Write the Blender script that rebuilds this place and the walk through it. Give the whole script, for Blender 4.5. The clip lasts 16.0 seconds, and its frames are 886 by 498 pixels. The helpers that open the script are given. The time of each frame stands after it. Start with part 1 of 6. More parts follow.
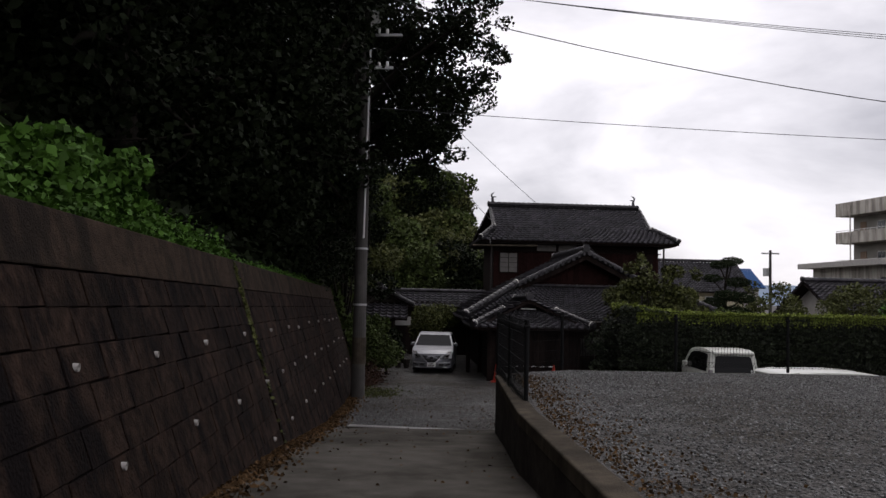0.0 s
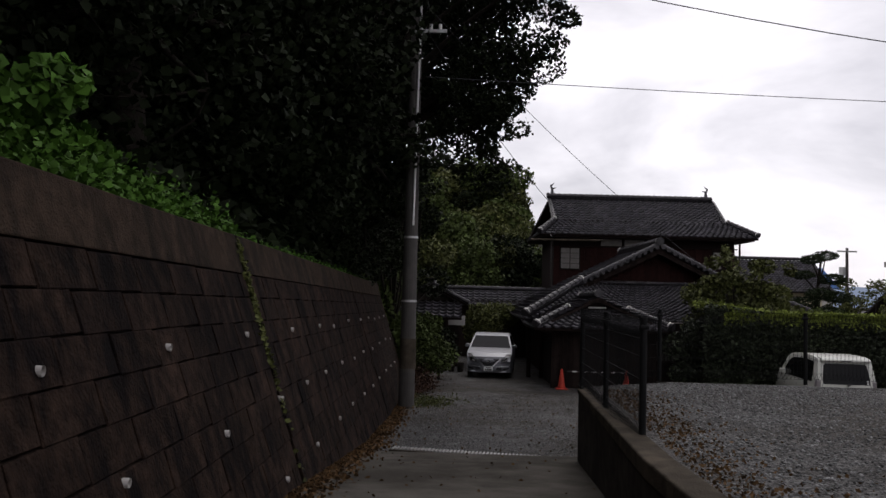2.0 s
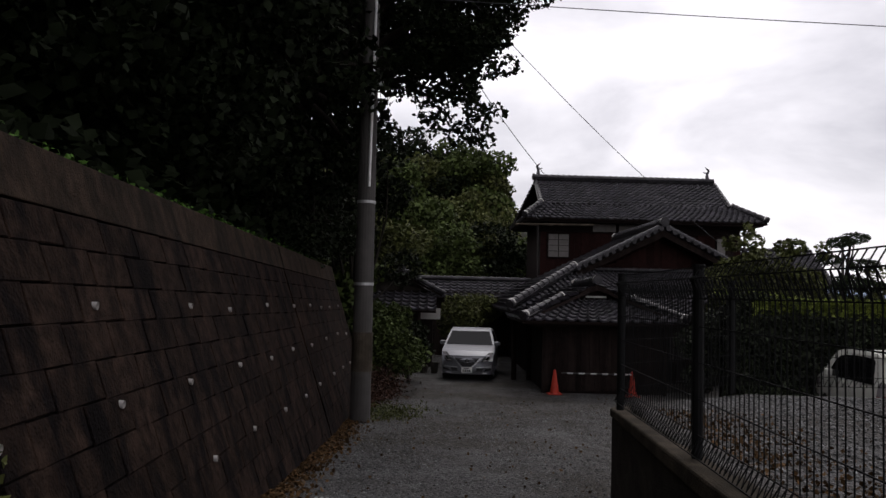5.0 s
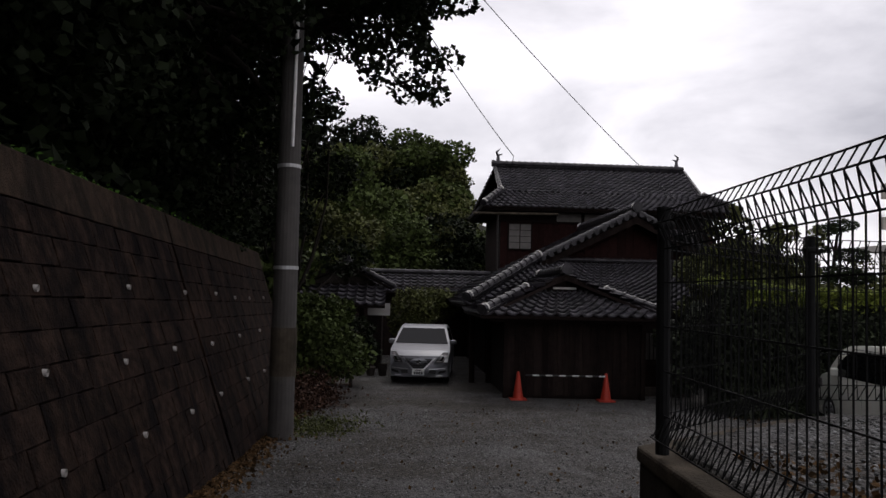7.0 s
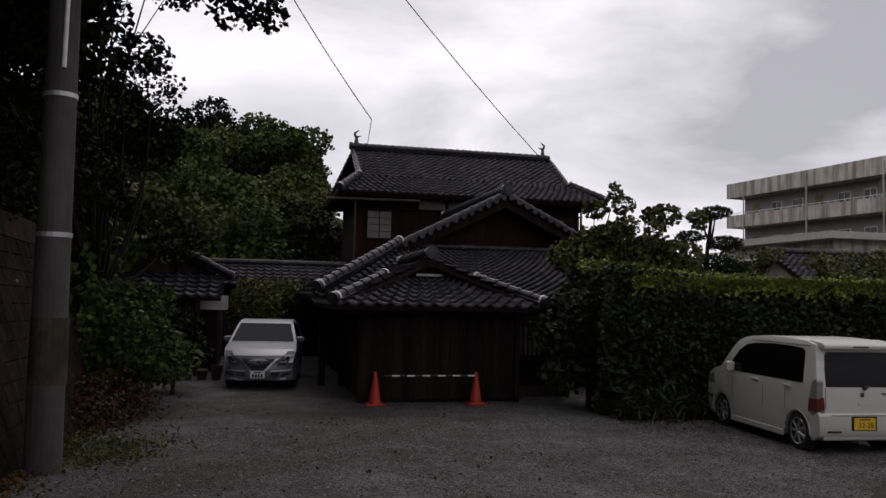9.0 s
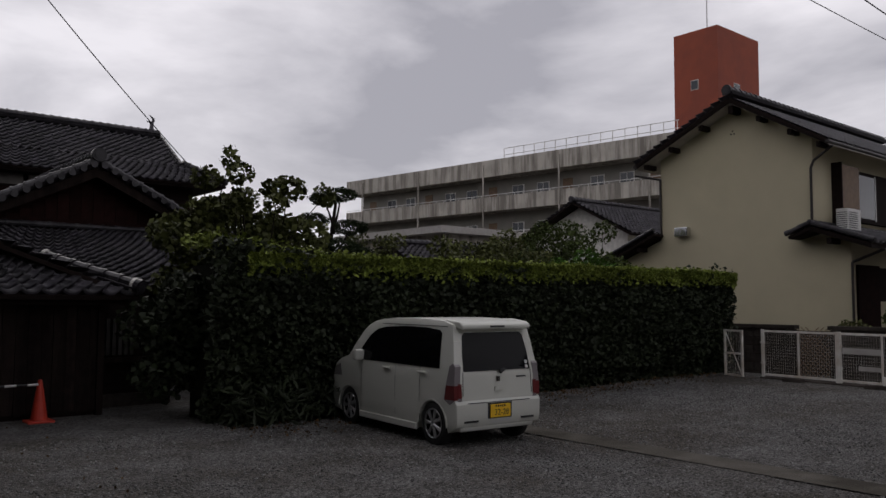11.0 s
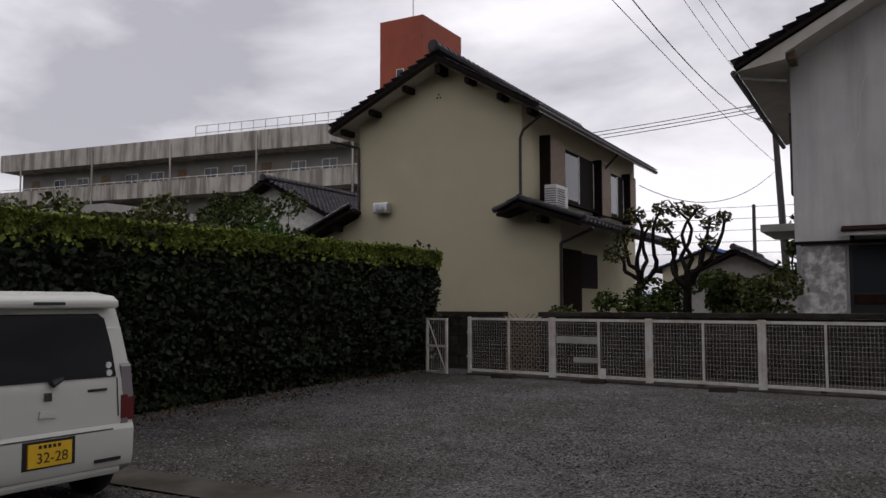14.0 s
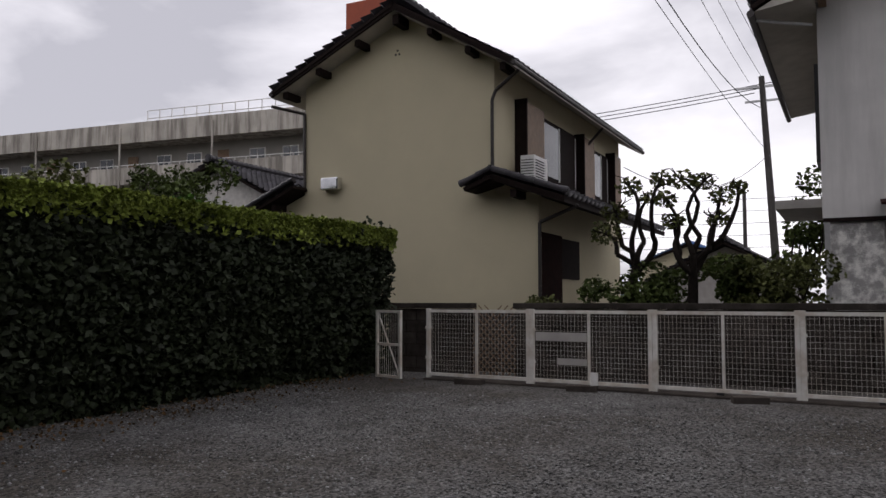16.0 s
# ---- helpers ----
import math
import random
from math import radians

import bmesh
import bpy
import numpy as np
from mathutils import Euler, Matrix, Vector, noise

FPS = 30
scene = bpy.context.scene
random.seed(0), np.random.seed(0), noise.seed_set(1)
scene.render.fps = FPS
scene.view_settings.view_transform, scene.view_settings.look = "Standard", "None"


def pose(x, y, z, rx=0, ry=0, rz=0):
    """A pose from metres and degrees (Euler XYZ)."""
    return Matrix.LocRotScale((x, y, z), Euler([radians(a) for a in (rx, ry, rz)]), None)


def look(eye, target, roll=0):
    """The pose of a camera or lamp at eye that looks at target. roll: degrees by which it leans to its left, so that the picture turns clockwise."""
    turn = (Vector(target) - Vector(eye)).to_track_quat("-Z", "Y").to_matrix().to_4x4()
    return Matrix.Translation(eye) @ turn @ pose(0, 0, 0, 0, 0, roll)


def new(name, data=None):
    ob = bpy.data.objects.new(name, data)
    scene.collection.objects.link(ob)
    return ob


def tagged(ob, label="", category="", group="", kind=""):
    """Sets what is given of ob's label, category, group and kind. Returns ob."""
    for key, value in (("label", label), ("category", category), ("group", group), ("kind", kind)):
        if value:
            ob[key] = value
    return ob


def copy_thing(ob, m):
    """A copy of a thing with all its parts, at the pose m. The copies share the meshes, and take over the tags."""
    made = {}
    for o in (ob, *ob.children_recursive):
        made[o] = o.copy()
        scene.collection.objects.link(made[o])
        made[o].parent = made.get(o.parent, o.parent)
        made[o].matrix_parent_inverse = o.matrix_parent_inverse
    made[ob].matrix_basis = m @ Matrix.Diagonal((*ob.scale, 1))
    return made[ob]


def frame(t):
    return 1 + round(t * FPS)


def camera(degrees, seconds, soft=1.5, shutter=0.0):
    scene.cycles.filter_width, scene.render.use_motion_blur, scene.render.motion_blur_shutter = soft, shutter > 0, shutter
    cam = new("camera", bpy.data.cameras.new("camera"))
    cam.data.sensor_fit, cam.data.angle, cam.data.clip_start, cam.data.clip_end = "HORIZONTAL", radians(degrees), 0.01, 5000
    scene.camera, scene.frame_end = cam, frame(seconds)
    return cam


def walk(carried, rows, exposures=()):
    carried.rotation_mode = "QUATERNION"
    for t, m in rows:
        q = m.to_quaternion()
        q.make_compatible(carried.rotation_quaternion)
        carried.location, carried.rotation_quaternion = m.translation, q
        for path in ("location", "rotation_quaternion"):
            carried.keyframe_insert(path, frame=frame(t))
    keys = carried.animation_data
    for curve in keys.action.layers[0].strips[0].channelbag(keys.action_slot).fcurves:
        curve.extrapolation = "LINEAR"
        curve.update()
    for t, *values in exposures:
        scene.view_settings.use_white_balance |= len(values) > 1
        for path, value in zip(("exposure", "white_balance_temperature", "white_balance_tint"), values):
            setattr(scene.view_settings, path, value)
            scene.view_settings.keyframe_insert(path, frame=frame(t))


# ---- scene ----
cam = camera(58.0, 16.0)
METRES, EYE, TILT, LEAN, TURN = 22.0, 1.6, 0.3, -0.5, -2.8
ROWS = [
    (0.0, 0.0, 0.0, 0.0, -0.04, 2.94, -0.76),
    (0.5, -0.0007, 0.031, -0.0013, 1.6, 2.91, -0.84),
    (1.0, -0.0022, 0.0618, -0.0026, 2.81, 2.94, -0.91),
    (1.5, -0.0062, 0.093, -0.0044, 3.81, 2.89, -0.93),
    (2.0, -0.0096, 0.1243, -0.0061, 3.66, 2.9, -0.99),
    (2.5, -0.0132, 0.1564, -0.0076, 3.66, 2.87, -0.91),
    (3.0, -0.0144, 0.1885, -0.0102, 3.2, 2.88, -0.93),
    (3.5, -0.0142, 0.2212, -0.0124, 3.18, 2.83, -0.88),
    (4.0, -0.0117, 0.2528, -0.0158, 2.8, 2.86, -0.88),
    (6.5, -0.0046, 0.4104, -0.0294, 0.42, 2.85, -0.91),
    (7.0, -0.0018, 0.4413, -0.0319, -0.73, 2.9, -0.87),
    (7.5, 0.0006, 0.4726, -0.0344, -1.24, 2.89, -0.89),
    (8.0, 0.0041, 0.5033, -0.0381, -3.73, 2.93, -0.85),
    (10.5, 0.0445, 0.6419, -0.0532, -28.98, 3.26, -0.3),
    (11.0, 0.0628, 0.6642, -0.0572, -37.34, 3.24, -0.06),
    (11.5, 0.0859, 0.6851, -0.0581, -42.35, 3.28, -0.05),
    (12.0, 0.1097, 0.7037, -0.0613, -47.06, 3.22, 0.07),
    (12.5, 0.1351, 0.7206, -0.0637, -48.32, 3.27, 0.06),
    (13.0, 0.1611, 0.7377, -0.0676, -53.35, 3.22, 0.1),
    (13.5, 0.1889, 0.754, -0.0701, -56.24, 3.22, 0.09),
    (14.0, 0.2169, 0.7693, -0.0727, -58.07, 3.22, 0.07),
    (14.5, 0.2462, 0.784, -0.0753, -58.45, 3.23, 0.0),
    (15.0, 0.2745, 0.7977, -0.0779, -59.38, 3.22, 0.02),
    (15.5, 0.3042, 0.8126, -0.08, -59.66, 3.22, -0.03),
    (16.0, 0.3335, 0.8256, -0.0818, -59.99, 3.19, -0.03),
]
EXPO = [(0, 0.2, 6500, 13), (8.0, 0.14, 6500, 13), (10.5, -0.3, 6500, 13), (12.5, -0.14, 6500, 13), (14.0, 0.0, 6500, 13), (16.0, 0.24, 6500, 13)]
walk(cam, [(t, pose(0, 0, EYE, TILT, LEAN, TURN) @ pose(METRES * x, METRES * y, METRES * z, 90 + pitch, roll, yaw)) for t, x, y, z, yaw, pitch, roll in ROWS], EXPO)

# ---- light ----
world = bpy.data.worlds.new("world")
scene.world = world
world.use_nodes = True
wn, wl = world.node_tree.nodes, world.node_tree.links
bgn = wn["Background"]
bgn.inputs["Strength"].default_value = 0.1
sky = wn.new("ShaderNodeTexSky")
sky.sky_type, sky.sun_disc = "NISHITA", False
sky.sun_elevation, sky.sun_rotation = radians(48), radians(12)
tco = wn.new("ShaderNodeTexCoord")
mp = wn.new("ShaderNodeMapping")
mp.inputs["Scale"].default_value = (1.0, 1.0, 2.6)
wl.new(tco.outputs["Generated"], mp.inputs["Vector"])
cl = wn.new("ShaderNodeTexNoise")
cl.inputs["Scale"].default_value, cl.inputs["Detail"].default_value, cl.inputs["Roughness"].default_value = 2.3, 7, 0.52
cl.inputs["Distortion"].default_value = 0.35
wl.new(mp.outputs["Vector"], cl.inputs["Vector"])
cr = wn.new("ShaderNodeValToRGB")
cr.color_ramp.elements[0].position, cr.color_ramp.elements[0].color = 0.34, (4.7, 4.65, 5.05, 1)
cr.color_ramp.elements[1].position, cr.color_ramp.elements[1].color = 0.62, (10.6, 10.4, 10.75, 1)
wl.new(cl.outputs["Fac"], cr.inputs["Fac"])
mx = wn.new("ShaderNodeMix")
mx.data_type = "RGBA"
mx.inputs[0].default_value = 0.93
wl.new(sky.outputs["Color"], mx.inputs[6])
wl.new(cr.outputs["Color"], mx.inputs[7])
wl.new(mx.outputs[2], bgn.inputs["Color"])
sun = new("sun", bpy.data.lights.new("sun", "SUN"))
sun.data.energy, sun.data.angle, sun.data.color = 0.6, radians(25), (1, 0.97, 0.92)
sun.matrix_world = look((8, 30, 40), (0, 0, 0))

# ---- helpers of this scene ----
R = random.Random(7)
NR = np.random.default_rng(5)


def mat(name, c1, c2=None, rough=0.85, scale=6.0, bump=0.0, bscale=60.0, metal=0.0, big=0.7, stain=None, amount=0.5, rand=0.0, streak=False):
    """Two-scale noise paint: grain between c1 and c2, broad stains, fine relief, a random shade for each piece."""
    m = bpy.data.materials.new(name)
    m.use_nodes = True
    n, l = m.node_tree.nodes, m.node_tree.links
    b = n["Principled BSDF"]
    b.inputs["Roughness"].default_value, b.inputs["Metallic"].default_value = rough, metal
    geo = n.new("ShaderNodeNewGeometry")
    c2 = c2 or tuple(v * 0.75 for v in c1)
    a = n.new("ShaderNodeTexNoise")
    a.inputs["Scale"].default_value, a.inputs["Detail"].default_value = scale, 6
    l.new(geo.outputs["Position"], a.inputs["Vector"])
    mix = n.new("ShaderNodeMix")
    mix.data_type = "RGBA"
    mix.inputs[6].default_value, mix.inputs[7].default_value = (*c1, 1), (*c2, 1)
    r = n.new("ShaderNodeMapRange")
    r.inputs[1].default_value, r.inputs[2].default_value = 0.3, 0.7
    l.new(a.outputs["Fac"], r.inputs[0])
    l.new(r.outputs[0], mix.inputs[0])
    out = mix.outputs[2]
    if stain:
        s = n.new("ShaderNodeTexNoise")
        s.inputs["Scale"].default_value, s.inputs["Detail"].default_value, s.inputs["Roughness"].default_value = big, 8, 0.65
        if streak:
            sm = n.new("ShaderNodeMapping")
            sm.inputs["Scale"].default_value = (3.5, 3.5, 0.35)
            l.new(geo.outputs["Position"], sm.inputs["Vector"])
            l.new(sm.outputs[0], s.inputs["Vector"])
        else:
            l.new(geo.outputs["Position"], s.inputs["Vector"])
        r2 = n.new("ShaderNodeMapRange")
        r2.inputs[1].default_value, r2.inputs[2].default_value, r2.inputs[4].default_value = 0.44, 0.60, amount
        l.new(s.outputs["Fac"], r2.inputs[0])
        m2 = n.new("ShaderNodeMix")
        m2.data_type = "RGBA"
        l.new(r2.outputs[0], m2.inputs[0])
        l.new(out, m2.inputs[6])
        m2.inputs[7].default_value = (*stain, 1)
        out = m2.outputs[2]
    if rand:
        o = n.new("ShaderNodeObjectInfo")
        add = n.new("ShaderNodeMath")
        add.operation = "ADD"
        l.new(o.outputs["Random"], add.inputs[0])
        l.new(geo.outputs["Random Per Island"], add.inputs[1])
        fr = n.new("ShaderNodeMath")
        fr.operation = "FRACT"
        l.new(add.outputs[0], fr.inputs[0])
        mr = n.new("ShaderNodeMapRange")
        mr.inputs[3].default_value, mr.inputs[4].default_value = 1 - rand, 1 + rand
        l.new(fr.outputs[0], mr.inputs[0])
        hv = n.new("ShaderNodeHueSaturation")
        l.new(mr.outputs[0], hv.inputs["Value"])
        l.new(out, hv.inputs["Color"])
        out = hv.outputs["Color"]
    l.new(out, b.inputs["Base Color"])
    if bump:
        bn = n.new("ShaderNodeTexNoise")
        bn.inputs["Scale"].default_value, bn.inputs["Detail"].default_value = bscale, 5
        l.new(geo.outputs["Position"], bn.inputs["Vector"])
        bp = n.new("ShaderNodeBump")
        bp.inputs["Strength"].default_value, bp.inputs["Distance"].default_value = bump, 0.02
        l.new(bn.outputs["Fac"], bp.inputs["Height"])
        l.new(bp.outputs["Normal"], b.inputs["Normal"])
    return m


def gravel_mat(name, stains):
    m = mat(name, (0.122, 0.119, 0.118), (0.073, 0.070, 0.067), 0.95, 2.0, 0, stain=stains, big=0.35, amount=0.55)
    n, l = m.node_tree.nodes, m.node_tree.links
    b = n["Principled BSDF"]
    geo = n.new("ShaderNodeNewGeometry")
    v = n.new("ShaderNodeTexVoronoi")
    v.inputs["Scale"].default_value = 52
    l.new(geo.outputs["Position"], v.inputs["Vector"])
    old = b.inputs["Base Color"].links[0].from_socket
    sep = n.new("ShaderNodeSeparateColor")
    l.new(v.outputs["Color"], sep.inputs[0])
    mr = n.new("ShaderNodeMapRange")
    mr.inputs[3].default_value, mr.inputs[4].default_value = 0.25, 1.9
    l.new(sep.outputs[0], mr.inputs[0])
    hv = n.new("ShaderNodeHueSaturation")
    l.new(old, hv.inputs["Color"])
    l.new(mr.outputs[0], hv.inputs["Value"])
    l.new(hv.outputs[0], b.inputs["Base Color"])
    bp = n.new("ShaderNodeBump")
    bp.invert = True
    bp.inputs["Strength"].default_value, bp.inputs["Distance"].default_value = 0.9, 0.025
    l.new(v.outputs["Distance"], bp.inputs["Height"])
    l.new(bp.outputs["Normal"], b.inputs["Normal"])
    return m


def leaf_mat(name, c, rand=0.45, rough=0.55):
    m = mat(name, c, tuple(v * 0.6 for v in c), rough + 0.15, 1.2, rand=rand)
    b = m.node_tree.nodes["Principled BSDF"]
    b.inputs["Specular IOR Level"].default_value = 0.16
    return m


def glass_mat(name, c, rough=0.06):
    m = bpy.data.materials.new(name)
    m.use_nodes = True
    b = m.node_tree.nodes["Principled BSDF"]
    b.inputs["Base Color"].default_value = (*c, 1)
    b.inputs["Roughness"].default_value = rough
    b.inputs["Specular IOR Level"].default_value = 0.6
    return m


# stained wall concrete; base tones also lowered to hold the shade under the trees
M_CONC = mat("shaded_weathered_concrete", (0.036, 0.022, 0.016), (0.010, 0.0062, 0.0050), 0.98, 11, 0.9, 45, stain=(0.0026, 0.0018, 0.0023), big=1.1, amount=0.92, rand=0.22, streak=True)
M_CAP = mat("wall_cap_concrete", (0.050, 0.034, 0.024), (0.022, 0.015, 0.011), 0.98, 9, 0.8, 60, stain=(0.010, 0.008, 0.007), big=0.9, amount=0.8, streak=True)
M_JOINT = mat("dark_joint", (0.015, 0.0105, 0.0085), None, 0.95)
M_KERB = mat("kerb_concrete", (0.095, 0.077, 0.058), (0.045, 0.037, 0.028), 0.95, 6, 0.5, 60, stain=(0.028, 0.024, 0.018), big=1.2, amount=0.8)
M_LANE = mat("lane_concrete", (0.105, 0.097, 0.085), (0.070, 0.064, 0.056), 0.95, 3, 0.4, 90, stain=(0.026, 0.023, 0.018), big=0.6, amount=0.7)
M_GRAV = gravel_mat("gravel", (0.045, 0.037, 0.028))
M_STONE = mat("gravel_stone", (0.20, 0.20, 0.20), (0.09, 0.09, 0.088), 0.95, 9, rand=0.7)
M_SOIL = mat("hill_soil_and_hedge_shade", (0.018, 0.016, 0.011), (0.012, 0.014, 0.008), 0.98, 3, 0.6, 20)
M_FAR = mat("far_ground", (0.08, 0.09, 0.05), (0.1, 0.09, 0.07), 0.95, 0.3)
M_TILE = mat("kawara_tile", (0.042, 0.037, 0.047), (0.017, 0.015, 0.020), 0.36, 4, 0.15, 40, stain=(0.085, 0.08, 0.082), big=1.6, amount=0.3, rand=0.55)
M_TILE.node_tree.nodes["Principled BSDF"].inputs["Specular IOR Level"].default_value = 0.4
M_TRIM = mat("tile_trim", (0.034, 0.030, 0.036), (0.014, 0.013, 0.016), 0.42, 5, 0.2, 40, stain=(0.09, 0.085, 0.085), big=3.0, amount=0.25, rand=0.5)
M_TRIM.node_tree.nodes["Principled BSDF"].inputs["Specular IOR Level"].default_value = 0.3
M_LIME = mat("lime_plaster", (0.7, 0.68, 0.64), (0.5, 0.48, 0.45), 0.9, 6)
M_WOOD = mat("dark_weathered_boards", (0.020, 0.0135, 0.012), (0.009, 0.0065, 0.006), 0.92, 7, 0.5, 30, stain=(0.034, 0.024, 0.021), big=1.5, amount=0.5, rand=0.3, streak=True)
M_RED = mat("red_brown_boards", (0.028, 0.011, 0.010), (0.016, 0.007, 0.006), 0.9, 6, 0.3, 40, rand=0.25)
M_BARK = mat("bark", (0.026, 0.021, 0.018), (0.014, 0.012, 0.010), 0.95, 9, 0.8, 30)
M_POLE = mat("pole_concrete", (0.075, 0.068, 0.064), (0.05, 0.046, 0.043), 0.92, 4, 0.2, 80, stain=(0.03, 0.026, 0.024), big=1.2, amount=0.6, streak=True)
M_STEEL = mat("galvanised_steel", (0.5, 0.5, 0.5), (0.38, 0.38, 0.38), 0.45, 8, metal=0.7)
M_BLACK = mat("black_coated_wire", (0.005, 0.005, 0.0055), (0.008, 0.008, 0.008), 0.8, 20)
M_BLACK.node_tree.nodes["Principled BSDF"].inputs["Specular IOR Level"].default_value = 0.15
M_WIRE = mat("cable", (0.03, 0.03, 0.035), None, 0.7)
M_GATE = mat("white_gate_paint", (0.72, 0.70, 0.66), (0.6, 0.58, 0.53), 0.5, 9, stain=(0.35, 0.25, 0.16), big=3, amount=0.45)
M_STUCCO = mat("cream_stucco", (0.53, 0.475, 0.33), (0.49, 0.44, 0.305), 0.92, 1.5, 0.3, 120, stain=(0.44, 0.395, 0.285), big=0.25, amount=0.4)
M_GREYW = mat("grey_mortar", (0.60, 0.585, 0.565), (0.52, 0.51, 0.495), 0.92, 2, 0.3, 110, stain=(0.36, 0.355, 0.345), big=0.5, amount=0.55, streak=True)
M_PEEL = mat("peeling_paint", (0.36, 0.35, 0.335), (0.26, 0.25, 0.245), 0.9, 4, 0.5, 60, stain=(0.75, 0.74, 0.7), big=5, amount=0.95)
M_EAVE = mat("eave_soffit", (0.5, 0.47, 0.42), (0.4, 0.37, 0.33), 0.85, 3)
M_DARKW = mat("dark_eave_timber", (0.018, 0.012, 0.011), (0.012, 0.008, 0.007), 0.8, 8)
M_SHUT = mat("brown_shutter", (0.20, 0.125, 0.07), (0.13, 0.08, 0.045), 0.6, 8, 0.2, 60)
M_PIPE = mat("dark_downpipe", (0.03, 0.024, 0.022), None, 0.5)
M_BLOCK = mat("concrete_block", (0.07, 0.06, 0.053), (0.04, 0.034, 0.03), 0.95, 8, 0.5, 70, stain=(0.018, 0.015, 0.013), big=1.2, amount=0.6, rand=0.2)
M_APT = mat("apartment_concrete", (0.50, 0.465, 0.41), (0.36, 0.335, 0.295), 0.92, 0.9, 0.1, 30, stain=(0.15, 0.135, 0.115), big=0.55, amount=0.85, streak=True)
# facade concrete at half tone, for the shade at the back of the galleries
M_APTIN = mat("apartment_shaded_wall", (0.26, 0.245, 0.22), (0.2, 0.19, 0.17), 0.92, 0.9)
M_TOWER = mat("red_brown_tower", (0.29, 0.068, 0.036), (0.25, 0.06, 0.033), 0.88, 1.2, stain=(0.20, 0.052, 0.034), big=0.3, amount=0.5)
M_GLASS = glass_mat("window_glass", (0.03, 0.035, 0.04))
M_VGLASS = glass_mat("car_glass", (0.004, 0.004, 0.005), 0.03)
M_VGLASS.node_tree.nodes["Principled BSDF"].inputs["Specular IOR Level"].default_value = 0.12
M_PAINTW = mat("pearl_white_paint", (0.58, 0.585, 0.53), (0.57, 0.575, 0.52), 0.25, 3)
M_PAINTS = mat("silver_paint", (0.20, 0.202, 0.22), (0.18, 0.182, 0.198), 0.38, 200, metal=0.35)
M_PAINTS.node_tree.nodes["Principled BSDF"].inputs["Specular IOR Level"].default_value = 0.2
M_TYRE = mat("tyre", (0.018, 0.018, 0.018), None, 0.85)
M_ALLOY = mat("alloy", (0.55, 0.55, 0.56), None, 0.3, metal=0.85)
M_LAMPR = glass_mat("red_lamp", (0.13, 0.026, 0.026), 0.15)
M_LAMPW = glass_mat("clear_lamp", (0.22, 0.2, 0.205), 0.1)
M_CHROME = mat("chrome", (0.75, 0.75, 0.76), None, 0.12, metal=1.0)
M_TRIMB = mat("black_plastic", (0.015, 0.015, 0.016), None, 0.55)
M_YEL = mat("yellow_plate", (0.85, 0.52, 0.02), (0.8, 0.48, 0.02), 0.5)
M_WHP = mat("white_plate", (0.8, 0.8, 0.78), None, 0.5)
M_CONE = mat("orange_cone_plastic", (0.5, 0.04, 0.018), (0.4, 0.03, 0.014), 0.55, 9)
M_WHITE = mat("white_plastic", (0.75, 0.74, 0.72), (0.6, 0.59, 0.57), 0.55, 9)
M_SHOJI = mat("white_board", (0.42, 0.40, 0.375), (0.34, 0.32, 0.30), 0.9, 5)
M_PAPER = mat("aged_window_paper", (0.20, 0.185, 0.175), (0.15, 0.14, 0.13), 0.9, 5)
M_BLUE = mat("blue_roof", (0.06, 0.16, 0.4), (0.05, 0.13, 0.33), 0.6, 4)
M_MOUNT = mat("hazy_mountain", (0.17, 0.22, 0.30), (0.15, 0.20, 0.27), 1.0, 0.01)
# leaf colour far below real foliage: the crowns' inner shade is put into it
L_DARK = leaf_mat("shaded_leaves", (0.011, 0.016, 0.006))
L_MID = leaf_mat("wood_leaves", (0.062, 0.084, 0.024), 0.5)
# hedge sides hold their shade in the leaf colour; the fresh top is brighter
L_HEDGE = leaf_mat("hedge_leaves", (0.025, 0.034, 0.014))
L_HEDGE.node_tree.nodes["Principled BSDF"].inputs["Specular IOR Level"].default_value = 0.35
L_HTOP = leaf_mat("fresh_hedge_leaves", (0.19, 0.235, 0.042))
L_WEED = leaf_mat("weed_leaves", (0.06, 0.135, 0.017), 0.4)
L_OLIVE = leaf_mat("olive_leaves", (0.085, 0.095, 0.028))
L_PINE = leaf_mat("pine_needles", (0.026, 0.038, 0.016))
for m in (L_DARK, L_MID, L_PINE):
    m.node_tree.nodes["Principled BSDF"].inputs["Specular IOR Level"].default_value = 0.08
# next to no gloss here, which keeps the dark tones from washing out
for m in (M_CONC, M_CAP, M_JOINT, M_WOOD, M_RED, M_DARKW, M_SOIL, M_BLOCK, M_BARK, M_KERB, M_LANE, M_GRAV):
    m.node_tree.nodes["Principled BSDF"].inputs["Specular IOR Level"].default_value = 0.08
L_DRY = leaf_mat("dry_leaves", (0.10, 0.058, 0.026), 0.6, 0.9)
L_RUST = leaf_mat("rusty_undergrowth", (0.055, 0.026, 0.016), 0.4)


def bm_box(bm, x0, x1, y0, y1, z0, z1):
    v = [bm.verts.new((x, y, z)) for x in (x0, x1) for y in (y0, y1) for z in (z0, z1)]
    for f in ((0, 1, 3, 2), (4, 6, 7, 5), (0, 4, 5, 1), (2, 3, 7, 6), (0, 2, 6, 4), (1, 5, 7, 3)):
        bm.faces.new([v[i] for i in f])
    return v


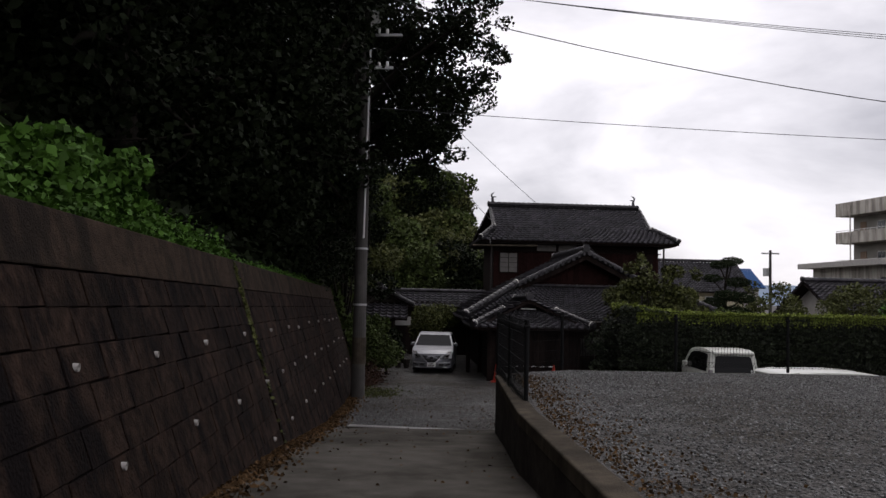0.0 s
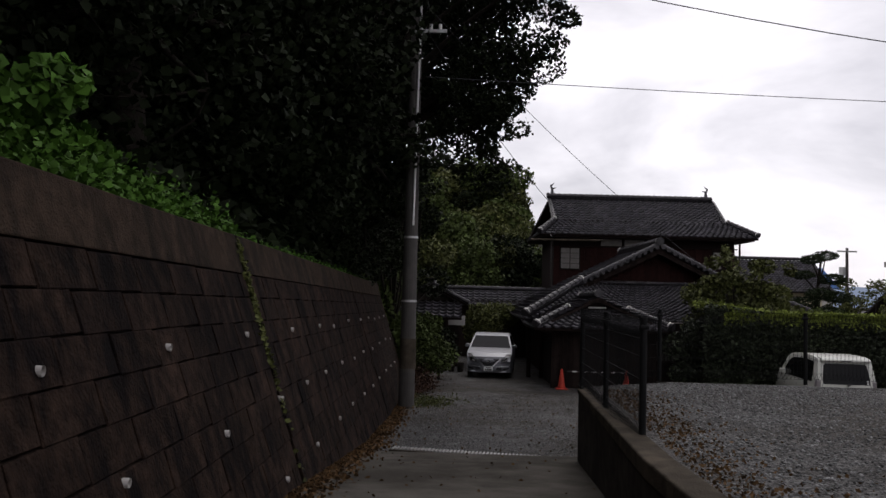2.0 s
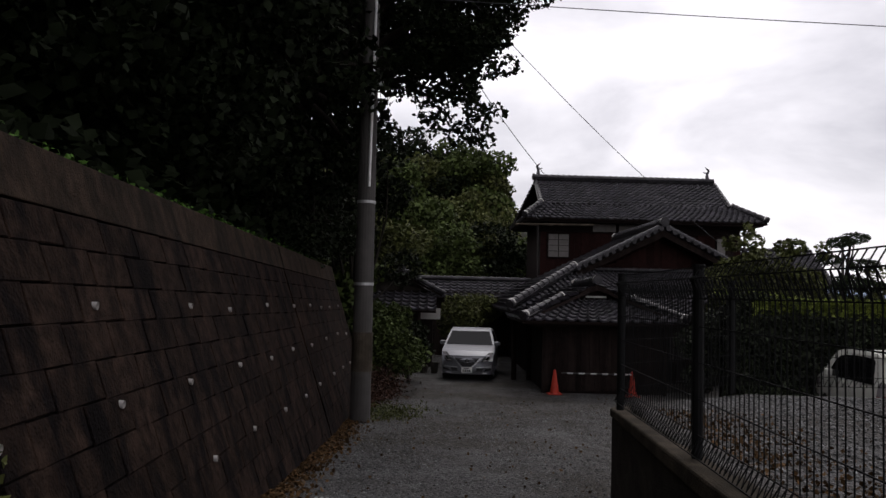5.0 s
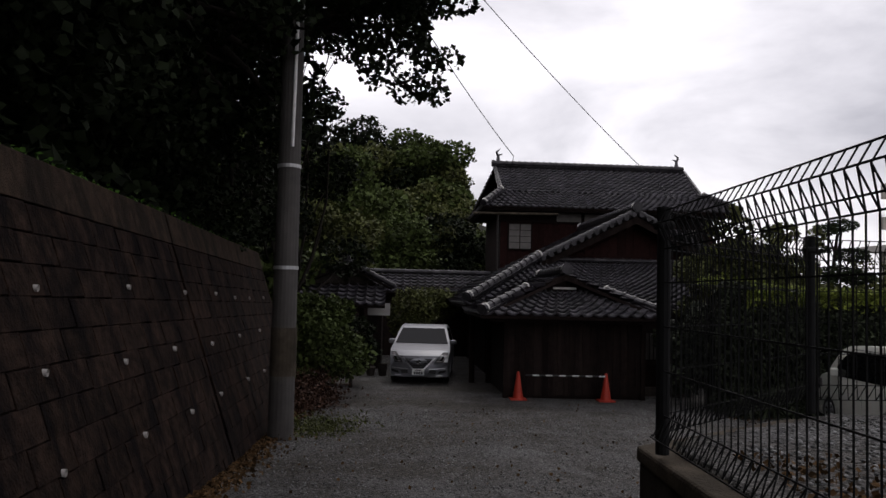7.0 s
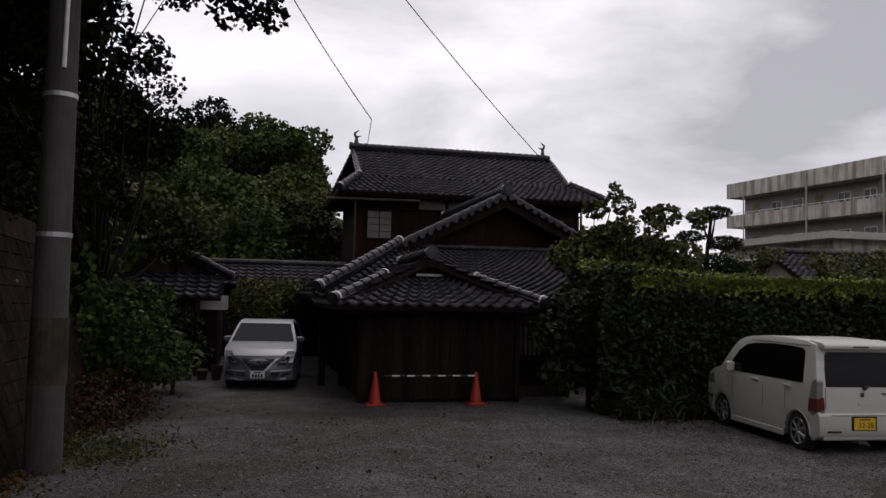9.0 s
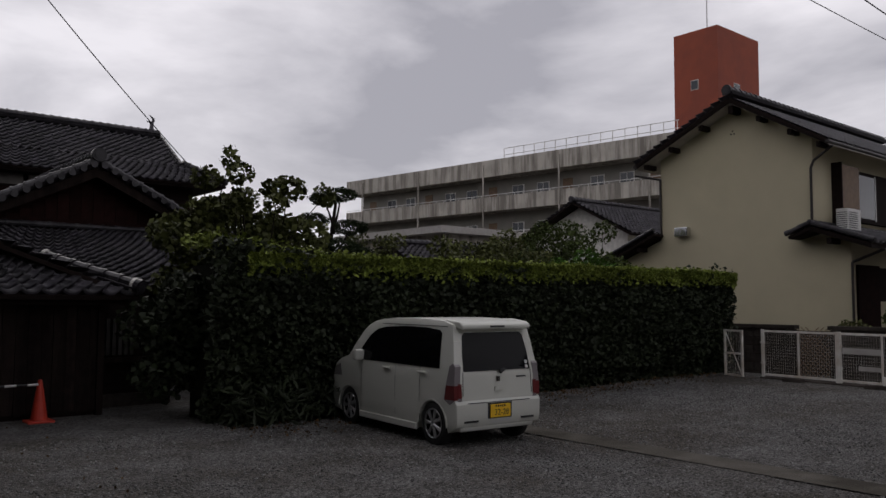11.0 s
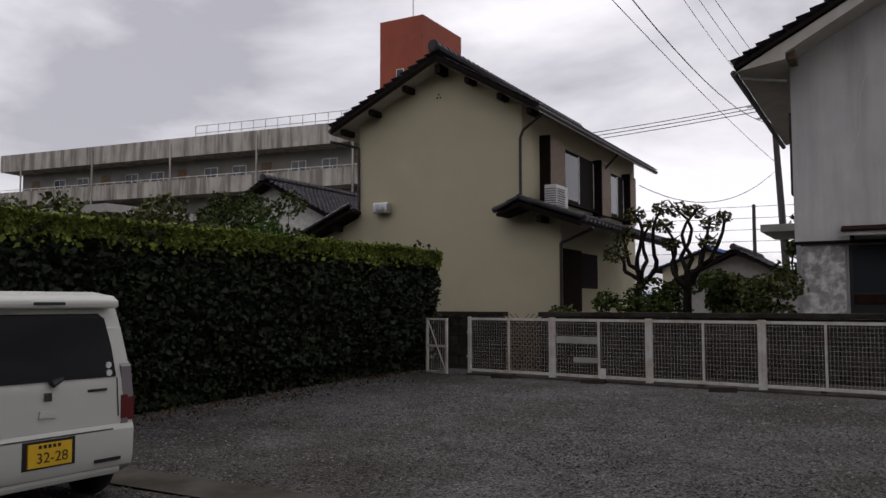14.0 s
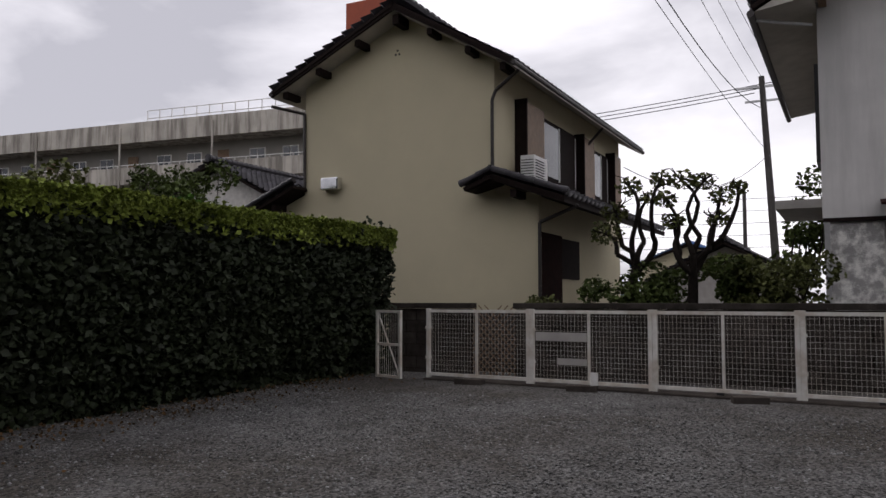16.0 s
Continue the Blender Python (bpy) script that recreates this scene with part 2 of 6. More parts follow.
def bm_tube(bm, a, b, r0, r1=None, seg=8, caps=True):
    a, b = Vector(a), Vector(b)
    r1 = r0 if r1 is None else r1
    d = (b - a).normalized()
    u = d.orthogonal().normalized()
    w = d.cross(u)
    ra, rb = [], []
    for i in range(seg):
        t = 2 * math.pi * i / seg
        o = u * math.cos(t) + w * math.sin(t)
        ra.append(bm.verts.new(a + o * r0))
        rb.append(bm.verts.new(b + o * r1))
    for i in range(seg):
        j = (i + 1) % seg
        bm.faces.new((ra[i], ra[j], rb[j], rb[i]))
    if caps:
        bm.faces.new(ra[::-1])
        bm.faces.new(rb)


def bm_prism(bm, pts, axis, a, b):
    """A polygon of 2D points swept along an axis from a to b. x: points are (y, z); y: (x, z); z: (x, y)."""
    def at(p, s):
        return {"x": (s, p[0], p[1]), "y": (p[0], s, p[1]), "z": (p[0], p[1], s)}[axis]
    va = [bm.verts.new(at(p, a)) for p in pts]
    vb = [bm.verts.new(at(p, b)) for p in pts]
    n = len(pts)
    bm.faces.new(va)
    bm.faces.new(vb[::-1])
    for i in range(n):
        bm.faces.new((va[i], vb[i], vb[(i + 1) % n], va[(i + 1) % n]))


def finish(bm, name, material, smooth=False):
    bmesh.ops.recalc_face_normals(bm, faces=bm.faces)
    me = bpy.data.meshes.new(name)
    bm.to_mesh(me)
    bm.free()
    for m in (material if isinstance(material, (list, tuple)) else [material]):
        me.materials.append(m)
    if smooth:
        me.shade_smooth()
    return me


def part(name, bm, material, parent=None, label="", smooth=False, bevel=0.0):
    ob = new(name, finish(bm, name, material, smooth))
    if parent:
        ob.parent = parent
    if bevel:
        mod = ob.modifiers.new("bevel", "BEVEL")
        mod.width, mod.segments, mod.limit_method, mod.angle_limit = bevel, 2, "ANGLE", radians(35)
    if label:
        ob["label"] = label
    return ob


def boxpart(name, dims, material, parent=None, label="", bevel=0.0):
    bm = bmesh.new()
    bm_box(bm, *dims)
    return part(name, bm, material, parent, label, bevel=bevel)


def tubepart(name, a, b, r, material, parent=None, r1=None, seg=10, label=""):
    bm = bmesh.new()
    bm_tube(bm, a, b, r, r1, seg)
    return part(name, bm, material, parent, label, smooth=False)


def thing(name, label, category, at=(0, 0, 0), rz=0.0, group="", kind=""):
    ob = new(name)
    ob.matrix_basis = pose(*at, 0, 0, rz)
    return tagged(ob, label, category, group, kind)


def array_mesh(name, verts, faces, material):
    """A mesh of quads or triangles from arrays."""
    me = bpy.data.meshes.new(name)
    verts, faces = np.asarray(verts, np.float32), np.asarray(faces, np.int32)
    k = faces.shape[1]
    me.vertices.add(len(verts))
    me.vertices.foreach_set("co", verts.ravel())
    me.loops.add(faces.size)
    me.loops.foreach_set("vertex_index", faces.ravel())
    me.polygons.add(len(faces))
    me.polygons.foreach_set("loop_start", np.arange(0, faces.size, k, dtype=np.int32))
    me.update(calc_edges=True)
    me.validate()
    me.materials.append(material)
    return me


def leaf_mesh(name, pts, size, material, droop=0.3, aspect=0.45):
    """Folded pointed leaves, one at each point, turned at random."""
    p = np.asarray(pts, float)
    n = len(p)
    s = size * NR.uniform(0.6, 1.35, n)[:, None]
    d = NR.normal(size=(n, 3))
    d[:, 2] = d[:, 2] * 0.6 - droop
    d /= np.linalg.norm(d, axis=1)[:, None]
    u = np.cross(d, NR.normal(size=(n, 3)))
    u /= np.linalg.norm(u, axis=1)[:, None] + 1e-9
    w = np.cross(d, u)
    a, b = p - d * s * 0.5, p + d * s * 0.5
    mid = p - d * s * 0.08 + w * s * 0.10
    l, r = mid + u * s * aspect, mid - u * s * aspect
    v = np.stack([a, l, b, r], 1).reshape(-1, 3)
    i = np.arange(n)[:, None] * 4
    return array_mesh(name, v, np.concatenate([i + [0, 1, 2], i + [0, 2, 3]]), material)


def shell_points(clumps, per_area):
    """Points in the outer part of ellipsoid clumps (x, y, z, rx, ry, rz)."""
    out = []
    for x, y, z, a, b, c in clumps:
        n = max(6, int(per_area * (a * b + b * c + a * c) * 4.2))
        d = NR.normal(size=(n, 3))
        d /= np.linalg.norm(d, axis=1)[:, None]
        k = NR.uniform(0.45, 1.0, n) ** 0.5 * (1 + 0.16 * np.sin(d[:, 0] * 7 + x) * np.cos(d[:, 1] * 6 + y))
        out.append(np.array([x, y, z]) + d * k[:, None] * np.array([a, b, c]))
    return np.concatenate(out)


def branch(bm, a, b, r0, r1, bend=0.15, steps=4, seg=6):
    a, b = Vector(a), Vector(b)
    last = a
    off = Vector((R.uniform(-1, 1), R.uniform(-1, 1), R.uniform(-0.2, 0.6))) * (b - a).length * bend
    for i in range(1, steps + 1):
        t = i / steps
        p = a.lerp(b, t) + off * math.sin(math.pi * t)
        bm_tube(bm, last, p, r0 + (r1 - r0) * (i - 1) / steps, r0 + (r1 - r0) * t, seg, caps=False)
        last = p


def tree(name, label, base, clumps, material, leaf, density, trunk_r=0.15, droop=0.3, fork=None, aspect=0.45, category="tree"):
    """A tapered trunk with a limb to each clump, and a crown of single leaves."""
    th = thing(name, label, category, base)
    bx, by, bz = base
    loc = [(x - bx, y - by, z - bz, a, b, c) for x, y, z, a, b, c in clumps]
    zf = fork if fork else min(c[2] for c in loc) * 0.6
    cx, cy = sum(c[0] for c in loc) / len(loc) * 0.3, sum(c[1] for c in loc) / len(loc) * 0.3
    bm = bmesh.new()
    branch(bm, (0, 0, -0.3), (cx, cy, zf), trunk_r * 1.25, trunk_r * 0.75, 0.04, 5, 9)
    part("trunk", bm, M_BARK, th, smooth=True)
    bm = bmesh.new()
    for c in loc[:40]:
        branch(bm, (cx, cy, zf), c[:3], trunk_r * 0.5, trunk_r * 0.1, 0.12)
        for k in range(3):
            q = Vector(c[:3]) + Vector((R.uniform(-c[3], c[3]), R.uniform(-c[4], c[4]), R.uniform(-c[5], c[5]))) * 0.8
            branch(bm, c[:3], q, trunk_r * 0.12, 0.006, 0.2, 3, 4)
    part("branching", bm, M_BARK, th, smooth=True)
    ob = new("crown", leaf_mesh("crown", shell_points(loc, density), leaf, material, droop, aspect))
    ob.parent = th
    return th


def scatter_clumps(n, box, r, flat=0.75):
    x0, x1, y0, y1, z0, z1 = box
    return [(R.uniform(x0, x1), R.uniform(y0, y1), R.uniform(z0, z1), *(lambda q: (q, q * R.uniform(0.8, 1.2), q * flat))(R.uniform(*r))) for _ in range(n)]


def ease(a, b, x):
    t = min(1.0, max(0.0, (x - a) / (b - a)))
    return t * t * (3 - 2 * t)


def lerp_table(tab, x):
    if x <= tab[0][0]:
        return tab[0][1]
    for (a, va), (b, vb) in zip(tab, tab[1:]):
        if x <= b:
            return va + (vb - va) * (x - a) / (b - a)
    return tab[-1][1]


LANE = [(-30, 1.2), (0, 0.36), (6, -0.02), (10, -0.35), (15, -0.86), (19.3, -1.13), (24, -1.32), (30, -1.37), (80, -1.4)]


def ground_z(x, y):
    """Height of the lane and of the lower car park."""
    lane = lerp_table(LANE, y)
    lot = -1.36 + 0.15 * ease(11, 18.5, x)
    return lane + (lot - lane) * ease(1.6, 5.5, x) if y > 12 else lane


def lot_z(y):
    return 0.40 - 0.02 * (y - 9)


def rwall_x(y):
    """Lane side of the wall that holds the upper car park."""
    return 1.12 + 0.073 * max(0.0, y - 7.2)


def wall_top(y):
    return -2.22 - 0.012 * (y - 10), 1.99 - 0.0165 * (y - 10)


def wall_x(y, z):
    x, zt = wall_top(y)
    return x + 0.325 * (zt - z)


# ---- ground ----
def sheet(name, xs, ys, zf, material, label, category):
    xs, ys = list(xs), list(ys)
    v = [(x, y, zf(x, y)) for y in ys for x in xs]
    w = len(xs)
    f = [(j * w + i, j * w + i + 1, (j + 1) * w + i + 1, (j + 1) * w + i) for j in range(len(ys) - 1) for i in range(w - 1)]
    ob = new(name, array_mesh(name, v, f, material))
    ob.data.shade_smooth()
    return tagged(ob, label, category, kind="structure")


def steps(a, b, d):
    n = max(1, round((b - a) / d))
    return [a + (b - a) * i / n for i in range(n + 1)]


FARX = [-900, -300, -120, -60, -30]
sheet("ground", FARX + steps(-12, 30, 0.5) + [40, 60, 120, 300, 900], [-900, -300, -60, -30] + steps(-12, 34, 0.5) + [40, 50, 70, 120, 300, 900],
      lambda x, y: ground_z(x, y) + 0.012 * noise.noise((x * 0.7, y * 0.7, 0)), M_GRAV, "grey gravel ground with brown leaf litter", "ground")
sheet("lane", [-1.9, -1.2, -0.4, 0.4, 1.2, 1.7], steps(-12, 13.9, 0.7), lambda x, y: ground_z(0, y) + 0.03, M_LANE, "worn grey concrete lane sloping down to the gravel", "lane")
sheet("upper_car_park", steps(0.5, 3, 0.05) + steps(3.5, 40, 1.0), steps(-12, 12.2, 0.55) + steps(12.3, 14.3, 0.1), lambda x, y: lot_z(y) - (0.0 if x > rwall_x(min(y, 13.2)) + 0.1 + max(0.0, y - 13.2) * 1.18 else 3.0) + 0.012 * noise.noise((x, y, 3)), M_GRAV, "raised car park of loose grey gravel", "car park")


def stones(name, n, place, size):
    """Loose chippings, each a small uneven octahedron."""
    base = np.array([(1, 0, 0), (-1, 0, 0), (0, 1, 0), (0, -1, 0), (0, 0, 0.7), (0, 0, -0.7)])
    tri = np.array([(0, 2, 4), (2, 1, 4), (1, 3, 4), (3, 0, 4), (2, 0, 5), (1, 2, 5), (3, 1, 5), (0, 3, 5)])
    V, F = [], []
    for k in range(n):
        x, y, z = place()
        s = size * R.uniform(0.5, 1.4)
        a = R.uniform(0, 6.28)
        c, si = math.cos(a), math.sin(a)
        b = base * (1 + NR.uniform(-0.3, 0.3, (6, 3))) * s * np.array([1, R.uniform(0.6, 1), R.uniform(0.5, 0.9)])
        V.append(np.stack([b[:, 0] * c - b[:, 1] * si + x, b[:, 0] * si + b[:, 1] * c + y, b[:, 2] + z], 1))
        F.append(tri + 6 * k)
    ob = new(name, array_mesh(name, np.concatenate(V), np.concatenate(F), M_STONE))
    return tagged(ob, "loose grey crushed stone chippings lying on the ground", "gravel", kind="stuff")


def spot_low():
    x, y = R.uniform(-1.2, 17.5), R.uniform(14, 25.5)
    return x, y, ground_z(x, y) + 0.003


def spot_high():
    y = R.uniform(3, 14.1)
    x = R.uniform(rwall_x(min(y, 13.2)) + 0.3 + 1.18 * max(0.0, y - 13.2), 9)
    return x, y, lot_z(y) + 0.006


stones("gravel", 42000, spot_low, 0.0145)
stones("gravel", 34000, spot_high, 0.0145)

# drain grating across the lane
dr = thing("drain_grating", "narrow pale steel drain grating across the lane", "drain", (0.35, 14.0, -0.735), -11)
boxpart("frame", (-1.3, 1.3, -0.13, 0.13, -0.05, -0.005), M_KERB, dr)
for k in range(50):
    x = -1.26 + k * 0.0515
    boxpart("bar", (x - 0.011, x + 0.011, -0.09, 0.09, -0.01, 0.012), M_STEEL, dr)
# flat concrete strip in the lower car park
sheet("concrete_strip", [10.1, 10.35, 10.6], steps(12, 23.2, 0.5), lambda x, y: ground_z(x, y) + 0.014, M_LANE, "flush grey concrete strip in the gravel", "strip")

# ---- the tall retaining wall on the hill side ----
Y0, Y1 = -6.0, 26.6
rw = thing("retaining_wall", "stained leaning concrete block retaining wall with drain pipes", "wall", kind="structure")
bm = bmesh.new()
ys = steps(Y0, Y1, 1.0)
ring = []
for y in ys:
    xt, zt = wall_top(y)
    zb = ground_z(0, y) - 0.3
    ring.append([bm.verts.new(p) for p in ((wall_x(y, zb) - 0.05, y, zb), (wall_x(y, zt - 0.36) - 0.05, y, zt - 0.36), (xt - 0.6, y, zt - 0.36), (wall_x(y, zb) - 1.4, y, zb))])
for a, b in zip(ring, ring[1:]):
    for i in range(4):
        bm.faces.new((a[i], b[i], b[(i + 1) % 4], a[(i + 1) % 4]))
bm.faces.new(ring[0])
bm.faces.new(ring[-1][::-1])
part("core", bm, M_JOINT, rw)
JOINTS = [3.2, 10.4, 19.4]
seg_edges = [Y0] + JOINTS + [Y1]
for a, b in zip(seg_edges, seg_edges[1:]):
    bm = bmesh.new()
    n = max(1, int((b - a) / 1.0))
    rr = []
    for i in range(n + 1):
        y = a + 0.03 + (b - a - 0.06) * i / n
        xt, zt = wall_top(y)
        wob = 0.01 * noise.noise((y * 1.3, 0, 5))
        rr.append([bm.verts.new(p) for p in ((wall_x(y, zt - 0.37) + 0.012, y, zt - 0.37), (xt + 0.02, y, zt + wob), (xt - 0.45, y, zt + wob), (xt - 0.45, y, zt - 0.37))])
    for p, q in zip(rr, rr[1:]):
        for i in range(4):
            bm.faces.new((p[i], q[i], q[(i + 1) % 4], p[(i + 1) % 4]))
    bm.faces.new(rr[0])
    bm.faces.new(rr[-1][::-1])
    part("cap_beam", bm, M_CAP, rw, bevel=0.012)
BW, BH = 0.62, 0.221


def wall_block(bm, y, e, row):
    """One face block of the leaning wall from y to e, with a worn bevelled edge."""
    ym = (y + e) / 2
    z1 = wall_top(ym)[1] - 0.38 - row * BH
    z0 = z1 - BH + R.uniform(0.003, 0.008)
    if z1 <= ground_z(0, ym) - 0.05:
        return False
    g = R.uniform(-0.003, 0.003)
    zm = (z0 + z1) / 2
    v = [(wall_x(yy, zz) + g, yy, zz) for yy, zz in ((y + 0.003, z0), (e - 0.003, z0), (e - 0.003, z1), (y + 0.003, z1))]
    fr = [bm.verts.new(p) for p in v]
    inn = [bm.verts.new((p[0] + 0.006, ym + (p[1] - ym) * R.uniform(0.965, 0.99), zm + (p[2] - zm) * R.uniform(0.9, 0.97))) for p in v]
    bk = [bm.verts.new((p[0] - 0.07, p[1], p[2])) for p in v]
    bm.faces.new(inn)
    for i in range(4):
        j = (i + 1) % 4
        bm.faces.new((fr[i], fr[j], inn[j], inn[i]))
        bm.faces.new((bk[i], bk[j], fr[j], fr[i]))
    return True


rest = bmesh.new()
for row in range(13):
    off = BW / 2 * (row % 2)
    for a, b in zip(seg_edges, seg_edges[1:]):
        y = max(a, 2.0) + 0.045
        first = True
        while y < b - 0.15:
            e = min(y + (BW - off if first and off else BW), b - 0.045)
            first = False
            if 5.0 < y < 21.0:
                bm = bmesh.new()
                if wall_block(bm, y, e, row):
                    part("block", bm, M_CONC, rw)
                else:
                    bm.free()
            else:
                wall_block(rest, y, e, row)
            y = e + R.uniform(0.003, 0.008)
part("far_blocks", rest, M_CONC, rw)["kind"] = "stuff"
k = 0
for zrel, st in ((0.95, 0.0), (1.55, 0.9), (2.15, 0.3)):
    y = 2.6 + st
    while y < 26:
        xt, zt = wall_top(y)
        z = zt - zrel + R.uniform(-0.03, 0.03)
        if z > ground_z(0, y) + 0.1:
            bm = bmesh.new()
            x = wall_x(y, z)
            bm_tube(bm, (x - 0.05, y, z), (x + 0.03, y, z - 0.003), 0.025, None, 14, caps=False)
            bm_tube(bm, (x + 0.03, y, z - 0.003), (x - 0.05, y, z), 0.020, None, 14, caps=False)
            part("weep_pipe", bm, M_SHOJI, rw, "short white plastic drain pipe")
        y += R.uniform(1.3, 2.1)

# ---- the low wall and the bank of the upper car park ----
lw = thing("car_park_wall", "low rough concrete wall with a pale worn cap", "wall", kind="structure")
PATHW = [(rwall_x(-8), -8.0), (rwall_x(2), 2.0), (rwall_x(8), 8.0), (1.57, 13.30), (2.75, 14.30), (40.0, 14.95)]


def strip_wall(pts, z0f, z1f, t, material, name, parent, label=""):
    bm = bmesh.new()
    rings = []
    n = len(pts)
    for i, (x, y) in enumerate(pts):
        d0 = Vector((pts[i][0] - pts[i - 1][0], pts[i][1] - pts[i - 1][1])).normalized() if i else None
        d1 = Vector((pts[i + 1][0] - pts[i][0], pts[i + 1][1] - pts[i][1])).normalized() if i < n - 1 else None
        d = ((d0 or d1) + (d1 or d0)).normalized()
        nx, ny = d.y * t, -d.x * t
        rings.append([bm.verts.new(p) for p in ((x, y, z0f(x, y)), (x, y, z1f(x, y)), (x + nx, y + ny, z1f(x, y)), (x + nx, y + ny, z0f(x, y)))])
    for a, b in zip(rings, rings[1:]):
        for i in range(4):
            bm.faces.new((a[i], b[i], b[(i + 1) % 4], a[(i + 1) % 4]))
    bm.faces.new(rings[0])
    bm.faces.new(rings[-1][::-1])
    return part(name, bm, material, parent, label, bevel=0.015)


strip_wall(PATHW, lambda x, y: ground_z(x, y) - 0.3 if y < 13.5 else -1.6, lambda x, y: lot_z(y) - 0.10, 0.19, M_BLOCK, "wall_body", lw)
strip_wall([(x - 0.015 if y < 14 else x, y + (0.015 if y > 14 else 0)) for x, y in PATHW], lambda x, y: lot_z(y) - 0.10, lambda x, y: lot_z(y) + 0.03 - (0.06 if 12 < y < 14.4 else 0), 0.21, M_KERB, "cap", lw)

# ---- roofs of pan tiles ----
def tile_surface(name, p00, p10, p01, p11, parent, pitch=0.27, course=0.26, amp=0.05, material=None, thick=0.05, step=0.07):
    """A tiled slope as one mesh: p00 to p10 along the eave, p01 to p11 along the top; waves across, stepped courses upward."""
    p00, p10, p01, p11 = (np.array(p, float) for p in (p00, p10, p01, p11))
    nrm = np.cross(p10 - p00, p01 - p00)
    nrm /= np.linalg.norm(nrm)
    if nrm[2] < 0:
        nrm = -nrm
    wid, hgt = np.linalg.norm(p10 - p00), np.linalg.norm(p01 - p00)
    nu, nv = max(2, int(wid / pitch)), max(2, int(hgt / course))
    loc = np.linspace(0, 1, 7)
    prof = -np.sin(loc * math.pi) ** 0.8 + 0.75 * np.exp(-((loc - 0.93) / 0.12) ** 2)
    us = ((np.arange(nu)[:, None] + loc[None, :] * 1.02) / nu)
    V, F, o = [], [], 0
    k = np.arange(6)
    tile = np.concatenate([np.stack([k + 7 * r, k + 1 + 7 * r, k + 8 + 7 * r, k + 7 + 7 * r], 1) for r in (0, 1)])
    for j in range(nv):
        rows = []
        dip = 0.018 * np.sin(loc * math.pi)[None, :] / hgt
        for vv, lift, cv in (((j + 0.16) / nv, -0.01, 1), (j / nv, step, 1), (min(1.0, (j + 1.08) / nv), 0.0, 0)):
            vq = np.clip(vv - dip * cv, 0, 1)[..., None] * np.ones((nu, 1, 1))
            a, b = p00 + (p01 - p00) * vq, p10 + (p11 - p10) * vq
            rows.append(a + (b - a) * us[..., None] + nrm * (prof * amp + lift + thick)[None, :, None])
        V.append(np.stack(rows, 1).reshape(-1, 3))
        F.append((tile[None] + 21 * np.arange(nu)[:, None, None] + o).reshape(-1, 4))
        o += nu * 21
    ob = new(name, array_mesh(name, np.concatenate(V), np.concatenate(F), material or M_TILE))
    ob.parent = parent
    ob["kind"] = "stuff"
    bm = bmesh.new()
    q = [bm.verts.new(p) for p in (p00, p10, p11, p01)]
    q2 = [bm.verts.new(p - nrm * 0.07) for p in (p00, p10, p11, p01)]
    bm.faces.new(q)
    bm.faces.new(q2)
    for a in range(4):
        bm.faces.new((q[a], q[(a + 1) % 4], q2[(a + 1) % 4], q2[a]))
    part("roof_board", bm, M_DARKW, parent)
    return ob


def ridge_run(name, a, b, parent, r=0.11, layers=2, material=None, end=True, lime=False):
    """A ridge of stacked flat tiles under a row of separate overlapping half-round caps, with lime pointing at its ends if asked."""
    a, b = Vector(a), Vector(b)
    d = b - a
    n = max(2, int(d.length / 0.27))
    side = d.cross(Vector((0, 0, 1))).normalized()
    bm = bmesh.new()
    for L in range(layers):
        w = r * (1.45 - 0.12 * L)
        z0, z1 = L * 0.06 + 0.025, L * 0.06 + 0.06
        v = []
        for p in (a, b):
            for s, z in ((-w * 0.9, z0), (w * 0.9, z0), (w, z1), (-w, z1)):
                v.append(bm.verts.new(p + side * s + Vector((0, 0, z))))
        bm.faces.new(v[:4])
        bm.faces.new(v[4:][::-1])
        for i in range(4):
            bm.faces.new((v[i], v[4 + i], v[4 + (i + 1) % 4], v[(i + 1) % 4]))
    up = Vector((0, 0, layers * 0.06 + 0.02))
    for i in range(n):
        p, q = a + d * (i / n), a + d * ((i + 1.0) / n)
        bm_tube(bm, p + up, p.lerp(q, 0.22) + up, r * 1.08, r * 1.08, 10)
        bm_tube(bm, p.lerp(q, 0.2) + up, q + up, r * 0.96, r * 0.88, 10)
    part(name, bm, material or M_TRIM, parent)
    if end:
        bm = bmesh.new()
        e, u = a + up, d.normalized()
        bm_tube(bm, e - u * 0.07, e + u * 0.02, r * 1.2, None, 14)
        bm_tube(bm, e - u * 0.085, e - u * 0.065, r * 0.8, None, 14)
        part("end_tile", bm, M_TRIM, parent)
    if lime:
        for p, s in ((a + up + d.normalized() * 0.03, 1), (b + up - d.normalized() * 0.05, -1)):
            bm = bmesh.new()
            bm_tube(bm, p, p + d.normalized() * 0.045, r * 1.17, r * 1.2, 12)
            part("lime_pointing", bm, M_LIME, parent)


def plank_wall(name, x0, x1, y, z0, z1, parent, material, step=0.2, top=None):
    """Upright boards side by side facing the lane; top gives each board's head."""
    x = x0
    while x < x1 - 0.02:
        e = min(x + step, x1)
        zt = min(z1, min(top(x), top(e))) if top else z1
        if zt > z0 + 0.05:
            boxpart(name, (x + 0.004, e - 0.004, y - 0.022 + R.uniform(-0.005, 0.005), y + 0.01, z0, zt), material, parent)
        x = e


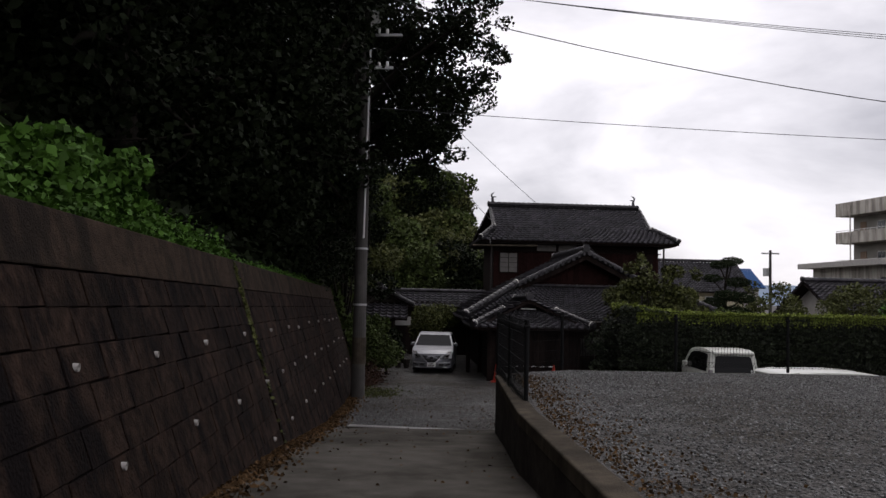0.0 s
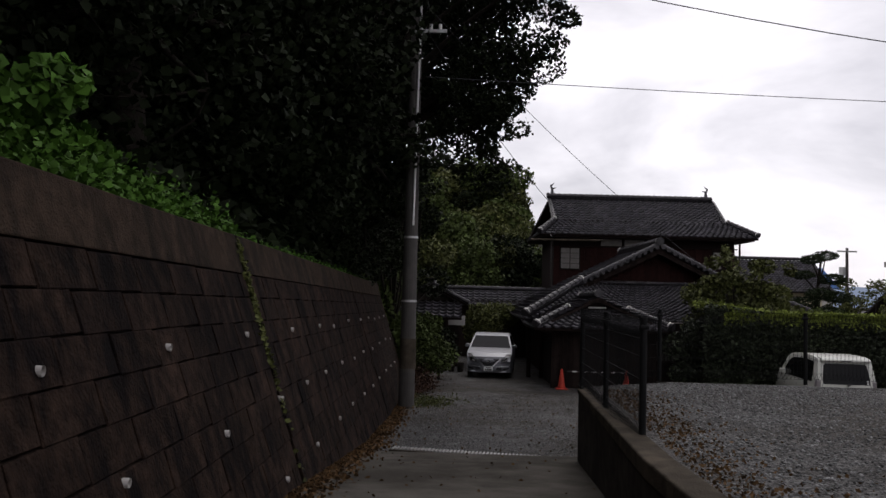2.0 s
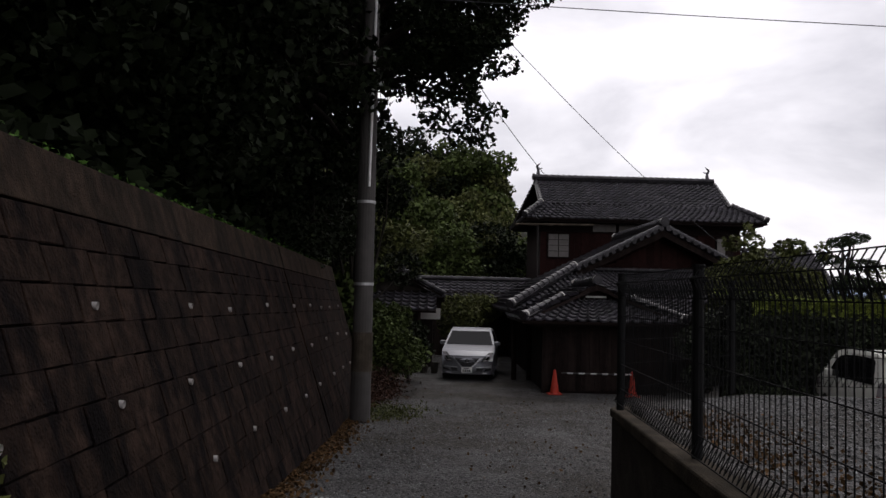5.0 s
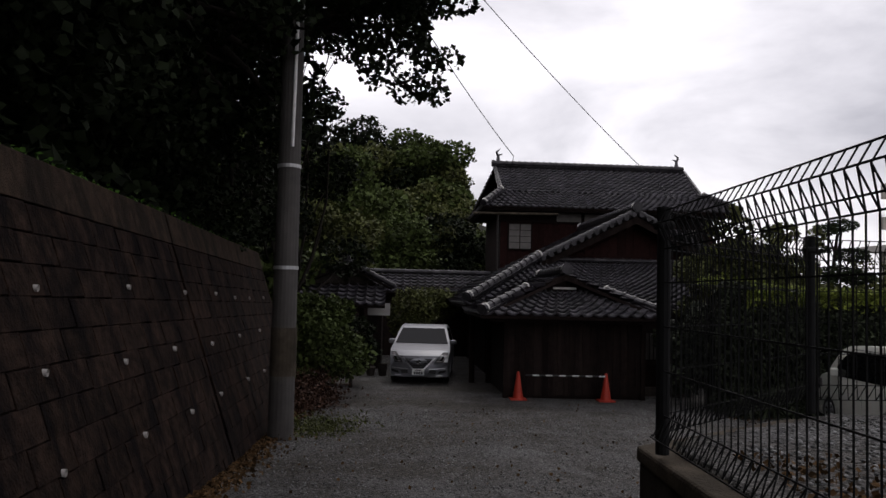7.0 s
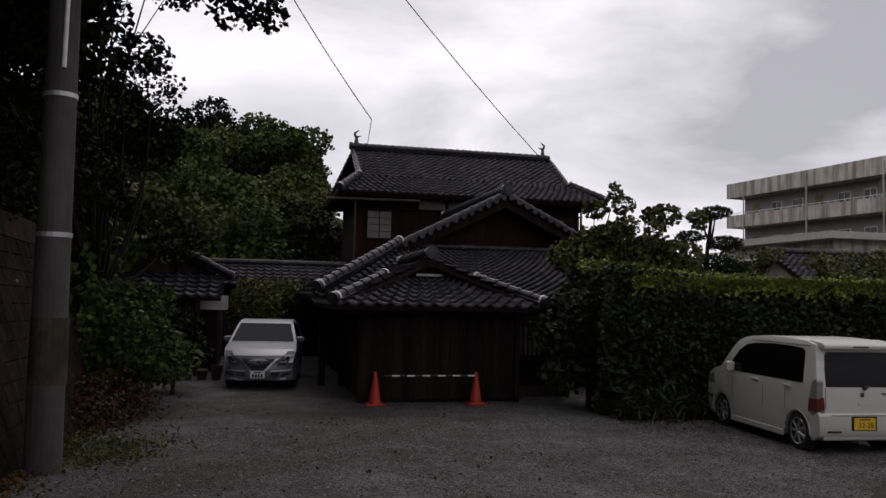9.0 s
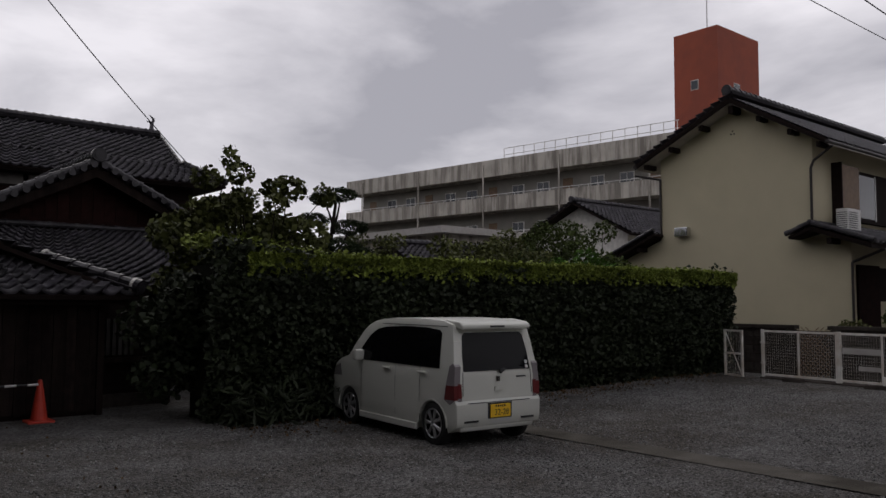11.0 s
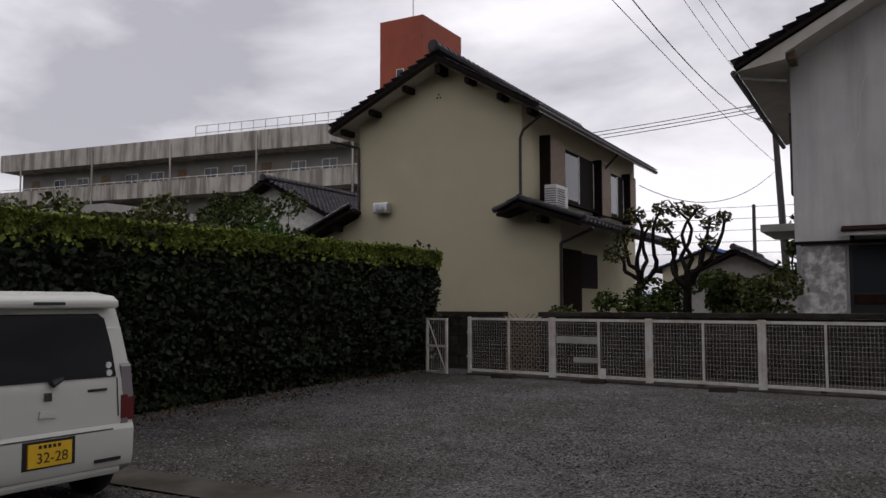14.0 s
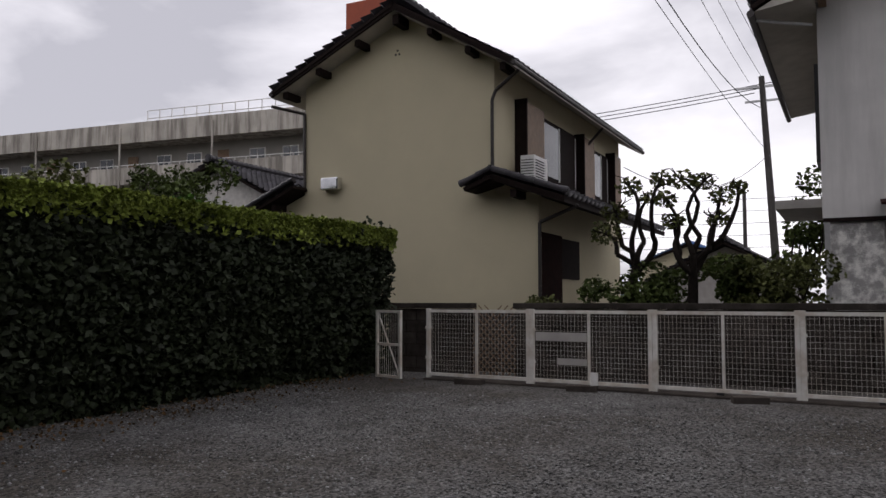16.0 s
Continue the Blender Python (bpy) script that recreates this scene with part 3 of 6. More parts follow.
# ---- shed beside the parked car ----
sh = thing("shed", "dark weathered board shed under a grey pan-tiled hip roof", "shed")
boxpart("wall", (3.06, 6.2, 27.75, 31.0, -1.45, 0.58), M_DARKW, sh)
x = 3.02
while x < 6.08:
    w = R.uniform(0.11, 0.2)
    boxpart("board", (x + 0.004, min(x + w, 6.1) - 0.004, 27.695 + R.uniform(-0.008, 0.006), 27.745, -1.3 + R.uniform(0, 0.03), 0.5), M_WOOD, sh)
    x += w
for x in (3.0, 6.14):
    boxpart("post", (x - 0.05, x + 0.05, 27.64, 27.76, -1.45, 0.54), M_WOOD, sh)
boxpart("eave_beam", (2.6, 6.45, 27.3, 27.4, 0.36, 0.46), M_DARKW, sh)
tile_surface("front_tiles", (2.35, 27.05, 0.5), (6.52, 27.05, 0.5), (3.55, 28.5, 1.06), (5.45, 28.5, 1.06), sh)
tile_surface("side_tiles", (2.35, 31.5, 0.5), (2.35, 27.05, 0.5), (4.47, 31.5, 1.42), (4.47, 28.35, 1.42), sh)
tile_surface("side_tiles", (6.52, 27.05, 0.5), (6.52, 31.5, 0.5), (4.47, 28.35, 1.42), (4.47, 31.5, 1.42), sh)
ridge_run("hip_ridge", (2.4, 27.0, 0.57), (3.55, 28.4, 1.07), sh, 0.10, 1, lime=True)
ridge_run("hip_ridge", (6.46, 27.0, 0.57), (5.45, 28.4, 1.05), sh, 0.10, 1, lime=True)
ridge_run("top_ridge", (4.47, 28.2, 1.46), (4.40, 31.2, 1.40), sh, 0.11, 2, lime=True)
bm = bmesh.new()
bm_prism(bm, [(3.55, 1.05), (5.4, 1.05), (4.47, 1.42)], "y", 28.42, 28.5)
part("gable_board", bm, M_DARKW, sh)
for s in (-1, 1):
    bm = bmesh.new()
    bm_prism(bm, [(4.47, 1.47), (4.47, 1.32), (4.47 + s * 0.98, 1.0), (4.47 + s * 0.98, 1.12)], "y", 28.2, 28.34)
    part("barge_board", bm, M_WOOD, sh)
boxpart("lime_band", (4.2, 4.75, 28.38, 28.41, 1.12, 1.17), M_LIME, sh)
# lower lean-to with a slatted window between shed and hedge
lt = thing("side_annex", "dark timber annex with a pale slatted window beside the shed", "annex")
boxpart("wall", (6.25, 7.6, 28.6, 31.0, -1.45, 0.7), M_DARKW, lt)
boxpart("sill", (6.2, 7.6, 28.5, 28.62, -0.62, -0.54), M_WOOD, lt)
for k in range(7):
    boxpart("slat", (6.3 + k * 0.1, 6.36 + k * 0.1, 28.55, 28.6, -0.5, 0.12), M_POLE, lt)
boxpart("plinth", (6.2, 7.6, 28.5, 28.66, -1.4, -1.15), M_BLOCK, lt)

# ---- large gabled outbuilding behind the shed ----
gb = thing("gabled_outbuilding", "dark red-brown timber outbuilding with a long tiled gable roof", "house")
PX, PY, PZ = 7.58, 33.0, 3.42
KX, KZ = 4.68, 1.96
SL = (PZ - KZ) / (PX - KX)
boxpart("wall", (3.2, 12.2, 33.5, 40, -1.45, 1.0), M_DARKW, gb)
bm = bmesh.new()
bm_prism(bm, [(4.4, 1.0), (11.0, 1.0), (11.0, 1.75), (PX, PZ - 0.25), (4.4, 1.75)], "y", 33.5, 40)
part("gable_wall", bm, M_RED, gb)
plank_wall("gable_board", 4.9, 10.4, 33.47, 1.9, 5, gb, M_RED, 0.25, top=lambda x: PZ - 0.3 - abs(x - PX) * SL)
tile_surface("upper_tiles", (KX, 40, KZ), (KX, PY, KZ), (PX, 40, PZ), (PX, PY, PZ), gb)
tile_surface("upper_tiles", (10.5, PY, KZ), (10.5, 40, KZ), (PX, PY, PZ), (PX, 40, PZ), gb)
tile_surface("hip_tiles", (2.3, 40, 0.66), (2.3, 30.4, 0.66), (KX, 40, KZ), (KX, 33.1, KZ), gb)
tile_surface("hip_tiles", (13.0, 30.4, 0.66), (13.0, 40, 0.66), (10.5, 33.1, KZ), (10.5, 40, KZ), gb)
for s in (-1, 1):
    w = PX - KX
    ridge_run("verge", (PX + s * w, PY - 0.02, KZ + 0.02), (PX, PY - 0.02, PZ + 0.02), gb, 0.11, 1, end=False)
    for k in range(13):
        f = (k + 0.5) / 13
        tubepart("verge_tile", (PX + s * w * f, PY - 0.2, PZ - (PZ - KZ) * f + 0.05), (PX + s * w * f, PY + 0.25, PZ - (PZ - KZ) * f + 0.06), 0.075, M_TRIM, gb)
    bm = bmesh.new()
    bm_prism(bm, [(PX, PZ - 0.05), (PX, PZ - 0.26), (PX + s * w, KZ - 0.22), (PX + s * w, KZ - 0.04)], "y", PY - 0.05, PY + 0.05)
    part("barge_board", bm, M_WOOD, gb)
ridge_run("hip_ridge", (2.38, 30.45, 0.76), (KX, 33.0, KZ + 0.06), gb, 0.12, 2, lime=True)
ridge_run("hip_ridge", (12.92, 30.45, 0.76), (10.5, 33.0, KZ + 0.06), gb, 0.12, 2, lime=True)
ridge_run("top_ridge", (PX, PY - 0.1, PZ + 0.03), (PX, 40, PZ + 0.03), gb, 0.13, 3, lime=True)
tile_surface("pent_tiles", (2.3, 30.4, 0.66), (13.0, 30.4, 0.66), (KX, 33.3, KZ), (10.5, 33.3, KZ), gb)
ridge_run("pent_ridge", (5.0, 33.25, KZ + 0.02), (10.3, 33.25, KZ + 0.02), gb, 0.07, 1, end=False)
boxpart("gable_sill", (5.2, 10.0, 33.3, 33.42, KZ + 0.16, KZ + 0.24), M_RED, gb)
boxpart("lower_wall", (6.3, 12.5, 31.4, 33.4, -1.45, 0.85), M_WOOD, gb)
for x in (2.55, 3.0):
    boxpart("post", (x - 0.07, x + 0.07, 30.8, 30.94, -1.45, 0.7), M_WOOD, gb)
boxpart("carport_back", (-0.2, 3.2, 39.6, 39.8, -1.45, 1.2), M_WOOD, gb)

# ---- two-storey main house ----
mh = thing("main_house", "two-storey dark timber house with a grey tiled hip-and-gable roof", "house")
boxpart("wall", (4.7, 13.5, 41.9, 47.0, -1.45, 4.7), M_DARKW, mh)
plank_wall("board", 4.7, 13.5, 41.87, 2.0, 3.95, mh, M_RED, 0.3)
boxpart("plaster_band", (7.0, 8.0, 41.80, 41.86, 3.99, 4.42), M_PAPER, mh)
boxpart("plaster_band", (8.15, 9.1, 41.80, 41.86, 3.99, 4.42), M_PAPER, mh)
boxpart("beam", (4.6, 13.6, 41.75, 41.84, 3.94, 3.99), M_DARKW, mh)
wdw = boxpart("window", (5.0, 6.0, 41.78, 41.85, 2.8, 3.9), M_DARKW, mh)
for x in (5.05, 5.51):
    boxpart("pane", (x, x + 0.42, 41.765, 41.785, 2.85, 3.84), M_PAPER, wdw)
    for z in (3.1, 3.35, 3.6):
        boxpart("glazing_bar", (x, x + 0.42, 41.755, 41.766, z - 0.01, z + 0.01), M_DARKW, wdw)
wdw = boxpart("window", (12.4, 13.2, 41.78, 41.85, 2.9, 3.9), M_DARKW, mh)
boxpart("pane", (12.45, 12.8, 41.765, 41.785, 3.0, 3.8), M_PAPER, wdw)
RZ, EZ = 6.5, 4.45
tile_surface("front_tiles", (3.9, 41.0, EZ), (14.35, 41.0, EZ), (4.75, 42.2, 5.2), (13.3, 42.2, 5.2), mh)
tile_surface("front_tiles", (4.7, 42.2, 5.2), (13.2, 42.2, 5.2), (4.7, 44.2, RZ), (13.1, 44.2, RZ), mh)
tile_surface("back_tiles", (14.35, 47.4, EZ), (3.9, 47.4, EZ), (13.1, 44.2, RZ), (4.7, 44.2, RZ), mh)
tile_surface("side_tiles", (3.9, 47.4, EZ), (3.9, 41.0, EZ), (5.1, 46, 5.25), (5.1, 42.3, 5.25), mh)
tile_surface("side_tiles", (14.35, 41.0, EZ), (14.35, 47.4, EZ), (12.8, 42.3, 5.3), (12.8, 46, 5.3), mh)
for x, s in ((5.1, -1), (12.55, 1)):
    bm = bmesh.new()
    bm_prism(bm, [(42.2, 5.1), (46.2, 5.1), (44.2, RZ - 0.05)], "x", x, x + 0.08 * s)
    part("gable_wall", bm, M_WOOD, mh)
ridge_run("main_ridge", (4.65, 44.2, RZ), (13.1, 44.2, RZ), mh, 0.13, 3)
for x0, x1 in ((3.9, 4.75), (14.3, 13.25)):
    ridge_run("hip_ridge", (x0, 41.0, EZ + 0.04), (x1, 42.25, 5.2), mh, 0.11, 2, lime=True)
for x in (4.72, 13.15):
    ridge_run("verge", (x, 42.15, 5.2), (x, 44.2, RZ), mh, 0.07, 1)
for x, s in ((4.85, 1), (12.8, -1)):
    bm = bmesh.new()
    z = RZ + 0.36
    bm_tube(bm, (x, 44.2, z - 0.1), (x, 44.2, z + 0.18), 0.1, 0.06)
    bm_tube(bm, (x, 44.2, z + 0.16), (x - 0.08 * s, 44.2, z + 0.34), 0.06, 0.045)
    bm_tube(bm, (x - 0.08 * s, 44.2, z + 0.34), (x + 0.1 * s, 44.2, z + 0.5), 0.05, 0.01)
    bm_tube(bm, (x, 44.2, z + 0.2), (x + 0.2 * s, 44.2, z + 0.26), 0.05, 0.01)
    part("ridge_ornament", bm, M_TILE, mh)
bm = bmesh.new()
bm_tube(bm, (3.5, 40.95, 4.16), (6.85, 40.95, 4.2), 0.05)
part("gutter", bm, M_KERB, mh)
bm = bmesh.new()
bm_tube(bm, (4.55, 41.6, 4.4), (4.55, 41.6, 1.0), 0.04)
part("downpipe", bm, M_PIPE, mh)
boxpart("soffit", (4.0, 14.2, 41.1, 47.3, EZ - 0.12, EZ - 0.06), M_DARKW, mh)

# ---- small house and roofed wall behind the car ----
sm = thing("small_gabled_house", "small dark house with tiled roof and pale gable plaster", "house")
boxpart("wall", (-3.0, 0.1, 34.3, 38, -1.45, 1.15), M_WOOD, sm)
bm = bmesh.new()
bm_prism(bm, [(-3.0, 1.1), (0.1, 1.1), (-1.0, 1.75)], "y", 34.3, 38)
part("gable_wall", bm, M_BLOCK, sm)
boxpart("beam", (-2.8, 0.0, 34.22, 34.32, 1.12, 1.2), M_DARKW, sm)
boxpart("strut", (-1.06, -0.94, 34.22, 34.32, 1.2, 1.7), M_DARKW, sm)
tile_surface("left_tiles", (-3.0, 38, 0.95), (-3.0, 33.9, 0.95), (-1.0, 38, 1.8), (-1.0, 33.9, 1.8), sm)
tile_surface("right_tiles", (0.4, 33.9, 1.08), (0.4, 38, 1.08), (-1.0, 33.9, 1.8), (-1.0, 38, 1.8), sm)
ridge_run("top_ridge", (-1.0, 33.85, 1.82), (-1.0, 38, 1.82), sm, 0.1, 2, lime=True)
ridge_run("verge", (0.4, 33.9, 1.1), (-1.0, 33.9, 1.82), sm, 0.08, 1)
tile_surface("porch_tiles", (-2.6, 33.0, 0.55), (0.2, 33.0, 0.55), (-2.6, 34.3, 1.15), (0.2, 34.3, 1.15), sm)
boxpart("plaster_panel", (-0.35, 0.35, 34.1, 34.2, 0.25, 0.62), M_SHOJI, sm)
for x in (-0.6, -0.35):
    boxpart("post", (x - 0.05, x + 0.05, 33.1, 33.2, -1.4, 0.6), M_WOOD, sm)
gw = thing("gatehouse", "low tiled roof building behind the parked car", "house")
boxpart("wall", (-0.4, 4.6, 40.1, 42.5, -1.45, 1.05), M_WOOD, gw)
tile_surface("front_tiles", (-0.6, 39.3, 0.95), (4.2, 39.3, 0.95), (-0.6, 40.8, 1.67), (4.2, 40.8, 1.67), gw)
tile_surface("back_tiles", (4.2, 42.5, 0.95), (-0.6, 42.5, 0.95), (4.2, 40.8, 1.67), (-0.6, 40.8, 1.67), gw)
ridge_run("top_ridge", (-0.6, 40.8, 1.7), (4.2, 40.8, 1.7), gw, 0.1, 1)
pot = thing("cluttered_planters", "stacked dark planters by the small house door", "planter", (0.1, 32.2, -1.38))
for k in range(4):
    bm = bmesh.new()
    bm_tube(bm, (-0.9 + k * 0.33, R.uniform(-0.1, 0.1), 0), (-0.9 + k * 0.33, 0, 0.25 + 0.1 * (k % 2)), 0.1, 0.14, 10)
    part("pot", bm, M_BLOCK, pot)

# ---- traffic cones with a bar ----
cone = thing("traffic_cone", "orange plastic traffic cone standing before the shed", "cone", (3.25, 27.42, ground_z(3.25, 27.4)), group="cones before the shed")
bm = bmesh.new()
bm_box(bm, -0.18, 0.18, -0.18, 0.18, 0, 0.035)
part("foot", bm, M_CONE, cone, bevel=0.01)
bm = bmesh.new()
bm_tube(bm, (0, 0, 0.03), (0, 0, 0.62), 0.12, 0.028, 18)
part("body", bm, M_CONE, cone)
copy_thing(cone, pose(5.22, 27.4, ground_z(5.22, 27.4)))
bar = thing("cone_bar", "black and white striped plastic bar between the cones", "bar", (0, 0, 0))
for k in range(12):
    a = 3.4 + k * 0.148
    bm = bmesh.new()
    bm_tube(bm, (a, 27.3, -0.80), (a + 0.148, 27.3, -0.80), 0.017, None, 8)
    part("stripe", bm, M_WHITE if k % 2 else M_TRIMB, bar)


# ---- vehicles ----
def cut(poly, half, zs, ys, wf, side=0, off=0.0, thick=0.0, xs=(), bow=0.0):
    """A side outline (y, z) given width by wf(y, z) and sliced so that it can curve."""
    bm = bmesh.new()
    if side == 0:
        bm_prism(bm, poly, "x", -1, 1)
    else:
        bm_prism(bm, poly, "x", side * (1 - thick), side)
    for z in zs:
        bmesh.ops.bisect_plane(bm, geom=bm.verts[:] + bm.edges[:] + bm.faces[:], plane_co=(0, 0, z), plane_no=(0, 0, 1))
    for y in ys:
        bmesh.ops.bisect_plane(bm, geom=bm.verts[:] + bm.edges[:] + bm.faces[:], plane_co=(0, y, 0), plane_no=(0, 1, 0))
    for x in xs:
        bmesh.ops.bisect_plane(bm, geom=bm.verts[:] + bm.edges[:] + bm.faces[:], plane_co=(x, 0, 0), plane_no=(1, 0, 0))
    for v in bm.verts:
        v.co.x, v.co.y = v.co.x * (wf(v.co.y, v.co.z) + off), v.co.y + bow * v.co.x ** 2 * max(0, 1 - v.co.y / 0.9)
    return bm


def arch(yc, r, n=9, z=0.16):
    return [(yc + r * math.cos(math.pi * i / n), max(z, 0.27 + r * math.sin(math.pi * i / n))) for i in range(n + 1)]


def wheel(parent, x, y, r, spokes=7):
    s = 1 if x > 0 else -1
    w = new("wheel")
    w.parent = parent
    w.location = (x, y, r)
    bm = bmesh.new()
    prof = [(0.0, r * 0.66), (0.0, r * 0.9), (0.02, r), (0.14, r), (0.16, r * 0.9), (0.16, r * 0.66)]
    n = 28
    rings = [[bm.verts.new((-s * d, q * math.cos(2 * math.pi * i / n), q * math.sin(2 * math.pi * i / n))) for i in range(n)] for d, q in prof]
    for a, b in zip(rings, rings[1:]):
        for i in range(n):
            bm.faces.new((a[i], a[(i + 1) % n], b[(i + 1) % n], b[i]))
    me = finish(bm, "wheel", M_TYRE, True)
    w2 = new("tyre", me)
    w2.parent = w
    bm = bmesh.new()
    bm_tube(bm, (-s * 0.05, 0, 0), (-s * 0.09, 0, 0), r * 0.66, None, 24)
    part("brake_disc", bm, M_TRIMB, w)
    bm = bmesh.new()
    bm_tube(bm, (0.004 * s, 0, 0), (-s * 0.05, 0, 0), r * 0.14, r * 0.2, 14)
    for k in range(spokes):
        a = 2 * math.pi * k / spokes
        c, q = math.cos(a), math.sin(a)
        for o in (-0.09, 0.09):
            ca, qa = math.cos(a + o), math.sin(a + o)
            bm_tube(bm, (0, c * r * 0.1, q * r * 0.1), (-s * 0.012, ca * r * 0.64, qa * r * 0.64), 0.017, 0.013, 6)
    for i in range(24):
        a, b = 2 * math.pi * i / 24, 2 * math.pi * (i + 1) / 24
        bm_tube(bm, (-s * 0.006, math.cos(a) * r * 0.655, math.sin(a) * r * 0.655), (-s * 0.006, math.cos(b) * r * 0.655, math.sin(b) * r * 0.655), 0.012, None, 5, caps=False)
    part("rim", bm, M_ALLOY, w)
    return w


def curve_text(name, txt, size, m, material, parent):
    cu = bpy.data.curves.new(name, "FONT")
    cu.body, cu.size, cu.extrude, cu.align_x, cu.align_y = txt, size, 0.001, "CENTER", "CENTER"
    cu.materials.append(material)
    ob = new(name, cu)
    ob.parent = parent
    ob.matrix_basis = m
    return ob


def box_van(name, label, at, rz, paint, plate_text, plate_mat):
    """A small tall wagon; its tail is at y = 0 and it points along +y."""
    th = thing(name, label, "car", at, rz)
    L, H, W = 3.39, 1.63, 0.7375
    wf = lambda y, z: W * (1 - 0.17 * max(0, (z - 0.82) / 0.82) ** 1.25) * (1 - 0.03 * max(0, (0.5 - z) / 0.5)) * (1 - 0.13 * max(0, (y - 2.5) / 0.9) ** 2) * (1 - 0.05 * max(0, (0.35 - y) / 0.35) ** 2)
    body = [(0.02, 0.28), (0.0, 0.34), (0.0, 0.56), (0.03, 0.6), (0.05, 0.95), (0.14, 1.35), (0.2, 1.56), (0.4, 1.61), (0.75, 1.628), (1.1, 1.635), (1.5, 1.63), (1.9, 1.605), (2.12, 1.57), (2.28, 1.51), (2.42, 1.41), (2.55, 1.28), (2.78, 1.04), (3.05, 0.98), (3.28, 0.88), (3.38, 0.7), (3.39, 0.35), (3.33, 0.2)]
    bottom = [(2.99, 0.18)] + arch(2.72, 0.315) + [(2.40, 0.17), (0.92, 0.17)] + arch(0.5, 0.315) + [(0.17, 0.2)]
    b = part("body", cut(body + bottom, W, (0.3, 0.45, 0.6, 0.75, 0.9, 1.05, 1.2, 1.35, 1.5), (0.2, 0.9, 1.6, 2.3, 2.6, 2.9, 3.1, 3.25), wf), paint, th, smooth=True, bevel=0.035)
    for s in (-1, 1):
        g = part("side_glass", cut([(0.36, 1.0), (0.40, 1.45), (0.46, 1.49), (0.75, 1.515), (1.3, 1.52), (1.8, 1.495), (2.02, 1.455), (2.2, 1.36), (2.5, 1.07), (2.5, 1.0)], W, (1.1, 1.2, 1.3, 1.4), (0.9, 1.6, 2.2), wf, s, 0.006, 0.02), M_VGLASS, th)
        part("pillar", cut([(1.32, 1.0), (1.36, 1.5), (1.46, 1.5), (1.44, 1.0)], W, (1.2, 1.35), (), wf, s, 0.008, 0.02), M_VGLASS, g)
        part("sill_skirt", cut([(0.86, 0.16), (0.86, 0.25), (2.38, 0.25), (2.38, 0.16)], W, (), (), wf, s, 0.02, 0.05), paint, th, bevel=0.01)
        for y in (0.72, 1.62):
            bm = bmesh.new()
            bm_tube(bm, (s * (wf(y, 0.93) + 0.022), y - 0.09, 0.93), (s * (wf(y, 0.93) + 0.022), y + 0.09, 0.93), 0.016, None, 8)
            bm_box(bm, s * wf(y, 0.93) - 0.004, s * wf(y, 0.93) + 0.012, y - 0.05, y + 0.05, 0.9, 0.955)
            part("door_handle", bm, paint, th)
        for y in (0.79, 1.4, 2.34):
            part("door_seam", cut([(y, 0.3), (y + 0.006, 0.3), (y + 0.006, 1.0), (y, 1.0)], W, (0.6, 0.8), (), wf, s, 0.0015, 0.01), M_TRIMB, th)
        part("tail_lamp", cut([(0.03, 0.62), (0.05, 1.04), (0.09, 1.08), (0.15, 1.04), (0.22, 0.62), (0.12, 0.56)], W, (0.7, 0.8), (), wf, s, 0.008, 0.13), M_LAMPW, th, "clear and red tail lamp")
        part("red_lens", cut([(0.028, 0.62), (0.035, 0.80), (0.18, 0.80), (0.21, 0.62)], W, (), (), wf, s, 0.013, 0.13), M_LAMPR, th)
        bm = bmesh.new()
        bm_box(bm, s * 0.70, s * 0.86, 2.30, 2.42, 0.99, 1.15)
        mi = part("mirror", bm, paint, th, bevel=0.03)
        for y in (0.5, 2.72):
            wheel(th, s * 0.715, y, 0.285)
        for y in (0.5, 2.72):
            bm = bmesh.new()
            bm_box(bm, s * 0.35, s * 0.5, y - 0.3, y + 0.3, 0.3, 0.62)
            part("wheel_well", bm, M_TRIMB, th)
        bm = bmesh.new()
        bm_box(bm, s * 0.36, s * 0.58, -0.012, 0.03, 0.33, 0.355)
        part("bumper_slot", bm, M_TRIMB, th)
    def rear(name, pts, material, off, label=""):
        bm = bmesh.new()
        def yb(z):
            return lerp_table([(0, 0.0), (0.56, 0.0), (0.6, 0.03), (0.95, 0.05), (1.35, 0.14), (1.56, 0.2)], z)
        f = [bm.verts.new((x, yb(z) - off, z)) for x, z in pts]
        k = [bm.verts.new((x, yb(z) + 0.01, z)) for x, z in pts]
        bm.faces.new(f)
        for i in range(len(pts)):
            bm.faces.new((f[i], f[(i + 1) % len(pts)], k[(i + 1) % len(pts)], k[i]))
        return part(name, bm, material, th, label)
    rear("tailgate_glass", [(-0.56, 0.97), (0.56, 0.97), (0.545, 1.2), (0.51, 1.42), (0.46, 1.46), (-0.46, 1.46), (-0.51, 1.42), (-0.545, 1.2)], M_VGLASS, 0.012)
    rear("tailgate_seam", [(-0.52, 0.565), (0.52, 0.565), (0.52, 0.575), (-0.52, 0.575)], M_TRIMB, 0.006)
    for s in (-1, 1):
        rear("tailgate_seam", [(s * 0.575, 0.66), (s * 0.583, 0.66), (s * 0.575, 0.96), (s * 0.567, 0.96)], M_TRIMB, 0.006)
    rear("badge", [(-0.03, 0.83), (0.03, 0.83), (0.03, 0.89), (-0.03, 0.89)], M_CHROME, 0.012)
    rear("lettering_bar", [(0.32, 0.865), (0.48, 0.865), (0.48, 0.885), (0.32, 0.885)], M_TRIMB, 0.009)
    rear("release_button", [(-0.07, 0.71), (0.07, 0.71), (0.06, 0.76), (-0.06, 0.76)], paint, 0.014)
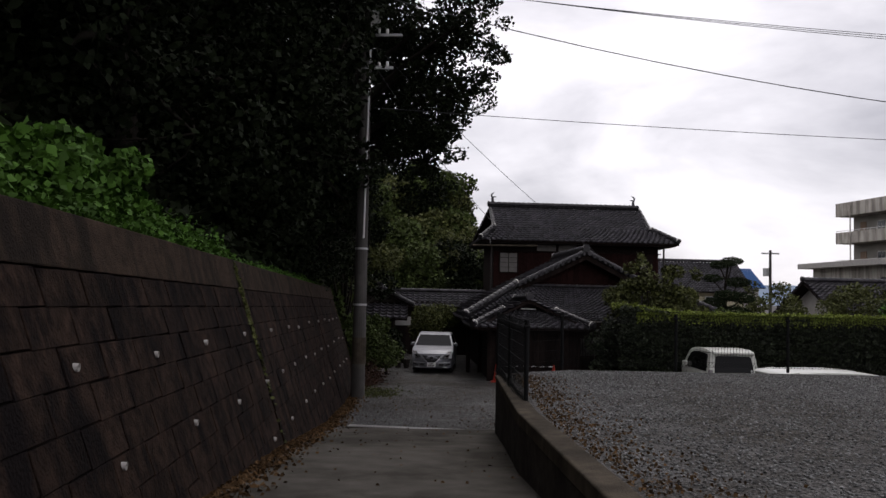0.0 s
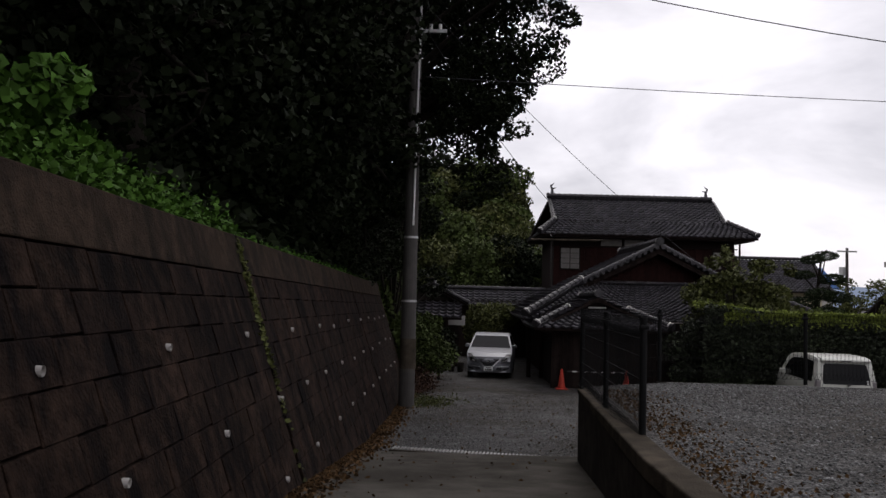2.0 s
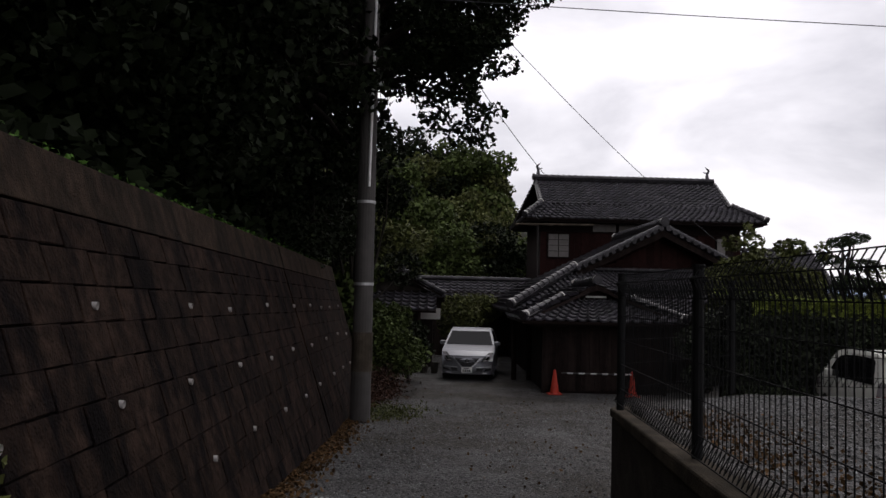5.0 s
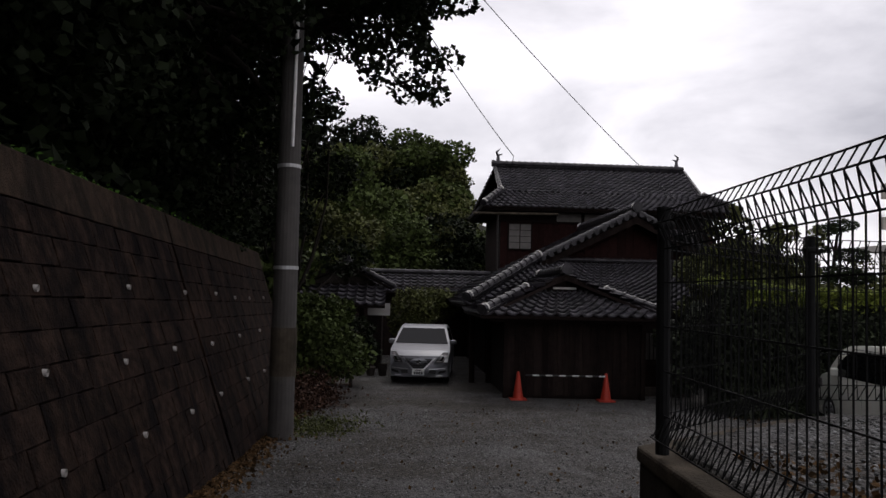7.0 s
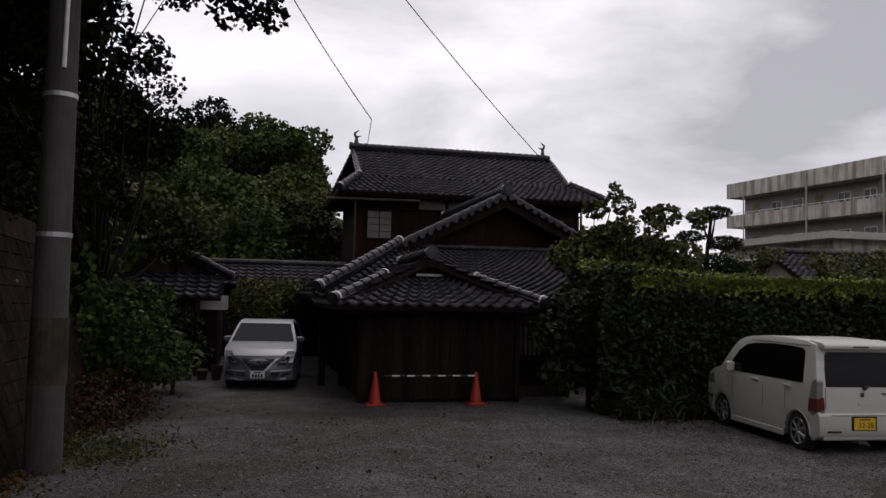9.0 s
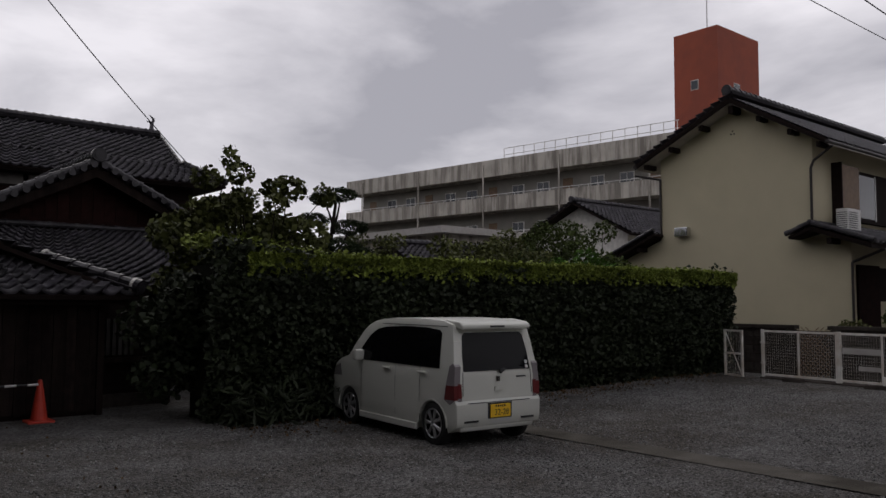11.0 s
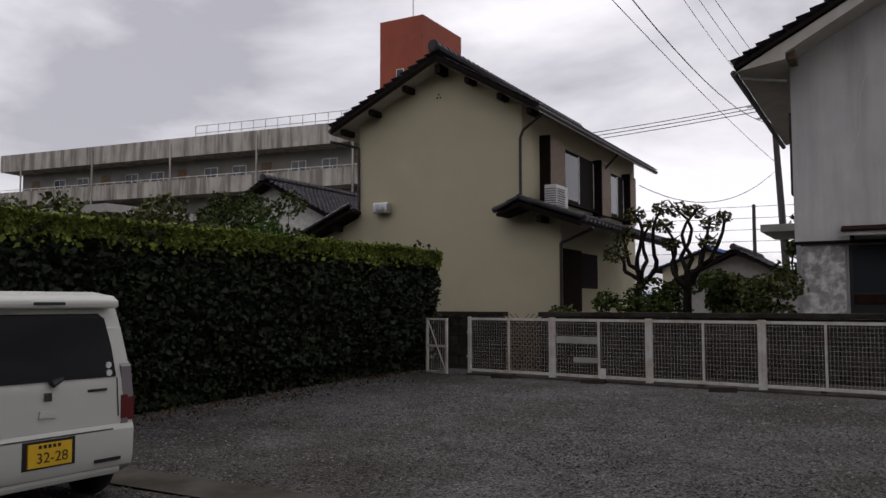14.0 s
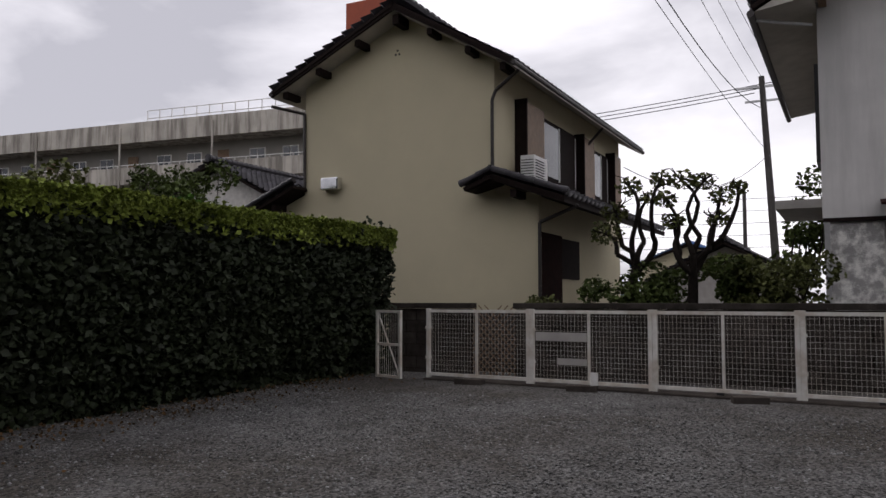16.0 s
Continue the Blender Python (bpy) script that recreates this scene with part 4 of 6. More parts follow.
    bm = bmesh.new()
    bm_tube(bm, (0.02, 0.02, 0.95), (0.1, 0.02, 0.99), 0.03, 0.018, 8)
    part("wiper", bm, M_TRIMB, th)
    for z in (1.0, 1.06):
        bm = bmesh.new()
        bm_tube(bm, (0.5, lerp_table([(0.95, 0.05), (1.35, 0.14)], z) - 0.02, z), (0.5, 0.1, z), 0.025, None, 12)
        part("sticker", bm, M_WHITE, th)
    bm = bmesh.new()
    bm_prism(bm, [(0.06, 1.5), (0.05, 1.56), (0.12, 1.6), (0.42, 1.635), (0.42, 1.58), (0.24, 1.52)], "x", -0.58, 0.58)
    sp = part("roof_spoiler", bm, paint, th, bevel=0.02)
    boxpart("brake_light", (-0.12, 0.12, 0.045, 0.08, 1.528, 1.55), M_TRIMB, sp)
    for s in (-1, 1):
        for y in (0.5, 2.72):
            bm = bmesh.new()
            for i in range(12):
                a, b = math.pi * i / 12, math.pi * (i + 1) / 12
                bm_tube(bm, (s * (wf(y, 0.4) - 0.004), y + 0.325 * math.cos(a), 0.27 + 0.325 * math.sin(a)), (s * (wf(y, 0.4) - 0.004), y + 0.325 * math.cos(b), 0.27 + 0.325 * math.sin(b)), 0.013, None, 6, False)
            part("arch_lip", bm, paint, th)
        part("roof_rail_seam", cut([(0.3, 1.535), (0.3, 1.545), (1.9, 1.545), (1.9, 1.535)], W, (), (0.9, 1.5), wf, s, 0.003, 0.02), M_TRIMB, th)
        rear("lamp_outline", [(s * 0.60, 0.60), (s * 0.66, 0.60), (s * 0.655, 1.03), (s * 0.61, 1.03)], M_LAMPW, 0.006)
        rear("lamp_red", [(s * 0.60, 0.64), (s * 0.665, 0.64), (s * 0.66, 0.82), (s * 0.605, 0.82)], M_LAMPR, 0.011)
    bm = bmesh.new()
    bm_tube(bm, (0.06, 0.03, 0.985), (0.0, 0.015, 0.955), 0.012, 0.01, 6)
    part("wiper_blade", bm, M_TRIMB, th)
    boxpart("plate_recess", (-0.2, 0.2, -0.004, 0.05, 0.36, 0.56), M_TRIMB, th)
    pl = boxpart("number_plate", (-0.165, 0.165, -0.02, 0.0, 0.375, 0.54), plate_mat, th, "yellow number plate with black numbers")
    curve_text("plate_number", plate_text, 0.105, pose(0.015, -0.0215, 0.435, 90, 0, 0), M_TRIMB, pl)
    for k in range(5):
        boxpart("plate_bar", (-0.09 + k * 0.036, -0.066 + k * 0.036, -0.0215, -0.019, 0.505, 0.53), M_TRIMB, pl)
    boxpart("lower_bumper", (-0.62, 0.62, 0.03, 0.2, 0.21, 0.33), paint, th, bevel=0.04)
    for s in (-1, 1):
        part("head_lamp", cut([(3.0, 0.72), (3.05, 0.9), (3.27, 0.84), (3.36, 0.7)], W, (), (), wf, s, 0.006, 0.12), M_LAMPW, th)
    bm = bmesh.new()
    v = [bm.verts.new(p) for p in ((-0.54, 2.79, 1.05), (0.54, 2.79, 1.05), (0.5, 2.27, 1.55), (-0.5, 2.27, 1.55))]
    bm.faces.new(v)
    part("windscreen", bm, M_VGLASS, th)
    return th


box_van("box_van", "pearl white small van with dark rear windows beside the hedge", (9.22, 21.85, ground_z(9.2, 22.5) - 0.01), -4.5, M_PAINTW, "32-28", M_YEL)
bpy.data.objects["box_van"].scale = (0.965, 0.965, 0.97)
wc = box_van("parked_wagon", "white small wagon parked below the car park wall", (7.0, 15.2, ground_z(8.5, 15.5) + 0.02), -90, M_PAINTW, "", M_YEL)


def hatchback(at, rz):
    """A compact hatchback; its nose is at y = 0 and it points along -y."""
    th = thing("hatchback", "silver compact hatchback parked facing the lane", "car", at, rz)
    W = 0.845
    wf = lambda y, z: W * (1 - 0.24 * max(0, (z - 0.85) / 0.7) ** 1.2) * (1 - 0.08 * max(0, (0.75 - y) / 0.75) ** 2.2) * (1 - 0.04 * max(0, (0.4 - z) / 0.4))
    body = [(0.06, 0.2), (0.0, 0.32), (0.02, 0.6), (0.12, 0.76), (0.5, 0.9), (1.0, 1.0), (1.12, 1.04), (1.75, 1.42), (2.05, 1.5), (2.7, 1.52), (3.5, 1.42), (3.85, 1.15), (4.05, 0.9), (4.1, 0.4), (4.0, 0.22)]
    bottom = [(3.7, 0.19)] + arch(3.4, 0.33) + [(3.05, 0.18), (1.15, 0.18)] + arch(0.83, 0.33) + [(0.5, 0.19)]
    part("body", cut(body + bottom, W, (0.3, 0.45, 0.6, 0.75, 0.9, 1.0, 1.1, 1.25, 1.4), (0.1, 0.25, 0.45, 0.7, 1.1, 1.6, 2.2, 3, 3.6), wf, xs=(-0.8, -0.55, -0.28, 0, 0.28, 0.55, 0.8), bow=0.2), M_PAINTS, th, smooth=True, bevel=0.04)
    bm = bmesh.new()
    v = [bm.verts.new(p) for p in ((-0.75, 1.10, 1.045), (0.75, 1.10, 1.045), (0.62, 1.74, 1.44), (-0.62, 1.74, 1.44))]
    v2 = [bm.verts.new(p) for p in ((-0.6, 1.3, 1.0), (0.6, 1.3, 1.0), (0.5, 1.9, 1.4), (-0.5, 1.9, 1.4))]
    bm.faces.new(v)
    for i in range(4):
        bm.faces.new((v[i], v[(i + 1) % 4], v2[(i + 1) % 4], v2[i]))
    part("windscreen", bm, M_VGLASS, th)
    def nose(name, pts, material, off, label=""):
        bm = bmesh.new()
        yb = lambda z: lerp_table([(0.2, 0.06), (0.32, 0.0), (0.6, 0.02), (0.76, 0.12), (0.9, 0.5)], z)
        f = [bm.verts.new((x, yb(z) - off - 0.035 + 0.2 * (x / 0.79) ** 2 * max(0, 1 - yb(z) / 0.9), z)) for x, z in pts]
        k = [bm.verts.new((x, yb(z) + 0.3, z)) for x, z in pts]
        bm.faces.new(f)
        for i in range(len(pts)):
            bm.faces.new((f[i], f[(i + 1) % len(pts)], k[(i + 1) % len(pts)], k[i]))
        return part(name, bm, material, th, label)
    nose("grille", [(-0.17, 0.44), (0.17, 0.44), (0.44, 0.69), (-0.44, 0.69)], M_TRIMB, 0.014)
    for k in range(4):
        z = 0.48 + k * 0.05
        w = 0.17 + (z - 0.44) * 1.05
        nose("grille_bar", [(-w, z), (w, z), (w + 0.01, z + 0.012), (-w - 0.01, z + 0.012)], M_TRIM, 0.02)
    for s in (-1, 1):
        nose("grille_trim", [(s * 0.13, 0.43), (s * 0.19, 0.43), (s * 0.47, 0.71), (s * 0.41, 0.71)], M_ALLOY, 0.02, "chrome grille strip")
        nose("lamp_surround", [(s * 0.43, 0.585), (s * 0.66, 0.59), (s * 0.80, 0.85), (s * 0.66, 0.85), (s * 0.50, 0.70)], M_TRIMB, 0.03)
        nose("head_lamp", [(s * 0.48, 0.61), (s * 0.63, 0.615), (s * 0.785, 0.83), (s * 0.69, 0.83)], M_LAMPW, 0.038)
        nose("lamp_reflector", [(s * 0.56, 0.64), (s * 0.63, 0.645), (s * 0.70, 0.74), (s * 0.64, 0.74)], M_CHROME, 0.046)
        nose("fog_recess", [(s * 0.52, 0.30), (s * 0.74, 0.34), (s * 0.76, 0.40), (s * 0.58, 0.37)], M_TRIMB, 0.014)
        nose("bumper_strip", [(s * 0.30, 0.405), (s * 0.72, 0.425), (s * 0.74, 0.45), (s * 0.28, 0.425)], M_ALLOY, 0.014)
        bm = bmesh.new()
        bm_box(bm, s * 0.76, s * 0.99, 1.42, 1.54, 1.0, 1.13)
        part("mirror", bm, M_PAINTS, th, bevel=0.035)
        part("side_glass", cut([(1.35, 1.02), (1.85, 1.38), (2.3, 1.44), (3.3, 1.38), (3.55, 1.1), (3.4, 1.0)], W, (1.1, 1.2, 1.3), (1.8, 2.4), wf, s, 0.006, 0.02), M_VGLASS, th)
        for y in (0.83, 3.4):
            wheel(th, s * 0.815, y, 0.305, 5)
    nose("badge", [(0.06 * math.cos(k * math.pi / 6), 0.61 + 0.055 * math.sin(k * math.pi / 6)) for k in range(12)], M_CHROME, 0.03)
    nose("badge_core", [(0.035 * math.cos(k * math.pi / 6), 0.61 + 0.032 * math.sin(k * math.pi / 6)) for k in range(12)], M_TRIMB, 0.033)
    nose("lower_intake", [(-0.46, 0.30), (0.46, 0.30), (0.5, 0.40), (-0.5, 0.40)], M_TRIMB, 0.012)
    nose("bumper_strip", [(-0.62, 0.235), (0.62, 0.235), (0.66, 0.26), (-0.66, 0.26)], M_ALLOY, 0.014)
    pl = boxpart("number_plate", (-0.165, 0.165, -0.075, -0.03, 0.265, 0.43), M_WHP, th, "white number plate")
    for k in range(4):
        boxpart("plate_bar", (-0.12 + k * 0.065, -0.075 + k * 0.065, -0.078, -0.074, 0.285, 0.355), M_TRIMB, pl)
    boxpart("plate_bar", (-0.08, 0.08, -0.078, -0.074, 0.385, 0.405), M_TRIMB, pl)
    return th


hatchback((1.12, 30.1, ground_z(1.1, 31)), -6).scale = (0.93, 0.95, 0.95)

# ---- black mesh fence of the upper car park ----
def mesh_wires(a, b, h):
    """Upright wires with looped heads and feet, and long wires, between two posts; local to a."""
    bm = bmesh.new()
    a, b = Vector(a), Vector(b)
    d = b - a
    n = max(4, int(d.length / 0.055))
    side = Vector((0, 0, 1)).cross(d).normalized()
    for i in range(n + 1):
        p = a + d * (i / n)
        q = a + d * ((i + 1) / n if i < n else 1)
        z0, z1 = 0.14, h - 0.16
        up = Vector((0, 0, 1))
        bm_tube(bm, p + up * z0, p + up * z1, 0.0028, None, 4, False)
        bm_tube(bm, p + up * z1, p.lerp(q, 0.5) + side * 0.035 + up * (h - 0.06), 0.0028, None, 4, False)
        bm_tube(bm, q + up * z1, p.lerp(q, 0.5) + side * 0.035 + up * (h - 0.06), 0.0028, None, 4, False)
        bm_tube(bm, p.lerp(q, 0.5) + side * 0.035 + up * (h - 0.06), p.lerp(q, 0.5) + up * h, 0.0028, None, 4, False)
        bm_tube(bm, p + up * z0, p.lerp(q, 0.5) + side * 0.04 + up * 0.05, 0.0028, None, 4, False)
        bm_tube(bm, q + up * z0, p.lerp(q, 0.5) + side * 0.04 + up * 0.05, 0.0028, None, 4, False)
    for z in (0.05, 0.14, 0.32, 0.5, 0.68, 0.86, h - 0.16, h - 0.06, h):
        o = side * (0.05 if z > h - 0.1 or z < 0.1 else 0.004) * (0 if z == h else 1)
        bm_tube(bm, a + Vector((0, 0, z)) + o, b + Vector((0, 0, z)) + o, 0.0035, None, 4, False)
    return bm


POSTS = [(1.42, 9.1), (1.49, 11.0), (1.555, 12.95), (2.85, 14.2)] + [(2.85 + 2.08 * k, 14.22 + 0.034 * k) for k in range(1, 9)]
FH = 0.92
fe = thing("mesh_fence", "black coated wire mesh fence on the car park wall", "fence", group="mesh fence")
for x, y in POSTS:
    z = 0.335
    bm = bmesh.new()
    bm_tube(bm, (x, y, z - 0.02), (x, y, z + FH + 0.06), 0.028, None, 12)
    bm_tube(bm, (x, y, z + FH + 0.06), (x, y, z + FH + 0.075), 0.031, None, 12)
    po = part("post", bm, M_BLACK, fe)
    for zc in (FH - 0.02,):
        bm = bmesh.new()
        bm_box(bm, x - 0.037, x + 0.037, y - 0.037, y + 0.037, z + zc, z + zc + 0.035)
        part("clamp", bm, M_BLACK, po, bevel=0.012)
for (xa, ya), (xb, yb) in zip(POSTS, POSTS[1:]):
    za = zb = 0.335
    part("mesh_panel", mesh_wires((xa, ya, za), (xb, yb, zb), FH + 0.06), M_BLACK, fe)

# ---- white gate and block walls by the houses ----
gp = [(19.0 - 0.106 * k * 1.745, 23.6 - 1.745 * k) for k in range(7)]
for k, ((xa, ya), (xb, yb)) in enumerate(zip(gp, gp[1:])):
    ang = math.degrees(math.atan2(yb - ya, xb - xa))
    ln = math.hypot(xb - xa, yb - ya)
    ga = thing("mesh_gate", "white painted steel mesh gate panel, a little rusty", "gate", (xa, ya, -1.20), ang, group="sliding white gate")
    H = 1.04
    for name, x in (("stile", 0.03), ("stile", ln - 0.03)):
        boxpart(name, (x - 0.028, x + 0.028, -0.025, 0.025, 0.0, H + 0.02), M_GATE, ga)
    boxpart("mid_bar", (ln / 2 - 0.016, ln / 2 + 0.016, -0.018, 0.018, 0.06, H), M_GATE, ga)
    for z in (0.075, H - 0.02):
        boxpart("rail", (0, ln, -0.022, 0.022, z - 0.022, z + 0.022), M_GATE, ga)
    bm = bmesh.new()
    for i in range(1, 34):
        bm_tube(bm, (ln * i / 34, 0, 0.08), (ln * i / 34, 0, H - 0.03), 0.0017, None, 4, False)
    for j in range(1, 14):
        bm_tube(bm, (0.03, 0, 0.08 + j * 0.068), (ln - 0.03, 0, 0.08 + j * 0.068), 0.002, None, 4, False)
    part("mesh", bm, M_GATE, ga)
    for z in (0.3, 0.75):
        boxpart("hinge", (-0.01, 0.07, -0.035, 0.03, z, z + 0.04), M_GATE, ga)
    bm = bmesh.new()
    bm_tube(bm, (ln - 0.06, 0, -0.03), (ln - 0.06, 0, 0.02), 0.03, None, 10)
    bm_box(bm, ln * 0.45, ln * 0.5, -0.02, 0.02, -0.08, 0.06)
    part("roller", bm, M_TRIMB, ga)
    if k == 1:
        boxpart("notice_board", (0.1, 0.86, -0.035, -0.025, 0.62, 0.74), M_SHOJI, ga)
        boxpart("notice_board", (0.42, 0.86, -0.035, -0.025, 0.30, 0.39), M_SHOJI, ga)
    if k == 4:
        boxpart("notice_board", (0.6, ln, -0.035, -0.025, 0.45, 0.95), M_SHOJI, ga)
leafg = thing("gate_leaf", "small white steel gate leaf standing open by the hedge", "gate", (18.83, 23.95, -1.25), 72, group="sliding white gate")
for x in (0.03, 0.57):
    boxpart("stile", (x - 0.022, x + 0.022, -0.02, 0.02, 0, 1.08), M_GATE, leafg)
for z in (0.06, 0.55, 1.06):
    boxpart("rail", (0.03, 0.57, -0.018, 0.018, z - 0.02, z + 0.02), M_GATE, leafg)
bm = bmesh.new()
for i in range(1, 12):
    bm_tube(bm, (0.05 * i, 0, 0.06), (0.05 * i, 0, 1.05), 0.0025, None, 4, False)
bm_tube(bm, (0.05, 0, 0.08), (0.55, 0, 1.04), 0.012, None, 6)
part("mesh", bm, M_GATE, leafg)
tr = thing("gate_footing", "dark concrete rail footing under the gate", "footing", kind="structure")
strip_wall([(x - 0.12, y) for x, y in gp], lambda x, y: -1.5, lambda x, y: -1.18, -0.3, M_BLOCK, "kerb", tr)
for k, (x, y) in enumerate(((18.75, 22.7), (18.6, 21.0), (18.3, 18.9))):
    bl = thing("loose_block", "loose dark concrete block in front of the gate", "block", (x - 0.15, y, -1.24), 8 * k, group="loose blocks")
    boxpart("block", (-0.1, 0.1, -0.2, 0.2, 0, 0.11), M_BLOCK, bl, bevel=0.01)
cu = thing("white_can", "pale cylindrical can standing on a block by the gate", "can", (18.5, 20.85, -1.13))
bm = bmesh.new()
bm_tube(bm, (0, 0, 0), (0, 0, 0.16), 0.05, 0.055, 14)
part("can", bm, M_WHITE, cu)

bw = thing("block_wall", "dark concrete block garden wall with a capping course", "wall", kind="structure")
for ya, yb in ((23.35, 24.9), (16.0, 22.55)):
    y = ya
    boxpart("backing", (20.03, 20.13, ya, yb, -1.4, -0.16), M_JOINT, bw)
    row = 0
    for row in range(6):
        z0 = -1.35 + row * 0.2
        y = ya - (0.2 if row % 2 else 0)
        while y < yb:
            a, b = max(y, ya), min(y + 0.39, yb)
            if b - a > 0.05:
                boxpart("block", (20.0, 20.1, a + 0.005, b - 0.005, z0 + 0.005, z0 + 0.195), M_BLOCK, bw)
            y += 0.4
    boxpart("cap", (19.94, 20.2, ya - 0.03, yb + 0.03, -0.15, -0.06), M_BLOCK, bw, bevel=0.01)
boxpart("backing", (20.6, 20.7, 22.3, 23.6, -1.4, -0.2), M_BLOCK, bw)
la = thing("lattice_screen", "brown diagonal wooden lattice between the garden walls", "lattice", (20.1, 22.6, -1.3))
for s in (-1, 1):
    for i in range(-6, 14):
        bm = bmesh.new()
        a, b = i * 0.11, i * 0.11 + s * 1.2
        t0, t1 = sorted(((0 - a) / (b - a), (0.8 - a) / (b - a)))
        t0, t1 = max(0, t0), min(1, t1)
        if t1 - t0 > 0.05:
            bm_tube(bm, (0.01 * s, a + (b - a) * t0, 1.2 * t0), (0.01 * s, a + (b - a) * t1, 1.2 * t1), 0.011, None, 4)
            part("slat", bm, M_SHUT, la)
        else:
            bm.free()

# ---- cream two-storey house ----
yh = thing("cream_house", "two-storey cream stucco house with a dark tiled gable roof", "house")
GX = 22.4
bm = bmesh.new()
bm_prism(bm, [(23.95, -1.3), (28.5, -1.3), (28.5, 4.68), (25.95, 5.86), (23.95, 4.74)], "x", GX, 31.7)
part("wall", bm, M_STUCCO, yh)
boxpart("lower_wall", (GX, 22.55, 23.05, 23.95, -1.3, 2.05), M_STUCCO, yh)
bm = bmesh.new()
bm_prism(bm, [(28.5, -1.3), (29.8, -1.3), (29.8, 1.75), (28.5, 2.3)], "x", GX + 0.003, 27)
part("lean_to", bm, M_STUCCO, yh)
VX = 21.85
RP = (25.95, 6.03)
EL, ER = (29.05, 4.55), (23.33, 4.5)
tile_surface("back_tiles", (32.2, EL[0], EL[1]), (VX, EL[0], EL[1]), (32.2, *RP), (VX, *RP), yh)
tile_surface("front_tiles", (VX, ER[0], ER[1]), (32.2, ER[0], ER[1]), (VX, *RP), (32.2, *RP), yh, amp=0.025, thick=0.03, step=0.012)
ridge_run("top_ridge", (VX - 0.02, RP[0], RP[1] + 0.05), (32.2, RP[0], RP[1] + 0.05), yh, 0.12, 2)
for e in (EL, ER):
    bm = bmesh.new()
    bm_prism(bm, [(RP[0], RP[1] - 0.03), (RP[0], RP[1] - 0.15), (e[0], e[1] - 0.13), (e[0], e[1] - 0.02)], "x", VX + 0.02, VX + 0.07)
    part("barge_board", bm, M_DARKW, yh)
    bm = bmesh.new()
    bm_prism(bm, [(RP[0], RP[1] - 0.12), (RP[0], RP[1] - 0.16), (e[0], e[1] - 0.14), (e[0], e[1] - 0.10)], "x", VX + 0.07, 32.1)
    part("soffit", bm, M_EAVE, yh)
    bm = bmesh.new()
    bm_tube(bm, (VX, e[0], e[1] - 0.06), (32.2, e[0], e[1] - 0.06), 0.05)
    part("gutter", bm, M_PIPE, yh)
for t in (0.3, 0.62, 0.9):
    for e in (EL, ER):
        y, z = RP[0] + (e[0] - RP[0]) * t, RP[1] + (e[1] - RP[1]) * t - 0.3
        boxpart("purlin", (VX + 0.12, GX + 0.05, y - 0.06, y + 0.06, z, z + 0.14), M_DARKW, yh)
boxpart("purlin", (VX + 0.12, GX + 0.05, RP[0] - 0.07, RP[0] + 0.07, RP[1] - 0.42, RP[1] - 0.22), M_DARKW, yh)
for dy, dz in ((0, 0), (0.09, 0), (0.045, 0.08)):
    bm = bmesh.new()
    bm_tube(bm, (GX - 0.01, 26.1 + dy, 5.12 + dz), (GX + 0.02, 26.1 + dy, 5.12 + dz), 0.025)
    part("vent_hole", bm, M_TRIMB, yh)


def pipe_run(pts, r, parent, material=None):
    bm = bmesh.new()
    for a, b in zip(pts, pts[1:]):
        bm_tube(bm, a, b, r, None, 8)
    part("downpipe", bm, material or M_PIPE, parent)


pipe_run([(VX + 0.3, 23.33, 4.36), (GX - 0.04, 23.9, 4.08), (GX - 0.04, 23.98, 3.9), (GX - 0.04, 23.98, 2.5)], 0.035, yh)
pipe_run([(VX + 0.1, 29.1, 4.25), (GX - 0.04, 28.5, 4.1), (GX - 0.04, 28.48, 2.4)], 0.035, yh)
pipe_run([(27.9, 23.35, 4.36), (27.9, 23.9, 3.8), (27.9, 23.92, 2.4)], 0.035, yh)
pipe_run([(22.5, 22.3, 1.75), (GX - 0.03, 23.02, 1.45), (GX - 0.03, 23.02, -1.2)], 0.035, yh)
# pent roofs
tile_surface("pent_tiles", (21.8, 22.35, 1.86), (30.4, 22.35, 1.86), (21.8, 23.75, 2.34), (30.4, 23.75, 2.34), yh)
tile_surface("pent_tiles", (22.36, 24.35, 2.12), (21.8, 24.35, 2.12), (22.36, 23.75, 2.34), (21.8, 23.75, 2.34), yh)
ridge_run("pent_verge", (21.82, 24.35, 2.14), (21.82, 23.78, 2.38), yh, 0.06, 1)
bm = bmesh.new()
bm_prism(bm, [(24.3, 2.06), (24.3, 2.12), (23.75, 2.34), (23.75, 2.2)], "x", 21.86, GX)
part("pent_soffit", bm, M_DARKW, yh)
ridge_run("pent_verge", (21.82, 22.35, 1.88), (21.82, 23.75, 2.37), yh, 0.06, 1)
ridge_run("pent_ridge", (21.82, 23.8, 2.38), (30.4, 23.8, 2.38), yh, 0.06, 1, end=False)
boxpart("pent_beam", (21.9, GX, 23.3, 23.42, 1.9, 2.04), M_DARKW, yh)
bm = bmesh.new()
bm_prism(bm, [(22.35, 1.8), (23.94, 2.35), (23.94, 2.29), (22.35, 1.74)], "x", 21.82, 30.3)
part("pent_soffit", bm, M_DARKW, yh)
tile_surface("pent_tiles", (27.5, 30.4, 1.6), (21.9, 30.4, 1.6), (27.5, 28.45, 2.45), (21.9, 28.45, 2.45), yh)
ridge_run("pent_verge", (21.92, 30.4, 1.66), (21.92, 28.45, 2.5), yh, 0.07, 1)
boxpart("pent_beam", (22.0, GX, 29.0, 29.1, 1.95, 2.08), M_DARKW, yh)
